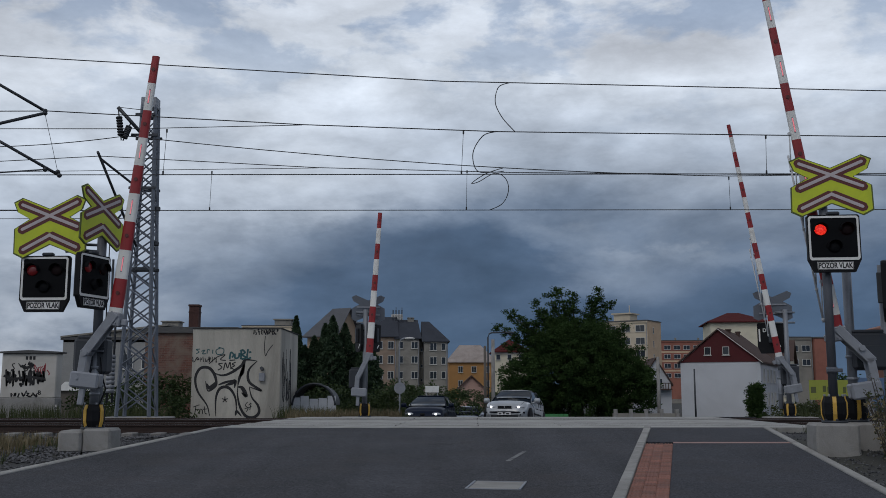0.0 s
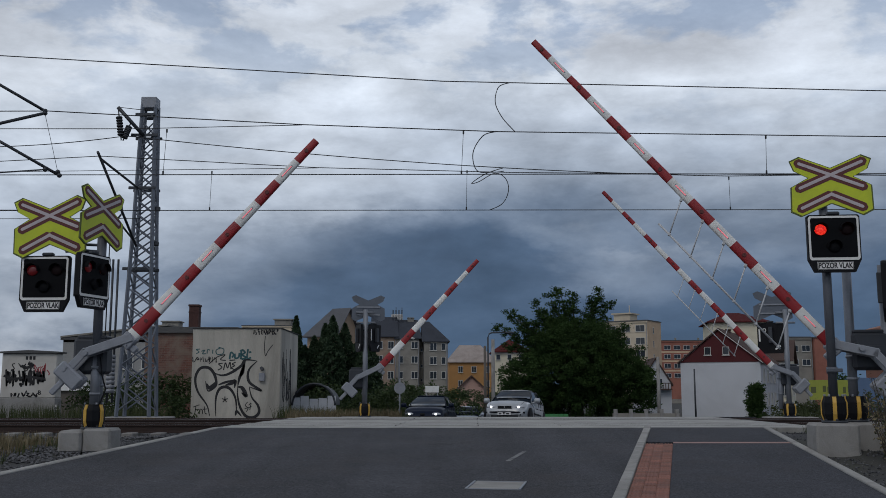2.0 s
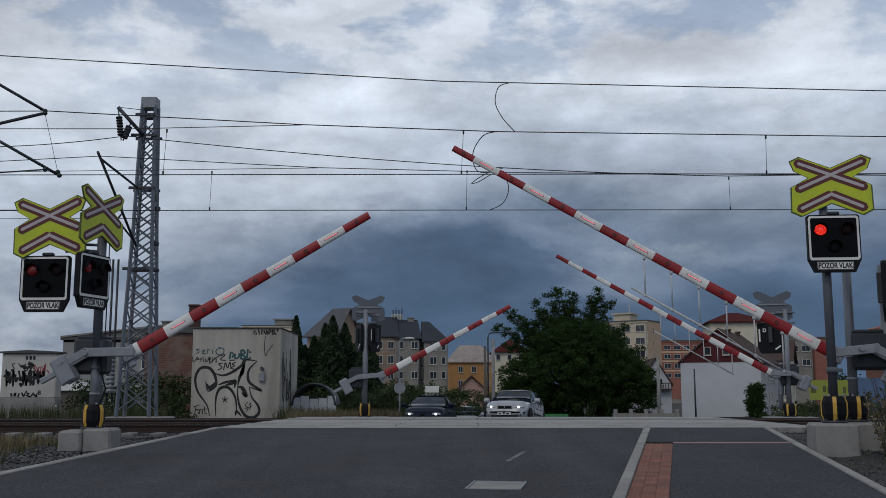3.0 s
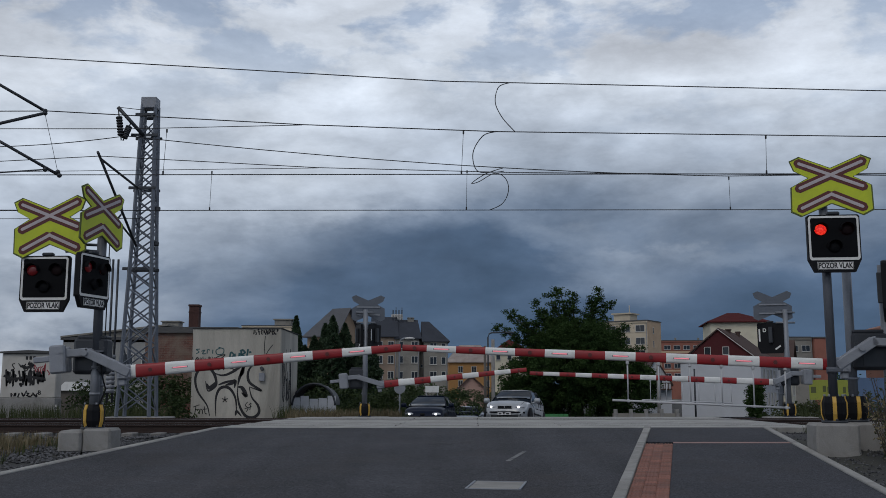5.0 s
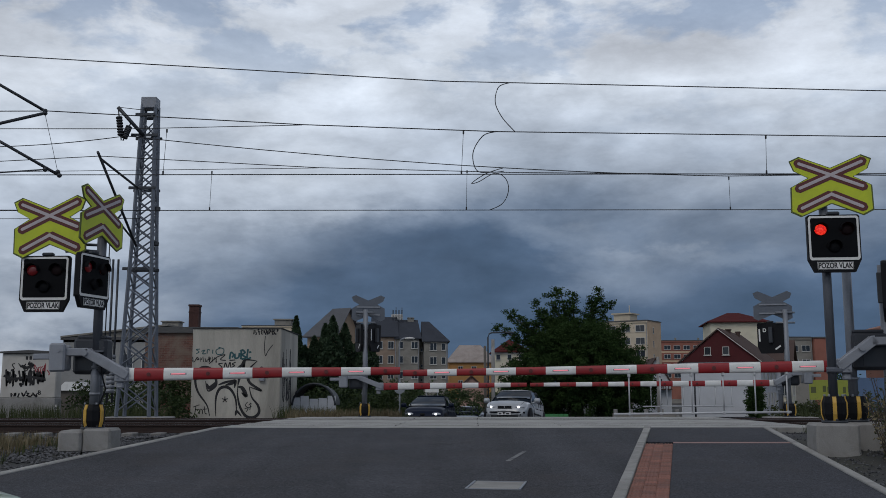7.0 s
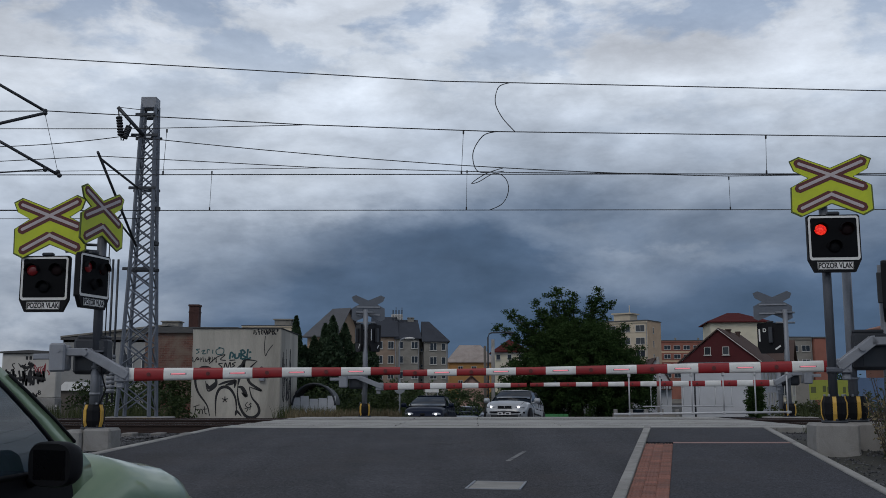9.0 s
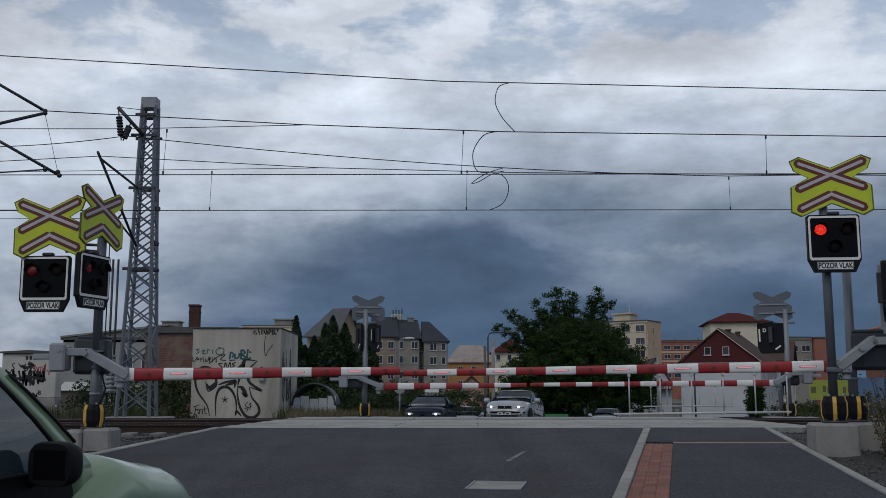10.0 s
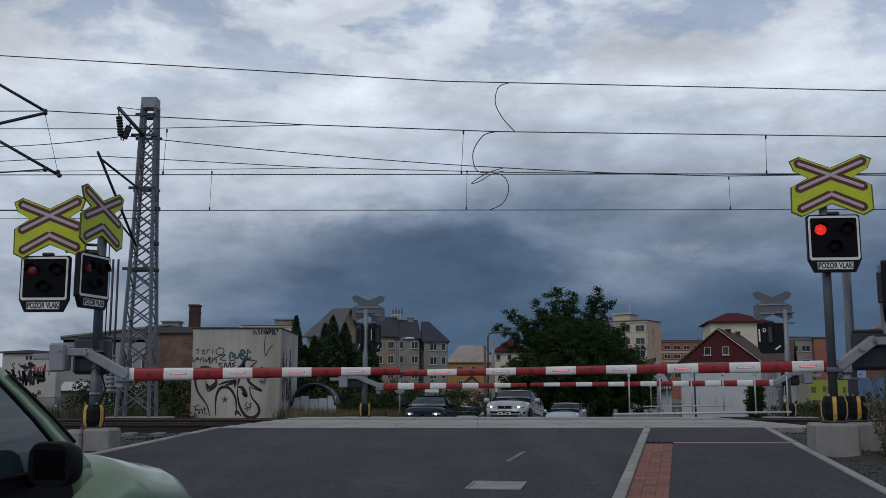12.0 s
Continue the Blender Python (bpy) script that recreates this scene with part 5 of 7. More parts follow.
    t = house("house", "small white house with a steep gable and balcony", 19.45, 85, -4, 2.55, 6, 1.5, -2.2, WHITEWALL, BROWNROOF, 2.05, along="y", over=0.15, front=[(0.9, 1.65, 0.3, 0.5), (1.65, 1.65, 0.3, 0.5)])
    b = Build()
    b.box((-1.0, -0.3, 3.2), (2.0, 0.5, 0.1))
    for k in range(9):
        b.box((-1.9 + 0.225 * k, -0.53, 3.45), (0.06, 0.04, 0.5))
    b.box((-1.0, -0.53, 3.72), (2.0, 0.06, 0.07))
    part("balcony", b, BROWNROOF, t, "dark wooden balcony")
    house("panel_block", "grey and orange apartment block", 74.4, 200, 0, 5.0, 10, 11.7, -2.4, GREYWALL, TAR, 0, front=rows_of((1.3, 3.7), (9.6, 6.8), 1.7, 1.3))
    house("panel_block", "orange apartment block wall", 78.4, 199, 0, 3.9, 10, 11.6, -2.4, BRICKRED, TAR, 0)
    t = house("house", "orange house with a dark pent roof", 50.3, 90, -4, 9.0, 8, 6.6, -1.8, wall_mat("orange_brown", (0.27, 0.125, 0.085)), SLATE, 0)
    b = Build()
    b.prism([(-9.4, 8.4), (0.4, 10.9), (0.4, 11.05), (-9.4, 8.6)], -0.3, 8.3)
    b.prism([(-9.0, 8.3), (0, 8.3), (0, 10.8), (-9.0, 8.5)], 0, 8)
    part("pent_roof", b, [bpy.data.materials["orange_brown"]], t)


# ---- painted walls by the track ----
INK = mat("black_spray_paint", (0.018, 0.018, 0.02), 0.7, var=0.2, scale=5, bump=0.0)
TEAL = mat("teal_spray_paint", (0.03, 0.10, 0.11), 0.7, var=0.2, scale=5, bump=0.0)
INKRED = mat("red_spray_paint", (0.30, 0.04, 0.05), 0.7, var=0.2, scale=5, bump=0.0)


class Paint:
    """Strokes of paint on one wall, kept apart."""

    def __init__(self):
        self.items = []


def stroke(paint, pts, w, taper=False):
    """A brushed line on a wall through a few points, rounded off."""
    b, y = Build(), -0.005 - 0.0006 * (len(paint.items) % 8)
    paint.items.append(b)
    P = [Vector((p[0], p[1])) for p in pts]
    out = []
    for i in range(len(P) - 1):
        a, q, c, d = P[max(i - 1, 0)], P[i], P[i + 1], P[min(i + 2, len(P) - 1)]
        for k in range(6):
            t = k / 6
            out.append(0.5 * ((2 * q) + (c - a) * t + (2 * a - 5 * q + 4 * c - d) * t * t + (3 * q - a - 3 * c + d) * t ** 3))
    out.append(P[-1])
    L, R = [], []
    for i, p in enumerate(out):
        d = (out[min(i + 1, len(out) - 1)] - out[max(i - 1, 0)]).normalized()
        s = Vector((-d.y, d.x)) * w / 2 * (0.35 + 1.3 * math.sin(math.pi * i / (len(out) - 1)) if taper else 1)
        L.append((p.x + s.x, y, p.y + s.y))
        R.append((p.x - s.x, y, p.y - s.y))
    back = lambda row: [(x, 0.002, z) for x, _, z in row]
    b.grid([back(L), L, R, back(R)], 0, False)


def spray(paint, material, parent, label, m=None):
    for b in paint.items:
        part("graffiti", b, material, parent, label, m)


def scrawl(b, x0, z0, w, h, n, seed, width):
    """A tag of loops and jagged lines that spell nothing."""
    r = random.Random(seed)
    x = x0
    for k in range(n):
        cw = w / n
        pts = [(x + cw * r.uniform(0, 1.2), z0 + h * r.uniform(0.0, 1.0)) for _ in range(r.randint(3, 6))]
        stroke(b, pts, width * r.uniform(0.7, 1.2))
        x += cw


def make_painted_walls():
    U = 0.024
    t = thing("garage", "pale stained concrete building covered in graffiti", "building", pose(-10.6, 42, -0.3))
    b = Build()
    b.box((1.88, 2.4, 1.6), (3.76, 4.8, 4.2), bev=0.03)
    part("wall", b, OLDCONC, t)
    b = Build()
    b.box((1.88, 2.4, 3.715), (3.84, 4.9, 0.03))
    part("roof", b, TAR, t)
    b = Build()
    b.box((3.68, -0.012, 1.7), (0.10, 0.02, 3.98))
    part("corner_strip", b, OLDCONC, t)
    big = Paint()
    sc = lambda pts: [(p[0] * U, p[1] * U) for p in pts]
    # bubble letters: outlines and the wedges between them
    for pts, w in (([(34, 1), (29, 20), (12, 44), (7, 67), (15, 84), (30, 85), (40, 74), (44, 60), (42, 52), (30, 45), (25, 62)], 0.075), ([(37, 77), (54, 72), (70, 77), (87, 89), (94, 99), (115, 97)], 0.07),
                   ([(115, 97), (102, 84), (99, 70), (104, 58), (124, 45), (102, 52)], 0.07), ([(94, 98), (90, 82), (84, 66), (82, 54)], 0.075),
                   ([(45, 1), (44, 30), (49, 47), (59, 52), (70, 47), (79, 30), (81, 4)], 0.075), ([(102, 52), (107, 34), (118, 20), (120, 7), (110, -1), (97, 2), (87, 17), (82, 37), (82, 54)], 0.075),
                   ([(47, 55), (60, 60), (77, 64)], 0.06), ([(79, 2), (81, 10), (90, 1)], 0.06)):
        stroke(big, sc(pts), w, taper=True)
    for pts in ([(60, 55), (70, 58), (77, 62), (76, 50)], [(82, 52), (90, 50), (97, 36), (89, 42)], [(27, 58), (32, 50), (38, 54), (42, 60)], [(86, 70), (89, 78), (92, 92)]):
        stroke(big, sc(pts), 0.10, taper=True)
    for a in (90, 162, 234, 306, 18):
        c = math.radians(a)
        stroke(big, [(60 * U, 30 * U), (60 * U + 0.13 * math.cos(c), 30 * U + 0.13 * math.sin(c))], 0.04)
    # small tag low on the wall, and marks inside a letter
    for pts in ([(8, 4), (10, 20)], [(5, 17), (16, 21)], [(9, 12), (15, 13)], [(16, 5), (17, 13), (21, 12), (22, 5)], [(25, 18), (26, 7), (30, 5)], [(22, 13), (30, 14)], [(34, 4), (34.5, 5)],
                [(100, 26), (96, 20), (101, 15), (98, 9)], [(102, 20), (106, 24), (104, 12)], [(95, 14), (107, 18)]):
        stroke(big, sc(pts), 0.034)
    # three quick letters above
    for pts in ([(54, 93), (47, 92), (53, 86), (46, 81)], [(56, 81), (59, 94), (63, 85), (67, 95), (69, 83)], [(77, 95), (71, 92), (75, 89), (70, 85), (78, 81)], [(66, 98), (76, 99)]):
        stroke(big, sc(pts), 0.045)
    spray(big, INK, t, "large black outlined graffiti letters")
    g = Paint()
    for pts in ([(13, 118), (7, 117), (12, 113), (7, 110)], [(16, 114), (22, 116), (18, 110), (24, 110)], [(26, 110), (27, 117), (31, 116)], [(36, 117), (36, 110)], [(50, 120), (42, 116), (44, 109), (54, 110), (55, 118), (46, 121)]):
        stroke(g, sc(pts), 0.04)
    for pts in ([(66, 100), (68, 112), (73, 108), (70, 103)], [(75, 110), (76, 102), (82, 104), (83, 111)], [(86, 100), (87, 116), (93, 112), (88, 108), (95, 103), (87, 100)], [(98, 118), (97, 102), (104, 103)], [(84, 116), (86, 114)], [(100, 112), (104, 113)]):
        stroke(g, sc(pts), 0.075)
    spray(g, TEAL, t, "teal spray-painted tag")
    g = Paint()
    scrawl(g, 0 * U, 94 * U, 46 * U, 11 * U, 11, 4, 0.032)
    stroke(g, sc([(30, 92), (44, 104), (58, 108), (50, 100), (60, 98)]), 0.04)
    scrawl(g, 105 * U, 143 * U, 46 * U, 10 * U, 16, 11, 0.035)
    stroke(g, sc([(128, 141), (127, 122), (129, 106), (133, 114), (142, 126)]), 0.03)
    spray(g, INK, t, "thin black spray-painted scrawls")
    g = Paint()
    scrawl(g, 0, 0, 0.5, 2.6, 12, 21, 0.008)
    spray(g, INK, t, "faint scrawls on the side wall", pose(3.766, 0.3, 0.3, 0, 0, 90) @ Matrix.Diagonal((5, 1, 1, 1)))
    b = Build()
    b.box((2.98, -0.07, 1.66), (0.24, 0.14, 0.34), bev=0.015)
    part("meter_box", b, GREYPAINT, t)
    part("lamp", Build().tube([(2.98, -0.05, 2.0), (2.98, -0.18, 2.02)], 0.08, 10), DARKSTEEL, t)
    # relay cabinet on a low wall
    t = thing("relay_cabinet", "white relay cabinet sprayed with black and red graffiti", "cabinet", pose(-16.85, 38, -0.4))
    b = Build()
    b.box((1.05, 0.3, 1.75), (2.1, 0.6, 1.7), bev=0.03)
    part("body", b, mat("cabinet_white", (0.52, 0.50, 0.46), 0.7, var=0.1, scale=1.2, bump=0.08, dirt=(0.3, 0.27, 0.23), dirt_amount=0.5), t)
    b = Build()
    b.prism([(-0.1, 2.6), (2.2, 2.6), (2.2, 2.66), (1.05, 2.72), (-0.1, 2.66)], -0.1, 0.7)
    part("roof", b, TAR, t)
    b = Build()
    b.box((1.05, 0.3, 0.42), (2.14, 0.64, 0.94), bev=0.02)
    part("plinth", b, BLOCK, t)
    g = Paint()
    scrawl(g, 0.12, 1.32, 1.55, 0.66, 15, 5, 0.075)
    stroke(g, [(0.1, 1.75), (0.5, 1.62), (1.0, 1.7), (1.7, 1.62)], 0.09)
    stroke(g, [(0.75, 2.12), (0.95, 2.05), (1.2, 2.14), (1.0, 2.2)], 0.11)
    scrawl(g, 0.4, 1.9, 0.9, 0.4, 5, 6, 0.04)
    scrawl(g, 0.4, 0.95, 1.1, 0.16, 8, 8, 0.05)
    spray(g, INK, t, "black graffiti scrawl")
    g = Paint()
    scrawl(g, 1.25, 1.75, 0.6, 0.5, 5, 7, 0.035)
    spray(g, INKRED, t, "red graffiti scrawl")
    g = Paint()
    scrawl(g, 0.0, 0.15, 2.3, 0.55, 14, 12, 0.05)
    spray(g, FRAMEW, t, "pale graffiti on the plinth")
    for w, x in (("A", 1.0), ("B", 1.5)):
        o = part("letter", text_mesh(w, 0.22), None, t)
        o.matrix_basis = pose(x, -0.006, 1.1)
    bars = Build()
    for k in range(3):
        bars.box((0.95 + 0.14 * k, -0.004, 2.42), (0.09, 0.008, 0.14))
    part("number_bar", bars, INK, t)
    # round-roofed shelter and sheets near the conifers
    t = thing("arched_shelter", "low arched shelter roof with pale sheeting", "shelter", pose(-5.75, 44.5, -0.6))
    arc = [math.pi * k / 16 for k in range(17)]
    b = Build()
    b.tube([(0.95 * math.cos(a), 0, 0.75 + 0.95 * math.sin(a)) for a in arc], 0.06, 6)
    part("arch", b, DARKSTEEL, t)
    b = Build()
    b.grid([[(0.92 * math.cos(a), y, 0.75 + 0.92 * math.sin(a)) for a in arc] for y in (0.0, 2.5)], 0)
    part("cover", b, mat("dark_sheet", (0.05, 0.055, 0.06), 0.6, var=0.3, scale=3, bump=0.2), t)
    for k in range(5):
        b = Build()
        b.box((-0.8 + 0.4 * k, -0.02, 0.52), (0.37, 0.03, 1.15 + 0.15 * math.sin(k * 2.0)))
        part("panel", b, mat("pale_sheet", (0.42, 0.44, 0.47), 0.6, var=0.2, scale=3, bump=0.1) if k == 0 else bpy.data.materials["pale_sheet"], t)
    # yellow advertising fence and blue wall on the right
    t = thing("advertising_banner", "yellow-green banner with dark printed bars", "banner", pose(18.35, 50, -1.0))
    b = Build()
    b.box((1.15, 0.03, 1.85), (2.3, 0.05, 0.98))
    part("sheet", b, mat("banner_yellow", (0.30, 0.33, 0.05), 0.6, var=0.12, scale=2, bump=0.05), t)
    ink = mat("banner_print", (0.10, 0.11, 0.04), 0.7, var=0.1, scale=3, bump=0)
    for k, (x, w) in enumerate(((0.2, 0.25), (0.75, 0.16), (0.98, 0.16), (1.2, 0.16), (1.75, 0.14), (2.0, 0.16))):
        part("printed_bar", Build().box((x, 0.0, 1.85 + 0.05 * (k % 2)), (w, 0.01, 0.3)), ink, t)
    for k in range(3):
        part("post", Build().tube([(0.05 + 1.1 * k, 0.1, -0.6), (0.05 + 1.1 * k, 0.1, 2.3)], 0.04, 6), GALV, t)
    t = thing("site_fence", "pale blue sheet fence behind the weeds", "fence", pose(20.75, 50, -1.0))
    for k in range(6):
        part("sheet", Build().box((0.5 + 1.0 * k, 0.02, 1.6), (0.97, 0.04, 1.7)), mat("blue_sheet", (0.10, 0.16, 0.27), 0.6, var=0.15, scale=2, bump=0.1) if k == 0 else bpy.data.materials["blue_sheet"], t)
    # poles and lamps along the far street
    def pole(x, y, z0, z1, r, m, lab):
        b = Build()
        b.tube([(x, y, z0), (x, y, z1)], r, 8, r2=r * 0.75)
        solid("street_pole", b, m, lab, "pole", group="poles along the street")
    pole(2.62, 62, -2, 3.6, 0.11, WOOD, "weathered wooden street pole")
    pole(3.02, 60, -2, 3.9, 0.13, BLOCK, "pale concrete street pole")
    pole(16.2, 75, -2.2, 3.4, 0.16, BLOCK, "pale concrete street pole by the white house")
    pole(22.2, 88, -2.2, 2.8, 0.09, DARKSTEEL, "dark thin street pole by a white wall")
    for x, y, top, reach_, lab in ((-2.55, 58, 3.85, 0.5, "street lamp with a pale flat head"), (2.9, 64, 4.55, 1.3, "curved dark street lamp by the tree")):
        t = thing("street_lamp", lab, "street lamp", pose(x, y, -1.8), "street lamps")
        part("post", Build().tube([(0, 0, 0), (0, 0, top + 1.5), (0.08, 0, top + 1.72), (0.25, 0, top + 1.8), (reach_, 0, top + 1.82)], 0.05, 8), GALV if reach_ < 1 else DARKSTEEL, t)
        b = Build()
        b.ball((reach_ + 0.1, 0, top + 1.8), (0.32, 0.13, 0.08), 0, 12, 8)
        part("lamp_head", b, FRAMEW if reach_ < 1 else DARKSTEEL, t)
    t = thing("road_sign", "grey back of a round road sign", "road sign", pose(-2.25, 52, -1.5))
    part("post", Build().tube([(0, 0, 0), (0, 0, 2.9)], 0.035, 8), GALV, t)
    part("disc", Build().tube([(0, -0.05, 2.45), (0, -0.03, 2.45)], 0.3, 20), GREYPAINT, t)
    t = thing("notice_board", "small white notice board on posts", "sign", pose(-0.6, 55, -1.5))
    part("board", Build().box((0, 0, 2.4), (0.75, 0.04, 0.36), bev=0.01), WHITE, t)
    for sx in (-0.3, 0.3):
        part("post", Build().tube([(sx, 0.04, 0), (sx, 0.04, 2.5)], 0.03, 6), GALV, t)
    # low fences and walls behind the crossing
    t = thing("low_fence", "low bright green board fence beside the street", "fence", pose(5.05, 50, -1.28))
    for k in range(5):
        part("board", Build().box((0.12 + 0.24 * k, 0, 0.46), (0.23, 0.04, 0.95), bev=0.008), bpy.data.materials.get("green_board") or mat("green_board", (0.05, 0.22, 0.07), 0.6, var=0.15, scale=3, bump=0.05), t)
    t = thing("garden_fence", "dark wooden garden fence under the hedge", "fence", pose(0.2, 66, -2.0))
    for k in range(22):
        part("board", Build().box((0.25 * k, 0, 0.85), (0.22, 0.03, 1.5 + 0.06 * (k % 3))), WOOD, t)
    t = thing("garden_wall", "low grey garden wall beside the street", "wall", pose(12.2, 72, -2.2))
    part("wall", Build().box((2.4, 0, 0.7), (4.8, 0.2, 1.5)), GREYWALL, t)
    for k in range(5):
        part("pillar", Build().box((0.2 + 1.1 * k, -0.02, 0.85), (0.25, 0.3, 1.8), bev=0.02), BLOCK, t)


make_town()
make_painted_walls()


# ---- plants ----
LEAF = leaf_mat("tree_leaves", (0.014, 0.034, 0.012), (0.078, 0.13, 0.038), 0.8, 0.2, 0.08)
CONIFER = leaf_mat("conifer_sprays", (0.020, 0.042, 0.021), (0.048, 0.08, 0.036))
BUSH = leaf_mat("bush_leaves", (0.022, 0.044, 0.014), (0.075, 0.105, 0.035))
DRYGRASS = leaf_mat("dry_grass", (0.12, 0.095, 0.05), (0.30, 0.25, 0.15))
WEED = leaf_mat("weeds", (0.03, 0.045, 0.014), (0.085, 0.095, 0.035))
BARK = mat("bark", (0.055, 0.045, 0.036), 0.9, var=0.35, scale=5, bump=0.6, fine=25)


def leaf_mesh(name, centres, size, material, seed, droop=0.3):
    """Many small bent leaves, one at each centre."""
    r = np.random.RandomState(seed)
    c = np.asarray(centres)
    n = len(c)
    d = r.normal(size=(n, 3))
    d[:, 2] = d[:, 2] * 0.6 - droop
    d /= np.linalg.norm(d, axis=1)[:, None]
    u = np.cross(d, r.normal(size=(n, 3)))
    u /= np.linalg.norm(u, axis=1)[:, None]
    s = size * r.uniform(0.6, 1.3, (n, 1))
    nn = np.cross(d, u)
    v = np.stack([c - d * s, c + u * s * 0.45 + nn * s * 0.12, c + d * s, c - u * s * 0.45 + nn * s * 0.12], 1).reshape(-1, 3)
    f = np.arange(4 * n).reshape(n, 4)
    me = bpy.data.meshes.new(name)
    me.from_pydata(v.tolist(), [], f.tolist())
    me.materials.append(material)
    return me


def clumps(seed, blobs, per, leaves=26, loose=1.0):
    """Points gathered in small clumps over the skins of blobs (x, y, z, rx, ry, rz)."""
    r = np.random.RandomState(seed)
    out = []
    for x, y, z, rx, ry, rz in blobs:
        k = max(3, int(per * (rx * rz)))
        d = r.normal(size=(k, 3))
        d /= np.linalg.norm(d, axis=1)[:, None]
        p = d * r.uniform(0.72, 1.06, (k, 1)) * (rx, ry, rz) + (x, y, z)
        q = p[:, None, :] + r.normal(size=(k, leaves, 3)) * (0.17 * loose, 0.17 * loose, 0.12 * loose)
        out.append(q.reshape(-1, 3))
    return np.concatenate(out)


def make_tree():
    t = thing("tree", "broad dark green tree with uneven crown beside the street", "tree", pose(10.85, 80, -2.55) @ Matrix.Scale(1.32, 4))
    r = random.Random(12)
    b = Build()
    b.tube([(0, 0, 0), (0.05, 0, 1.2), (0.0, 0.1, 2.4), (0.1, 0, 4.2)], 0.32, 10, r2=0.14)
    part("trunk", b, BARK, t)
    blobs = [(0, 0, 4.0, 3.5, 3.2, 2.2), (-1.8, -0.3, 3.3, 2.9, 2.6, 1.9), (1.8, -0.3, 3.2, 2.8, 2.6, 1.8), (-0.1, -0.6, 5.4, 2.2, 2.0, 1.5), (-1.4, 0, 5.2, 1.8, 1.8, 1.5), (1.1, 0, 5.0, 1.8, 1.8, 1.6),
             (-1.0, 0, 6.3, 0.8, 1.0, 0.8), (0.7, 0, 6.0, 0.8, 1.0, 0.8), (-2.6, 0, 2.0, 1.8, 1.8, 1.3), (2.8, 0, 2.0, 1.9, 1.8, 1.3), (0.2, -0.4, 1.9, 2.6, 2.0, 1.3), (3.4, 0, 3.2, 1.1, 1.1, 1.0)]
    limbs, tips = [], []
    for k in range(22):
        a = r.uniform(0, 6.28)
        e = r.uniform(0.35, 1.25)
        ln = r.uniform(3.0, 4.4) if e < 0.9 else r.uniform(3.6, 4.7)
        p = Vector((0.02, 0, r.uniform(1.3, 3.0)))
        d = Vector((math.cos(a) * math.cos(e), math.sin(a) * math.cos(e), math.sin(e)))
        q = p + d * ln
        limbs.append([p, p + d * ln * 0.5 + Vector((0, 0, 0.2)), q])
        tips.append(q)
    for dx, z in ((dx * 1.05, 3.4 + (z - 3.4) * 1.02) for dx, z in ((-3.4, 6.3), (-2.7, 6.6), (-3.9, 7.1), (-4.5, 6.2), (-3.8, 4.2), (4.2, 3.0), (3.5, 5.0), (-2.3, 7.6), (0.9, 7.9), (-4.0, 5.2), (-1.5, 8.0), (-1.0, 8.5), (-0.3, 8.1), (1.25, 8.3), (1.8, 7.7), (2.6, 6.3), (4.1, 3.7), (-3.9, 3.2), (-2.0, 7.0))):
        limbs.append([(0, 0, 3.4), (dx * 0.5, -0.2, 3.4 + (z - 3.4) * 0.6), (dx, -0.3, z)])
        for k in range(6):
            tips.append(Vector((dx * (0.62 + 0.08 * k), -0.3, 3.4 + (z - 3.4) * (0.68 + 0.07 * k))))
    for l in limbs:
        part("limb", Build().tube(l, 0.1, 6, r2=0.025), BARK, t)
    tp = [(q.x, q.y, q.z, 0.33, 0.33, 0.22) for q in tips]
    pts = np.concatenate([clumps(5, blobs, 80, 46, 0.85), clumps(6, tp, 60, 46, 0.7)])
    me = leaf_mesh("crown", pts, 0.078, LEAF, 7, 0.5)
    part("crown", me, None, t, "dense dark green leaves")


def make_conifers():
    for k, (x, h, w) in enumerate(((-9.2, 6.2, 0.75), (-8.2, 5.0, 1.0), (-7.65, 5.9, 1.0), (-6.9, 6.2, 1.05), (-6.25, 5.8, 1.05), (-5.4, 5.2, 1.1), (-4.7, 5.3, 1.0), (-8.8, 4.4, 1.0))):
        y = 62 + (k % 3) * 1.2
        t = thing("conifer", "dense dark green columnar conifer", "tree", pose(x, y, -0.9), "row of conifers")
        part("trunk", Build().tube([(0, 0, 0), (0, 0, h * 0.8)], 0.12, 6, r2=0.04), BARK, t)
        r = np.random.RandomState(k + 30)
        n = 5200
        z = r.uniform(0, 1, n) ** 1.15
        prof = w * np.minimum(1, (1 - z) * 1.65) ** 0.8 * (1 + 0.12 * np.sin(z * 40 + k))
        a = r.uniform(0, 6.28, n)
        rr = prof * r.uniform(0.7, 1.08, n)
        pts = np.stack([rr * np.cos(a), rr * np.sin(a), z * h + 0.15], 1)
        part("crown", leaf_mesh("crown", pts, 0.13, CONIFER, k, -0.9), None, t)


def bush(x, y, z, blobs, seed, label, material=None, per=60, size=0.085):
    pts = clumps(seed, blobs, per)
    ob = new("bush", leaf_mesh("bush", pts, size, material or BUSH, seed))
    ob.matrix_basis = pose(x, y, z)
    tagged(ob, label, "bush", "bushes round the crossing")


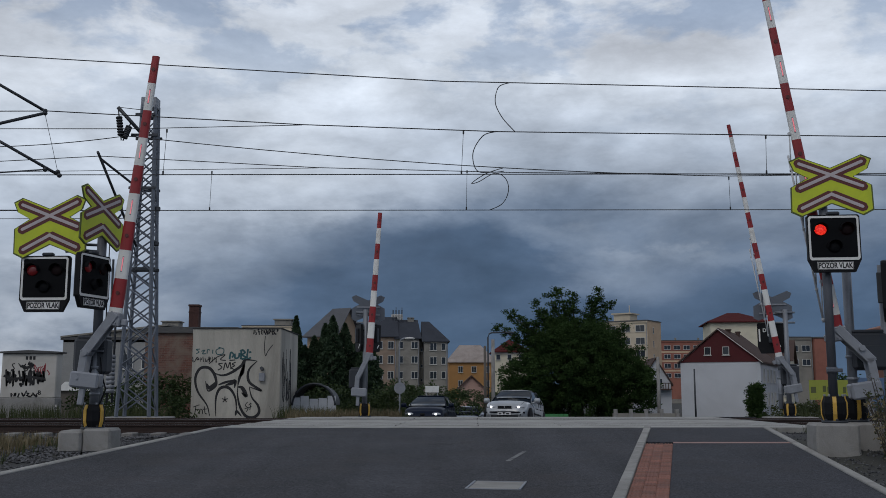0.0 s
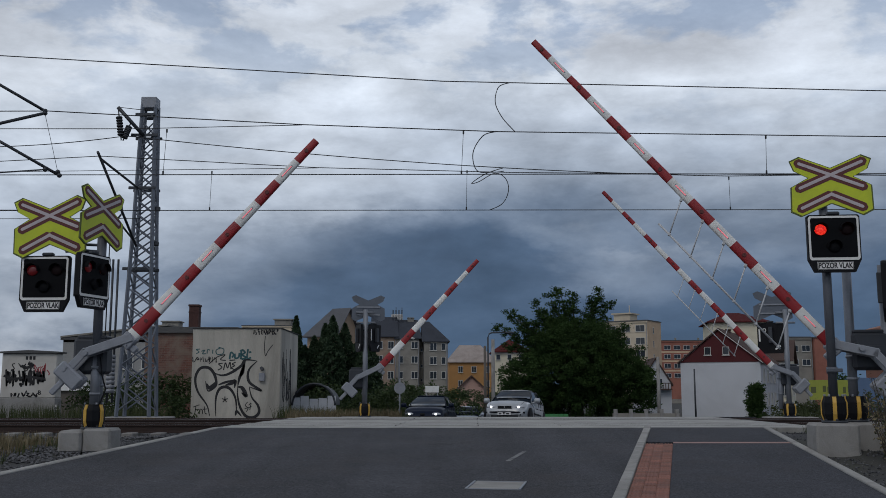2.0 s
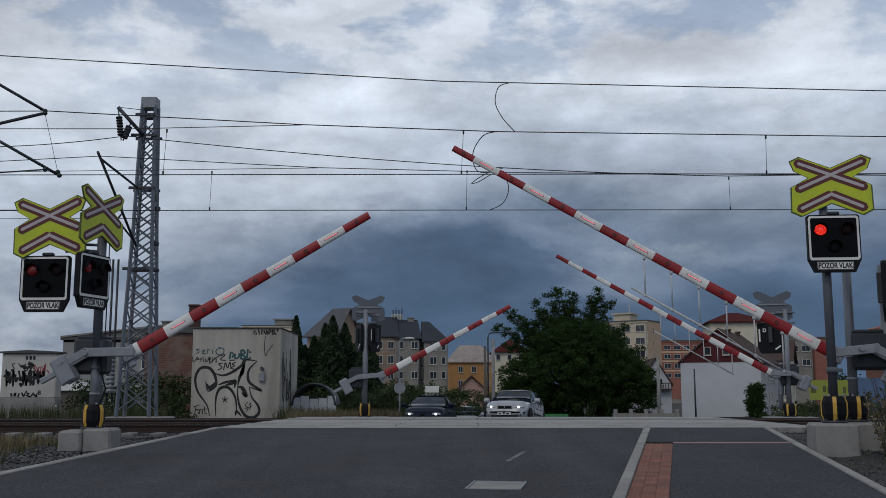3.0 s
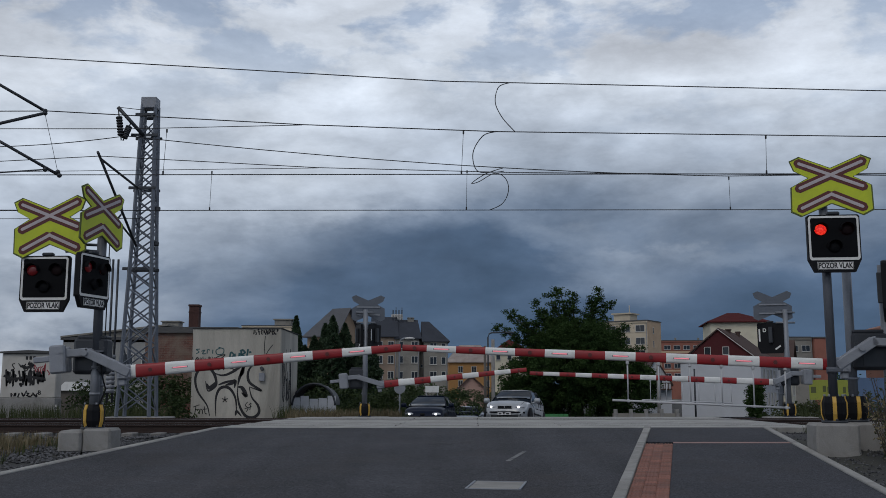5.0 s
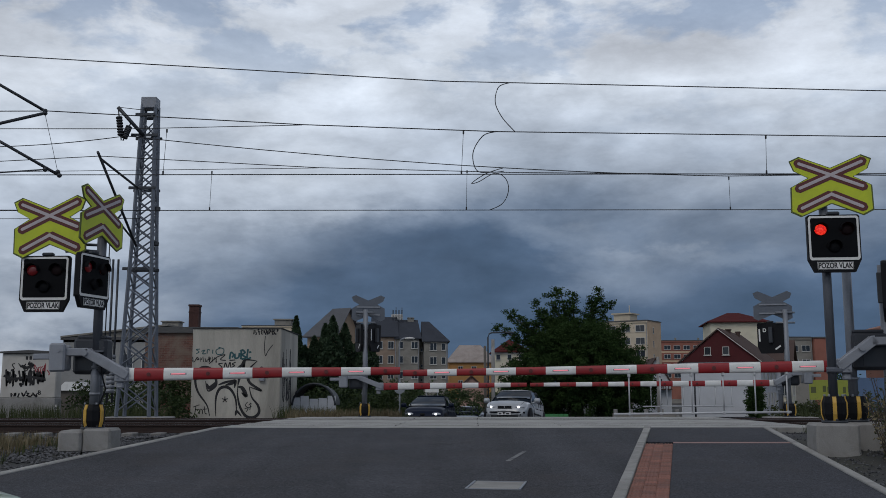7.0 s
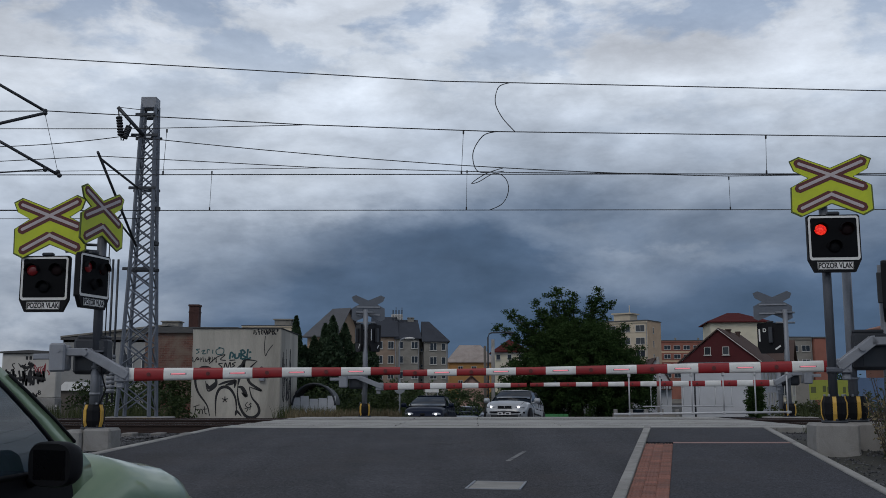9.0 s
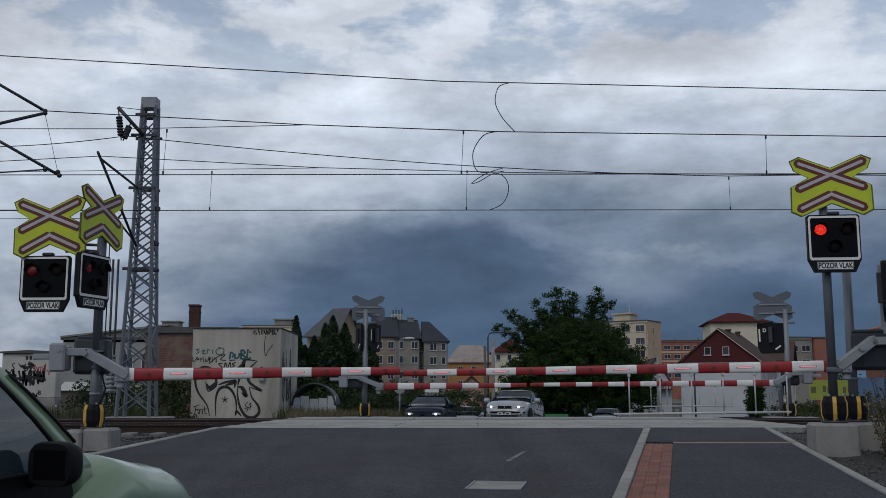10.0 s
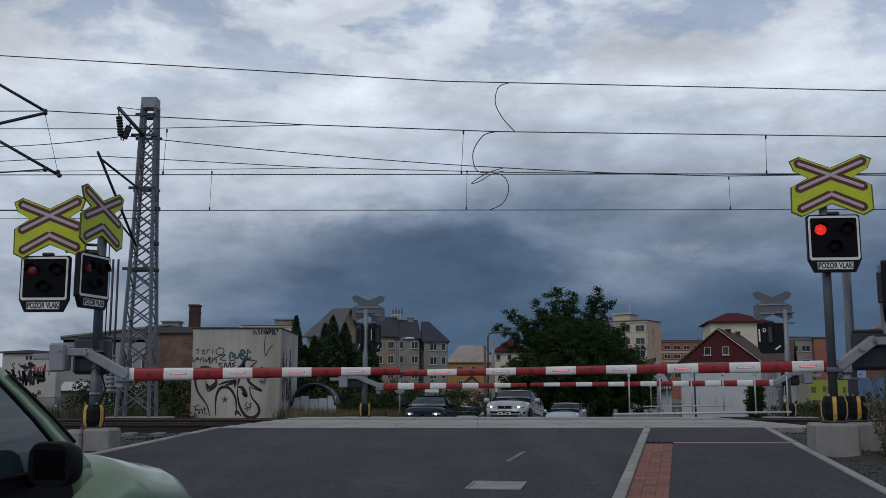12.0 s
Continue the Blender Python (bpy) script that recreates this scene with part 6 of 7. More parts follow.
def make_bushes():
    r = random.Random(8)
    bush(-12.6, 43.5, -0.4, [(-0.6, 0, 0.9, 0.9, 0.6, 1.0), (0.5, 0, 0.8, 0.9, 0.6, 1.0), (1.6, 0, 0.9, 0.9, 0.6, 0.8)], 1, "green bush growing before the brick wall")
    bush(-11.0, 41.0, -0.4, [(-0.4, 0, 0.5, 0.7, 0.5, 0.6), (0.3, 0, 0.4, 0.4, 0.4, 0.4)], 21, "green bush beside the graffiti building")
    bush(-14.2, 40, -0.4, [(0, 0, 0.7, 0.7, 0.6, 0.8), (1.0, 0, 0.6, 0.8, 0.6, 0.7), (2.0, 0, 0.9, 0.7, 0.6, 0.8)], 2, "dark bush behind the relay cabinet")
    bush(-5.3, 54, -0.9, [(-1.6, 0, 1.0, 1.2, 0.9, 0.9), (0, 0, 1.1, 1.4, 0.9, 1.0), (1.7, 0, 1.0, 1.3, 0.9, 0.9), (3.0, 0, 1.1, 1.1, 0.9, 1.0)], 3, "wide green hedge below the conifers")
    bush(-6.3, 47, -0.5, [(-0.2, 0, 0.9, 0.5, 0.5, 0.6), (0.5, 0, 1.5, 0.7, 0.5, 0.35)], 33, "pale green shrub by the arched shelter")
    bush(-1.2, 62, -1.5, [(-2.0, 0, 1.6, 1.5, 1, 1.3), (0.2, 0, 1.5, 1.6, 1, 1.2), (2.3, 0, 1.3, 1.4, 1, 1.1)], 4, "dark green hedge below the apartment houses")
    bush(2.2, 68, -1.8, [(-1.2, 0, 1.4, 1.3, 1, 1.2), (0.8, 0, 1.5, 1.2, 1, 1.2), (2.2, 0, 1.1, 1, 1, 1)], 5, "green garden shrubs behind the cars")
    bush(27.75, 89, -2.0, [(0, 0, 2.2, 0.7, 0.5, 1.1), (0.05, 0, 1.0, 0.5, 0.5, 1.0), (0.15, 0, 3.1, 0.5, 0.4, 0.45), (0.3, 0, 0.4, 0.9, 0.5, 0.5)], 6, "ivy-like dark bush before the white wall", LEAF, 170, 0.11)
    bush(13.8, 40, -0.8, [(0, 0, 0.5, 0.9, 0.5, 0.5), (1.2, 0, 0.6, 0.8, 0.5, 0.5)], 7, "low weeds by the far barrier", WEED)
    bush(14.2, 34, -0.5, [(0.2, 0, 0.6, 0.7, 0.5, 0.5), (1.2, 0, 0.6, 0.8, 0.5, 0.6), (2.3, 0, 0.7, 0.8, 0.5, 0.7), (3.2, 0, 0.6, 0.6, 0.5, 0.6)], 9, "weedy bushes along the far track side", BUSH, 60, 0.06)
    bush(30.5, 88, -2.0, [(0, 0, 0.8, 1.2, 0.5, 0.8), (1.8, 0, 0.9, 1.1, 0.5, 0.8), (3.6, 0, 1.4, 1.0, 0.5, 1.2)], 10, "green shrubs beside the white house")
    bush(24.2, 60, -1.8, [(0, 0, 2.6, 0.9, 0.6, 0.9), (0.5, 0, 1.8, 0.9, 0.6, 0.9)], 11, "dark shrub behind the yellow banner", LEAF)


def grass(name, label, boxes, material, seed, tall, count):
    """Tufts of thin blades standing on the ground."""
    r = np.random.RandomState(seed)
    vs, fs = [], []
    for x0, x1, y0, y1 in boxes:
        for k in range(count):
            x, y = r.uniform(x0, x1), r.uniform(y0, y1)
            z = ground_z(x, y) - 0.02
            for j in range(7):
                a = r.uniform(0, 6.28)
                h = tall * r.uniform(0.35, 1.1)
                lean = r.uniform(0.05, 0.5) * h
                dx, dy = math.cos(a), math.sin(a)
                w = 0.006 + 0.006 * r.rand()
                px, py = x + r.normal() * 0.04, y + r.normal() * 0.04
                o = len(vs)
                vs += [(px - dy * w, py + dx * w, z), (px + dy * w, py - dx * w, z), (px + dx * lean * 0.4 + dy * w * 0.8, py + dy * lean * 0.4 - dx * w * 0.8, z + h * 0.6),
                       (px + dx * lean * 0.4 - dy * w * 0.8, py + dy * lean * 0.4 + dx * w * 0.8, z + h * 0.6), (px + dx * lean, py + dy * lean, z + h)]
                fs += [(o, o + 1, o + 2, o + 3), (o + 3, o + 2, o + 4)]
    me = bpy.data.meshes.new(name)
    me.from_pydata(vs, [], fs)
    me.materials.append(material)
    tagged(new(name, me), label, "grass", kind="stuff")


def weed_plant(x, y, z, h, seed, n=5):
    t = thing("weed", "tall scraggly weed with dry brown leaves", "weed", pose(x, y, z), "weeds by the blocks")
    r = random.Random(seed)
    pts = []
    b = Build()
    for k in range(n):
        a = r.uniform(0, 6.28)
        l = [Vector((0, 0, 0))]
        for j in range(6):
            l.append(l[-1] + Vector((0.05 * math.cos(a) + r.uniform(-0.02, 0.02), 0.05 * math.sin(a), h / 6 * r.uniform(0.8, 1.1))))
            for q in range(5):
                pts.append(tuple(l[-1] + Vector((r.gauss(0, 0.035), r.gauss(0, 0.035), r.gauss(0, 0.03)))))
        b.tube(l, 0.006, 4)
    part("stem", b, BARK, t)
    part("foliage", leaf_mesh("foliage", pts, 0.032, WEED if seed % 2 else DRYGRASS, seed), None, t)


make_tree()
make_conifers()
make_bushes()
grass("dry_grass", "dry yellow grass tufts beside the ballast", [(-14, -7.0, 15.5, 19.2)], DRYGRASS, 2, 0.30, 700)
grass("green_grass", "sparse green weeds in the gravel", [(-16, -6.5, 14, 20.0), (7.3, 12, 15, 20.3)], WEED, 3, 0.22, 420)
grass("far_grass", "dry pale grass behind the tracks", [(-5.0, -1.4, 31.8, 33.5)], DRYGRASS, 4, 0.5, 500)
grass("far_weeds", "green weeds behind the tracks", [(-20, -10, 32, 38), (11.2, 20, 31, 36), (-5.6, -1.2, 33, 36)], WEED, 5, 0.6, 420)
for _i, (_x, _y, _z, _h) in enumerate(((6.5, 14.6, -0.42, 0.95), (6.62, 14.9, -0.42, 1.15), (6.45, 14.1, -0.45, 0.7), (6.75, 15.0, -0.4, 1.4), (7.05, 15.55, -0.3, 0.9), (7.25, 15.2, -0.32, 1.0), (7.15, 14.4, -0.36, 0.8), (7.45, 15.6, -0.3, 1.3), (7.0, 13.6, -0.42, 0.6), (7.2, 16.05, -0.2, 0.7))):
    weed_plant(_x, _y, _z, _h, _i + 40, 7)


# ---- cars ----
TYRE = mat("tyre_rubber", (0.018, 0.018, 0.019), 0.85, var=0.2, scale=10, bump=0.1)
RIM = mat("alloy_rim", (0.45, 0.46, 0.48), 0.35, metal=0.8, var=0.1, scale=10, bump=0.02)
GLASS = glass_mat("car_glass", (0.26, 0.38, 0.47), 0.6)
DARKGLASS = mat("dark_car_glass", (0.008, 0.014, 0.022), 0.05, var=0.1, scale=3, bump=0.0, spec=0.16)
# mirror faces near black: the dark surroundings they reflect are put into the colour
MIRRORGLASS = mat("mirror_dark_reflection", (0.004, 0.004, 0.005), 0.25, var=0.1, scale=3, bump=0.0, spec=0.12)
SEAT = mat("dark_seat_cloth", (0.025, 0.026, 0.03), 0.9, var=0.3, scale=8, bump=0.2)
HEADLIGHT = glow("headlight_on", (0.95, 0.97, 1.0), 3.0)
LIGHTGLASS = mat("lamp_glass", (0.45, 0.47, 0.5), 0.1, var=0.2, scale=12, bump=0.0)
PLATE = mat("plate_white", (0.6, 0.6, 0.6), 0.5, var=0.05, scale=8, bump=0.0)


def spline(keys, x):
    """A smooth curve through (x, value) keys."""
    if x <= keys[0][0]:
        return keys[0][1]
    for (a, va), (b, vb) in zip(keys, keys[1:]):
        if x <= b:
            return va + (vb - va) * smooth(a, b, x) * 0.55 + (vb - va) * (x - a) / (b - a) * 0.45
    return keys[-1][1]


def make_car(label, m, paint, L=4.4, W=1.73, H=1.46, cowl=0.98, screen=0.95, hood_front=0.74, tail="hatch", glass=None, belt=0.0, cowl_z=0.0, taper=0.20, mirror=(0.28, 1.0, 0.055), lit=True, grille_w=0.55, bulge=0.055, arch=0.13, foot=0.93, door=0.0, group="cars at the crossing"):
    """A car that faces +x, standing on z = 0."""
    t = thing("car", label, "car", m, group)
    glass = glass or DARKGLASS
    f, w = L / 2, W / 2
    xc = f - cowl                       # the foot of the windscreen
    xr = -f + (0.12 if tail == "hatch" else 0.75)
    belt = belt or H * 0.64
    cowl_z = cowl_z or belt
    top = [(-f, belt - 0.14 if tail == "hatch" else belt - 0.06), (-f + 0.12, belt - door), (xc - 0.5, belt - 0.01 - door), (xc - 0.08, cowl_z - 0.03), (xc, cowl_z), (xc + cowl * 0.5, (cowl_z + hood_front) / 2 + bulge), (f - 0.16, hood_front), (f - 0.04, hood_front - 0.13), (f, hood_front - 0.26)]
    wide = [(-f, w * 0.80), (-f + 0.25, w * 0.95), (-f + 0.9, w), (0.6, w), (xc + 0.2, w * 0.985), (f - 0.45, w * 0.93), (f - 0.12, w * 0.80), (f, w * 0.66)]
    low = [(-f, 0.36), (-f + 0.3, 0.22), (f - 0.3, 0.2), (f, 0.3)]
    xs = [-f + L * k / 54 for k in range(55)]
    rows = []
    for x in xs:
        zt, ww, zl = spline(top, x), spline(wide, x), spline(low, x)
        half = [(0, zt), (0.35 * ww, zt - 0.004), (0.62 * ww, zt - 0.016), (0.80 * ww, zt - 0.045), (0.90 * ww, zt - 0.085), (0.955 * ww, zt - 0.15), (0.985 * ww, zt - 0.24), (ww, (zt + zl) / 2), (0.99 * ww, zl + 0.12), (0.94 * ww, zl + 0.02), (0.7 * ww, zl)]
        rows.append([(x, -y, z) for y, z in half[::-1]] + [(x, y, z) for y, z in half[1:]])
    b = Build()
    b.grid(rows, 0, True)
    b.add(rows[0], [tuple(range(len(rows[0])))])
    b.add(rows[-1], [tuple(range(len(rows[0]) - 1, -1, -1))])
    body = part("body", b, paint, t)
    # wheel arches, wheels
    for sx in (f - 0.78, -f + 0.72):
        for sy in (-1, 1):
            b = Build()
            b.tube([(sx, sy * (w - 0.28), 0.32), (sx, sy * (w + 0.006), 0.32)], 0.36, 24)
            part("wheel_arch", b, BLACK, body)
            b = Build()
            ring = [(0.05, 0.2), (0.0, 0.29), (0.03, 0.312), (0.17, 0.312), (0.2, 0.29), (0.19, 0.2)]
            b.grid([[(r * math.cos(a), sy * (dy - 0.2), r * math.sin(a)) for dy, r in ring] for a in [2 * math.pi * k / 24 for k in range(25)]], 0, True)
            wheel = part("wheel", b, TYRE, t, m=pose(sx, sy * (w + 0.012), 0.312))
            b = Build()
            b.tube([(0, sy * -0.15, 0), (0, sy * -0.03, 0)], 0.205, 20)
            for k in range(5):
                a = k * 1.2566
                b.box((0.11 * math.cos(a), sy * -0.022, 0.11 * math.sin(a)), (0.2, 0.02, 0.05), m=pose(0, 0, 0, 0, -math.degrees(a)))
            part("rim", b, RIM, wheel)
    # cabin in level rings: glass below, roof above, pillars at the corners
    levels = [0, 0.12, 0.3, 0.5, 0.7, 0.86, 0.95, 1.0]
    NF, NS, NR = 8, 16, 6
    rings = []
    for k in levels:
        z = belt - 0.03 + (H - belt + 0.03) * k - (0.1 + door if k == 0 else 0)
        lean = k ** 1.15
        xf = xc + 0.04 - screen * lean - (0.25 if k >= 1 else 0)
        xb = xr + (0.42 if tail == "hatch" else 0.85) * k ** 1.2 + (0.2 if k >= 1 else 0)
        hw = w * (foot - (taper + foot - 0.93) * k ** 1.3) - (0.12 if k >= 1 else 0)
        ring = []
        bow = 0.16 * (1 - 0.35 * k)
        for j in range(NF):
            u = -1 + 2 * j / NF
            ring.append((xf - bow * u * u, hw * u * 0.97, z))
        for j in range(NS):
            u = j / NS
            ring.append((xf - bow + (xb + 0.06 - xf + bow) * u, hw * (0.97 + 0.03 * math.sin(math.pi * u)), z))
        for j in range(NR):
            u = 1 - 2 * j / NR
            ring.append((xb + 0.06 * u * u, hw * u * 0.97, z))
        for j in range(NS):
            u = 1 - j / NS
            ring.append((xf - bow + (xb + 0.06 - xf + bow) * u, -hw * (0.97 + 0.03 * math.sin(math.pi * u)), z))
        # the roof falls off towards its ends and sides
        xm, hl = (xf + xb) / 2 + 0.15, (xf - xb) / 2 + 0.2
        drop = (H - belt) * k * k
        rings.append([(x, y, z - drop * (arch * ((x - xm) / hl) ** 2 + 0.09 * (y / w) ** 2)) for x, y, z in ring])
    for q in (0.6, 0.2):
        rings.append([(xm + (x - xm) * q, y * q, H - drop * (arch * ((x - xm) * q / hl) ** 2 + 0.09 * (y * q / w) ** 2)) for x, y, z in rings[len(levels) - 1]])
    N = len(rings[0])
    got = {}
    for i in range(len(rings) - 1):
        for j in range(N):
            quad = [rings[i][j], rings[i][(j + 1) % N], rings[i + 1][(j + 1) % N], rings[i + 1][j]]
            if i >= 6:
                kind = "roof"
            elif j < NF:
                kind = "windscreen"
            elif j < NF + NS:
                q = j - NF
                kind = "front_pillar" if q == 0 else "rear_pillar" if q == NS - 1 else "black" if q == NS // 2 else "side_window"
            elif j < NF + NS + NR:
                kind = "rear_window"
            else:
                q = NS - 1 - (j - NF - NS - NR)
                kind = "front_pillar.r" if q == 0 else "rear_pillar.r" if q == NS - 1 else "black" if q == NS // 2 else "side_window.r"
            if kind.startswith("side") and i == 0:
                kind = "sill.r" if kind.endswith("r") else "sill"
            got.setdefault(kind, Build()).add(quad, [(0, 1, 2, 3)], 0, True)
    got["roof"].add(rings[-1], [tuple(range(N))], 0, True)
    for kind, bb in got.items():
        me = bb.mesh(kind, paint if kind == "roof" or "pillar" in kind or ("sill" in kind and not door) else BLACK if kind == "black" or "sill" in kind else glass)
        bm = bmesh.new()
        bm.from_mesh(me)
        bmesh.ops.remove_doubles(bm, verts=bm.verts, dist=0.0005)
        bm.to_mesh(me)
        bm.free()
        if sum(pl.normal.dot(pl.center - Vector((xc - 0.9, 0, belt - 0.1))) for pl in me.polygons) < 0:
            me.flip_normals()
        for pl in me.polygons:
            pl.use_smooth = True
        o = part({"black": "door_pillar", "side_window.r": "side_window", "front_pillar.r": "front_pillar", "rear_pillar.r": "rear_pillar", "sill": "window_sill", "sill.r": "window_sill"}.get(kind, kind), me, None, t)
        if kind == "roof" or "pillar" in kind:
            md = o.modifiers.new("thick", "SOLIDIFY")
            md.thickness, md.offset = 0.03, -1
    # window seals along the pillars
    for sy in (0, 1):
        for i0 in ((NF,) if sy == 0 else (0,)):
            b = Build()
            b.tube([Vector(rings[i][i0]) for i in range(2, 6)], 0.010, 6)
            part("seal", b, BLACK, t)
        q = NF + 1 if sy == 0 else N - 1
        b = Build()
        b.tube([Vector(rings[i][q]) for i in range(1, 6)], 0.012, 6)
        part("seal", b, BLACK, t)
        b = Build()
        js = range(NF + 1, NF + NS) if sy == 0 else range(NF + NS + NR + 1, N)
        b.tube([Vector(rings[1][j]) for j in js], 0.014, 6)
        part("seal", b, BLACK, t)
        b = Build()
        b.tube([Vector(rings[6][j]) for j in js], 0.012, 6)
        part("seal", b, BLACK, t)
    # bonnet edges, wiper
    for sy in (-1, 1):
        b = Build()
        b.tube([(x, sy * 0.80 * spline(wide, x), spline(top, x) - 0.043) for x in [xc + 0.08 + (f - 0.2 - xc - 0.08) * k / 10 for k in range(11)]], 0.004, 6)
        if lit:
            part("bonnet_edge", b, BLACK, t)
        # shut line of the front door
        b = Build()
        dx = xc - 0.42
        zt, ww, zl = spline(top, dx), spline(wide, dx), spline(low, dx)
        b.tube([(dx + 0.1 * g, sy * (ww * h + 0.001), z) for h, z, g in ((0.80, zt - 0.045, 1.0), (0.90, zt - 0.085, 0.8), (0.955, zt - 0.15, 0.6), (0.985, zt - 0.24, 0.4), (1.0, (zt + zl) / 2, 0.1), (0.99, zl + 0.12, 0))], 0.006, 6)
        part("door_gap", b, BLACK, t)
        b = Build()
        b.tube([(xc + 0.06, sy * 0.1 + 0.25, cowl_z + 0.01), (xc - 0.03, sy * 0.1 - 0.3, cowl_z + 0.03)], 0.009, 6)
        part("wiper", b, BLACK, t)
    # mirrors
    for sy in (-1, 1):
        b = Build()
        bx = xc - mirror[0]
        k = mirror[1]
        shape = [(-0.045, 0.93), (-0.03, 1.0), (0.01, 0.99), (0.05, 0.86), (0.08, 0.6), (0.095, 0.15)]
        rings_m = [[(q * k, g * k * 0.118 * math.copysign(abs(math.cos(a)) ** 0.6, math.cos(a)), g * k * 0.098 * math.copysign(abs(math.sin(a)) ** 0.6, math.sin(a))) for a in [2 * math.pi * j / 24 for j in range(24)]] for q, g in shape]
        b.grid(rings_m, 0, True, True)
        b.add(rings_m[0], [tuple(range(24))])
        b.add(rings_m[-1], [tuple(range(23, -1, -1))])
        b.tube([(0.0, -sy * 0.06, -0.05), (0.03, -sy * 0.2, -0.10)], 0.035, 8)
        mir = part("mirror", b, BLACK if paint.name == "green_paint" else paint, t, "black side mirror" if paint.name == "green_paint" else "", m=pose(bx, sy * (w + (0.12 if mirror[1] < 1.05 else 0.05)), belt + mirror[2]))
        b = Build()
        b.box((-0.044 * k, 0, 0), (0.006, 0.17 * k, 0.13 * k), bev=0.003)
        part("mirror_glass", b, MIRRORGLASS, mir)
    # face
    for sy in (-1, 1):
        b = Build()
        b.ball((0, 0, 0), (0.085, 0.20, 0.068), 0, 14, 10)
        lamp = part("headlight", b, LIGHTGLASS, t, m=pose(f - (0.30 if not lit else 0.15), sy * (w * 0.62), hood_front - (0.12 if lit else 0.2), 0, 8, sy * 22))
        if lit:
            b = Build()
            b.ball((0.07, -sy * 0.04, 0.0), (0.025, 0.055, 0.04), 0, 10, 8)
            part("bulb", b, HEADLIGHT, lamp, "lit white headlight bulb")
    b = Build()
    gz = hood_front - 0.14
    b.box((f - 0.035, 0, gz), (0.07, grille_w, 0.11), bev=0.02)
    part("grille", b, BLACK, t)
    b = Build()
    for sy in (-1, 1):
        b.box((f + 0.003, sy * grille_w * 0.475, gz), (0.012, 0.014, 0.085))
    b.box((f + 0.004, 0, gz), (0.01, 0.014, 0.085))
    b.box((f + 0.003, 0, gz + 0.05), (0.012, grille_w * 0.96, 0.014))
    if grille_w > 0.3:
        part("grille_bar", b, RIM, t)
    b = Build()
    b.box((f - 0.06, 0, 0.32), (0.16, W * 0.62, 0.12), bev=0.04)
    part("air_intake", b, BLACK, t)
    b = Build()
    b.tube([(f - 0.20, -w * 0.84, 0.47), (f - 0.02, -w * 0.6, 0.47), (f + 0.03, 0, 0.47), (f - 0.02, w * 0.6, 0.47), (f - 0.20, w * 0.84, 0.47)], 0.035, 8)
    part("bumper_strip", b, BLACK, t)
    b = Build()
    b.box((f + 0.045, 0, 0.42), (0.02, 0.5, 0.11), bev=0.004)
    pl = part("number_plate", b, PLATE, t)
    b = Build()
    for k, ww in enumerate((0.09, 0.06, 0.12)):
        b.box((f + 0.0565, -0.15 + 0.14 * k, 0.42), (0.003, ww, 0.06))
    part("plate_bar", b, LETTER, pl)
    for sy in (-1, 1):
        b = Build()
        for x in (0.05, -0.75):
            b.box((x, sy * (w * 0.99), belt - 0.22), (0.2, 0.03, 0.035), bev=0.01)
        part("door_handle", b, BLACK, t)
        b = Build()
        b.box((xc - 1.1, sy * (w * 0.998), 0.5), (L * 0.36, 0.03, 0.06), bev=0.012)
        part("rub_strip", b, BLACK, t)
    for sx in (xc - 0.95, xc - 1.85):
        for sy in (-0.36, 0.36):
            b = Build()
            b.box((sx, sy, 0.85), (0.16, 0.46, 0.62), m=pose(0, 0, 0, 0, -12), bev=0.06)
            b.box((sx - 0.08, sy, 1.22), (0.09, 0.26, 0.17), bev=0.04)
            part("seat", b, SEAT, t)
    b = Build()
    b.box((xc - 0.28, 0, belt - 0.06), (0.5, W * 0.8, 0.14), bev=0.05)
    part("dashboard", b, BLACK, t)
    b = Build()
    b.tube([(xc - 0.55 - 0.06 * math.sin(a), 0.36 + 0.18 * math.cos(a), belt - 0.02 + 0.17 * math.sin(a)) for a in [2 * math.pi * k / 16 for k in range(17)]], 0.014, 6)
    part("steering_wheel", b, BLACK, t)
    return t


GREENPAINT = mat("green_paint", (0.20, 0.285, 0.17), 0.35, metal=0.25, var=0.04, scale=2, bump=0.0, coat=0.8)
SILVER = mat("silver_paint", (0.36, 0.375, 0.39), 0.32, metal=0.15, var=0.04, scale=2, bump=0.0, coat=0.8)
NAVY = mat("dark_blue_paint", (0.006, 0.011, 0.026), 0.35, var=0.05, scale=2, bump=0.0, coat=0.0, spec=0.1)
PALEBLUE = mat("pale_blue_paint", (0.42, 0.47, 0.54), 0.35, metal=0.15, var=0.04, scale=2, bump=0.0, coat=0.8)

GREEN_END = Vector((-2.83, 4.92))
GREEN_HEAD = 18


def green_at(back):
    x = GREEN_END.x - back * math.sin(radians(GREEN_HEAD))
    y = GREEN_END.y - back * math.cos(radians(GREEN_HEAD))
    return pose(x, y, road_z(y), 0, 0, 90 - GREEN_HEAD) @ pose(0, 0, 0, 0, -2.4)


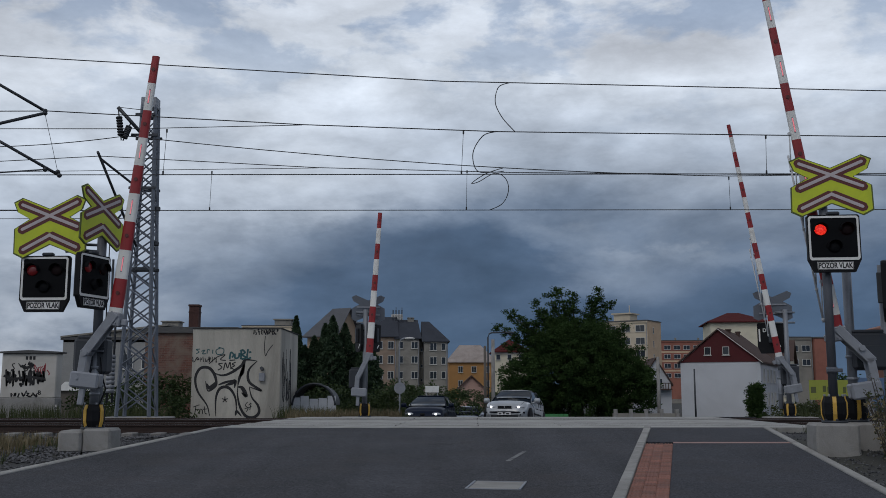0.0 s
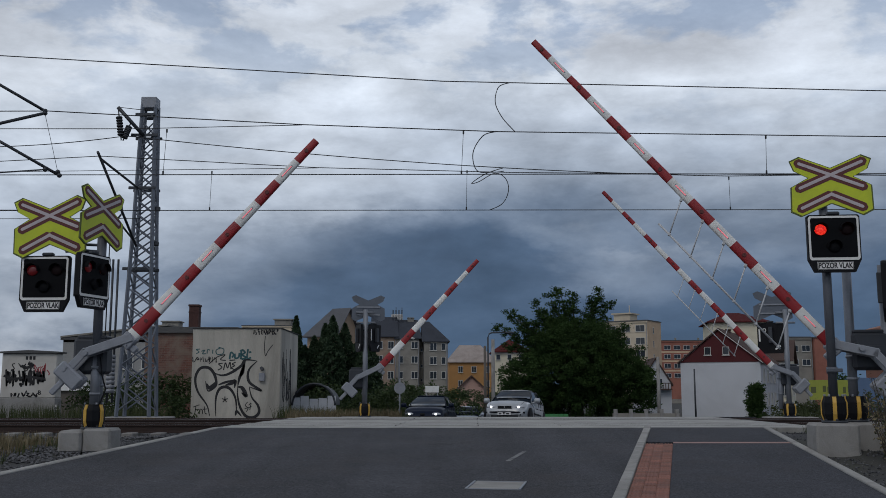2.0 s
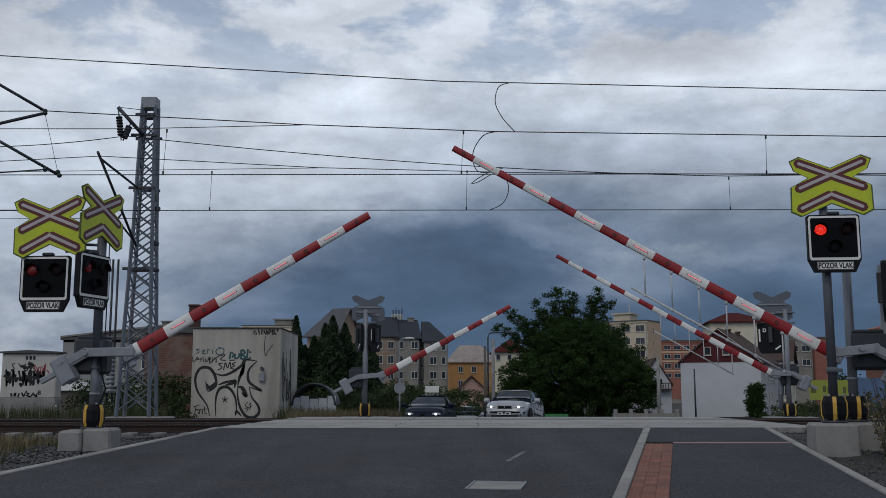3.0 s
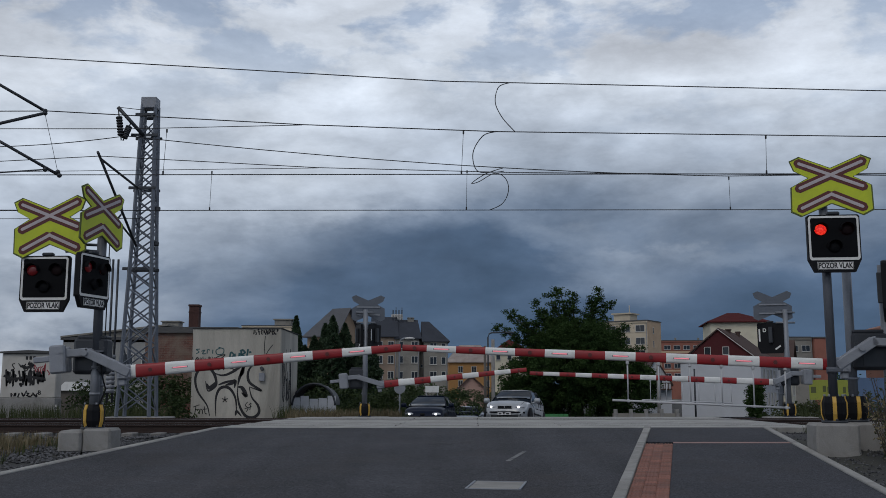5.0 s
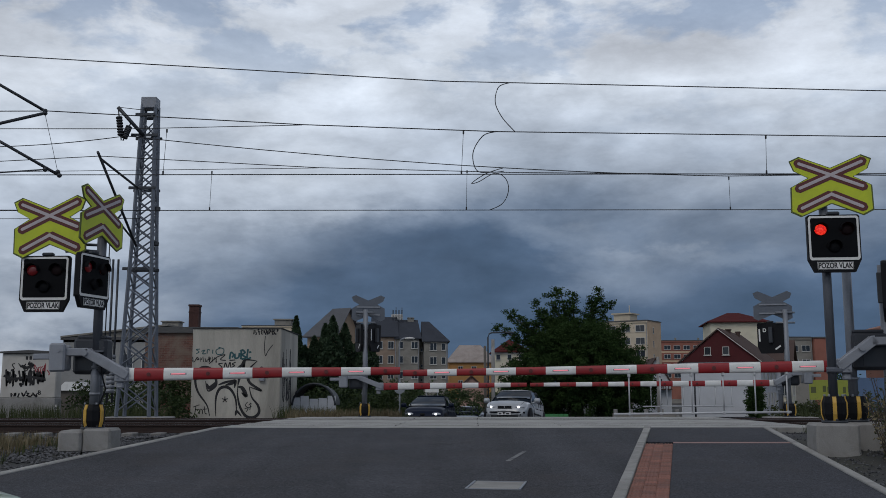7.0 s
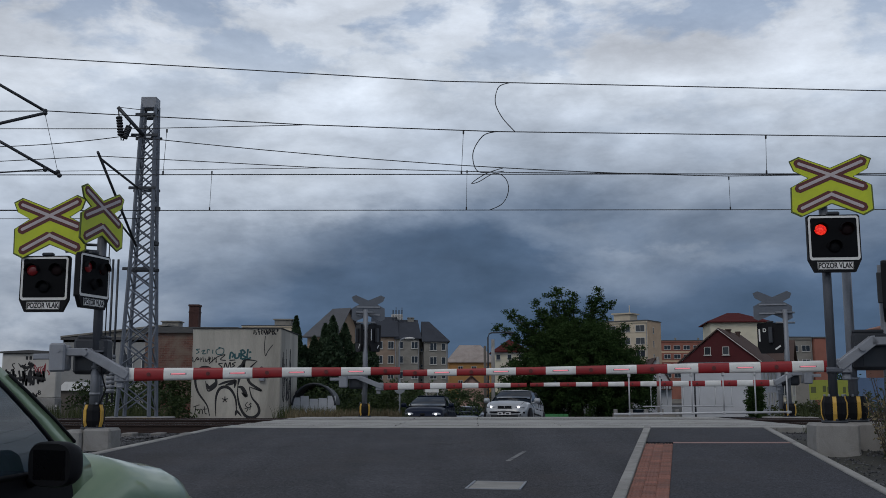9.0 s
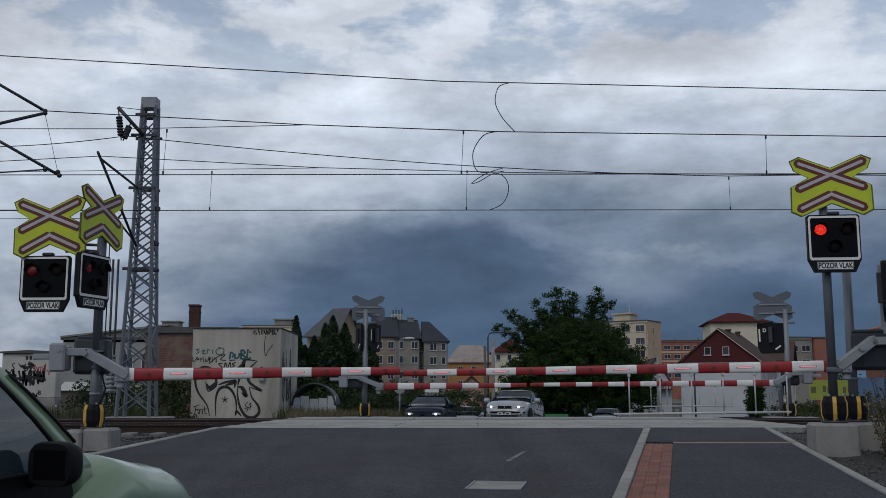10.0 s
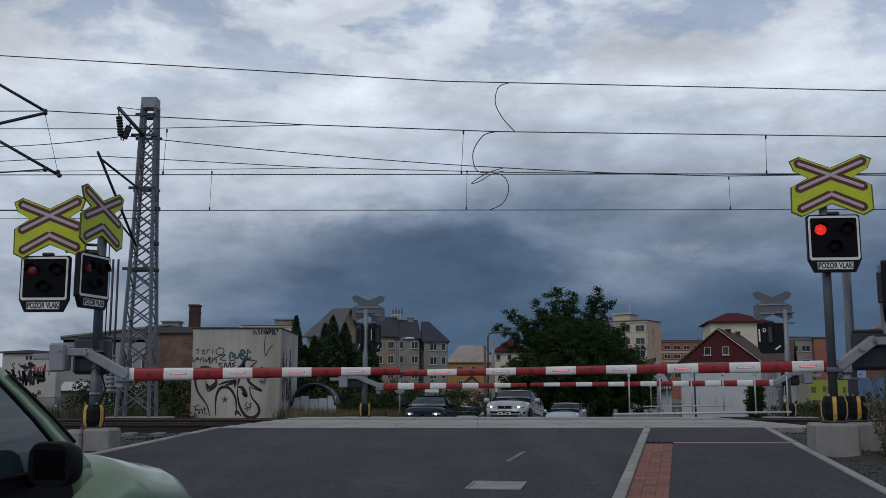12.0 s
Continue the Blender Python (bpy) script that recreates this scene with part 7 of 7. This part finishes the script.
green_car = make_car("pale green metallic small hatchback with black side mirrors", green_at(0), GREENPAINT, 4.35, 1.68, 1.61, 1.15, 0.76, 0.72, glass=GLASS, belt=0.93, cowl_z=1.035, mirror=(0.68, 1.12, 0.11), lit=False, bulge=0.04, arch=0.05, foot=0.88, door=0.09)
make_car("silver estate car waiting with its headlights on", pose(2.85, 39.3, road_z(39.3) + 0.07, 0, 0, -90 - 15) @ pose(0, 0, 0, 0, -4.3), SILVER, 4.5, 1.73, 1.46, 1.12, 0.95, 0.80, cowl_z=0.97, taper=0.25)
make_car("dark blue saloon car waiting with its headlights on", pose(-0.56, 45.0, road_z(45.0) + 0.11, 0, 0, -90 - 8) @ pose(0, 0, 0, 0, -2.8), NAVY, 4.7, 1.88, 1.50, 1.1, 1.2, 0.72, cowl_z=0.96, taper=0.30, grille_w=0.2, arch=0.14)
make_car("pale grey car queuing behind the others", pose(1.55, 62.5, road_z(62.5) + 0.12, 0, 0, -90 - 8), PALEBLUE, 4.3, 1.75, 1.45, lit=False)


def silver_at(x, y, head):
    return pose(x, y, road_z(y) + 0.06, 0, 0, head) @ pose(0, 0, 0, 0, -1.8)


silver_car = make_car("light silver blue hatchback driving up to the crossing", silver_at(16, 84, -110), PALEBLUE, 4.3, 1.75, 1.45, 1.1, 0.95, 0.78, cowl_z=0.98, lit=True)


# ---- what moves ----
# the skirts swing like pendulums while the booms come down
SWAY_T = (0, 0.65, 1.0, 1.5, 2.0, 2.5, 3.0, 3.6, 4.2, 5.0, 12)
SWAY_A = (0, 0, 4, -8, -20, 14, 0, -6, 4, 0, 0)


def motions():
    for boom, pz, lifts, rods, rail, off, long in BOOMS:
        walk(boom, [(t, pose(0, 0, pz, 0, -a)) for t, a in lifts])
        hang = [(t, a + float(np.interp(t, SWAY_T, SWAY_A))) for t, a in lifts]
        for rod, s, z in rods:
            walk(rod, [(t, pose(s, 0, z, 0, a)) for t, a in hang])
        if rail:
            walk(rail, [(t, pose(-long * math.sin(radians(a)), 0, -off - long * math.cos(radians(a)))) for t, a in hang])
    # the green car rolls up and stops; the silver one comes along the street
    walk(green_car, [(t, green_at(d)) for t, d in ((0, 34), (3, 19.5), (5, 9.4), (6, 4.7), (6.5, 2.75), (6.8, 1.85), (6.9, 1.55), (7.0, 1.22), (7.1, 0.94), (7.2, 0.7), (7.4, 0.36), (7.7, 0.1), (8.1, 0), (12, 0))])
    walk(silver_car, [(t, silver_at(x, y, h)) for t, x, y, h in ((0, 75, 205, -114), (4, 49, 150, -114), (8, 20.0, 90, -114), (9.0, 15.0, 78.3, -112), (9.6, 12.3, 71.0, -110), (10, 10.95, 67.0, -108),
                                                                (10.5, 9.45, 62.5, -107), (11, 8.3, 58.8, -106), (11.5, 7.2, 54.8, -106), (12, 6.3, 51.2, -105))])
    # lamps turn their lit face forward in turn, once a second
    for phase, lamps in BLINK.items():
        on, off = {"a": (-0.27, 0.23), "b": (0.23, 0.73), "strip": (-0.27, 0.27)}[phase]
        for lamp, m, axis in lamps:
            rows = [(0, 0 if on < 0 else 180)]
            for k in range(13):
                for t, a in ((k + on, 0), (k + off, 180)):
                    if 0.05 < t < 11.85:
                        rows += [(t, 180 - a), (t + 0.034, 180 - abs(a - 60)), (t + 0.067, 180 - abs(a - 120)), (t + 0.1, a)]
            rows.append((12, rows[-1][1]))
            turn = (lambda a: pose(0, 0, 0, a)) if axis == "x" else (lambda a: pose(0, 0, 0, 0, 0, a))
            walk(lamp, [(t, m @ turn(a)) for t, a in rows])


motions()
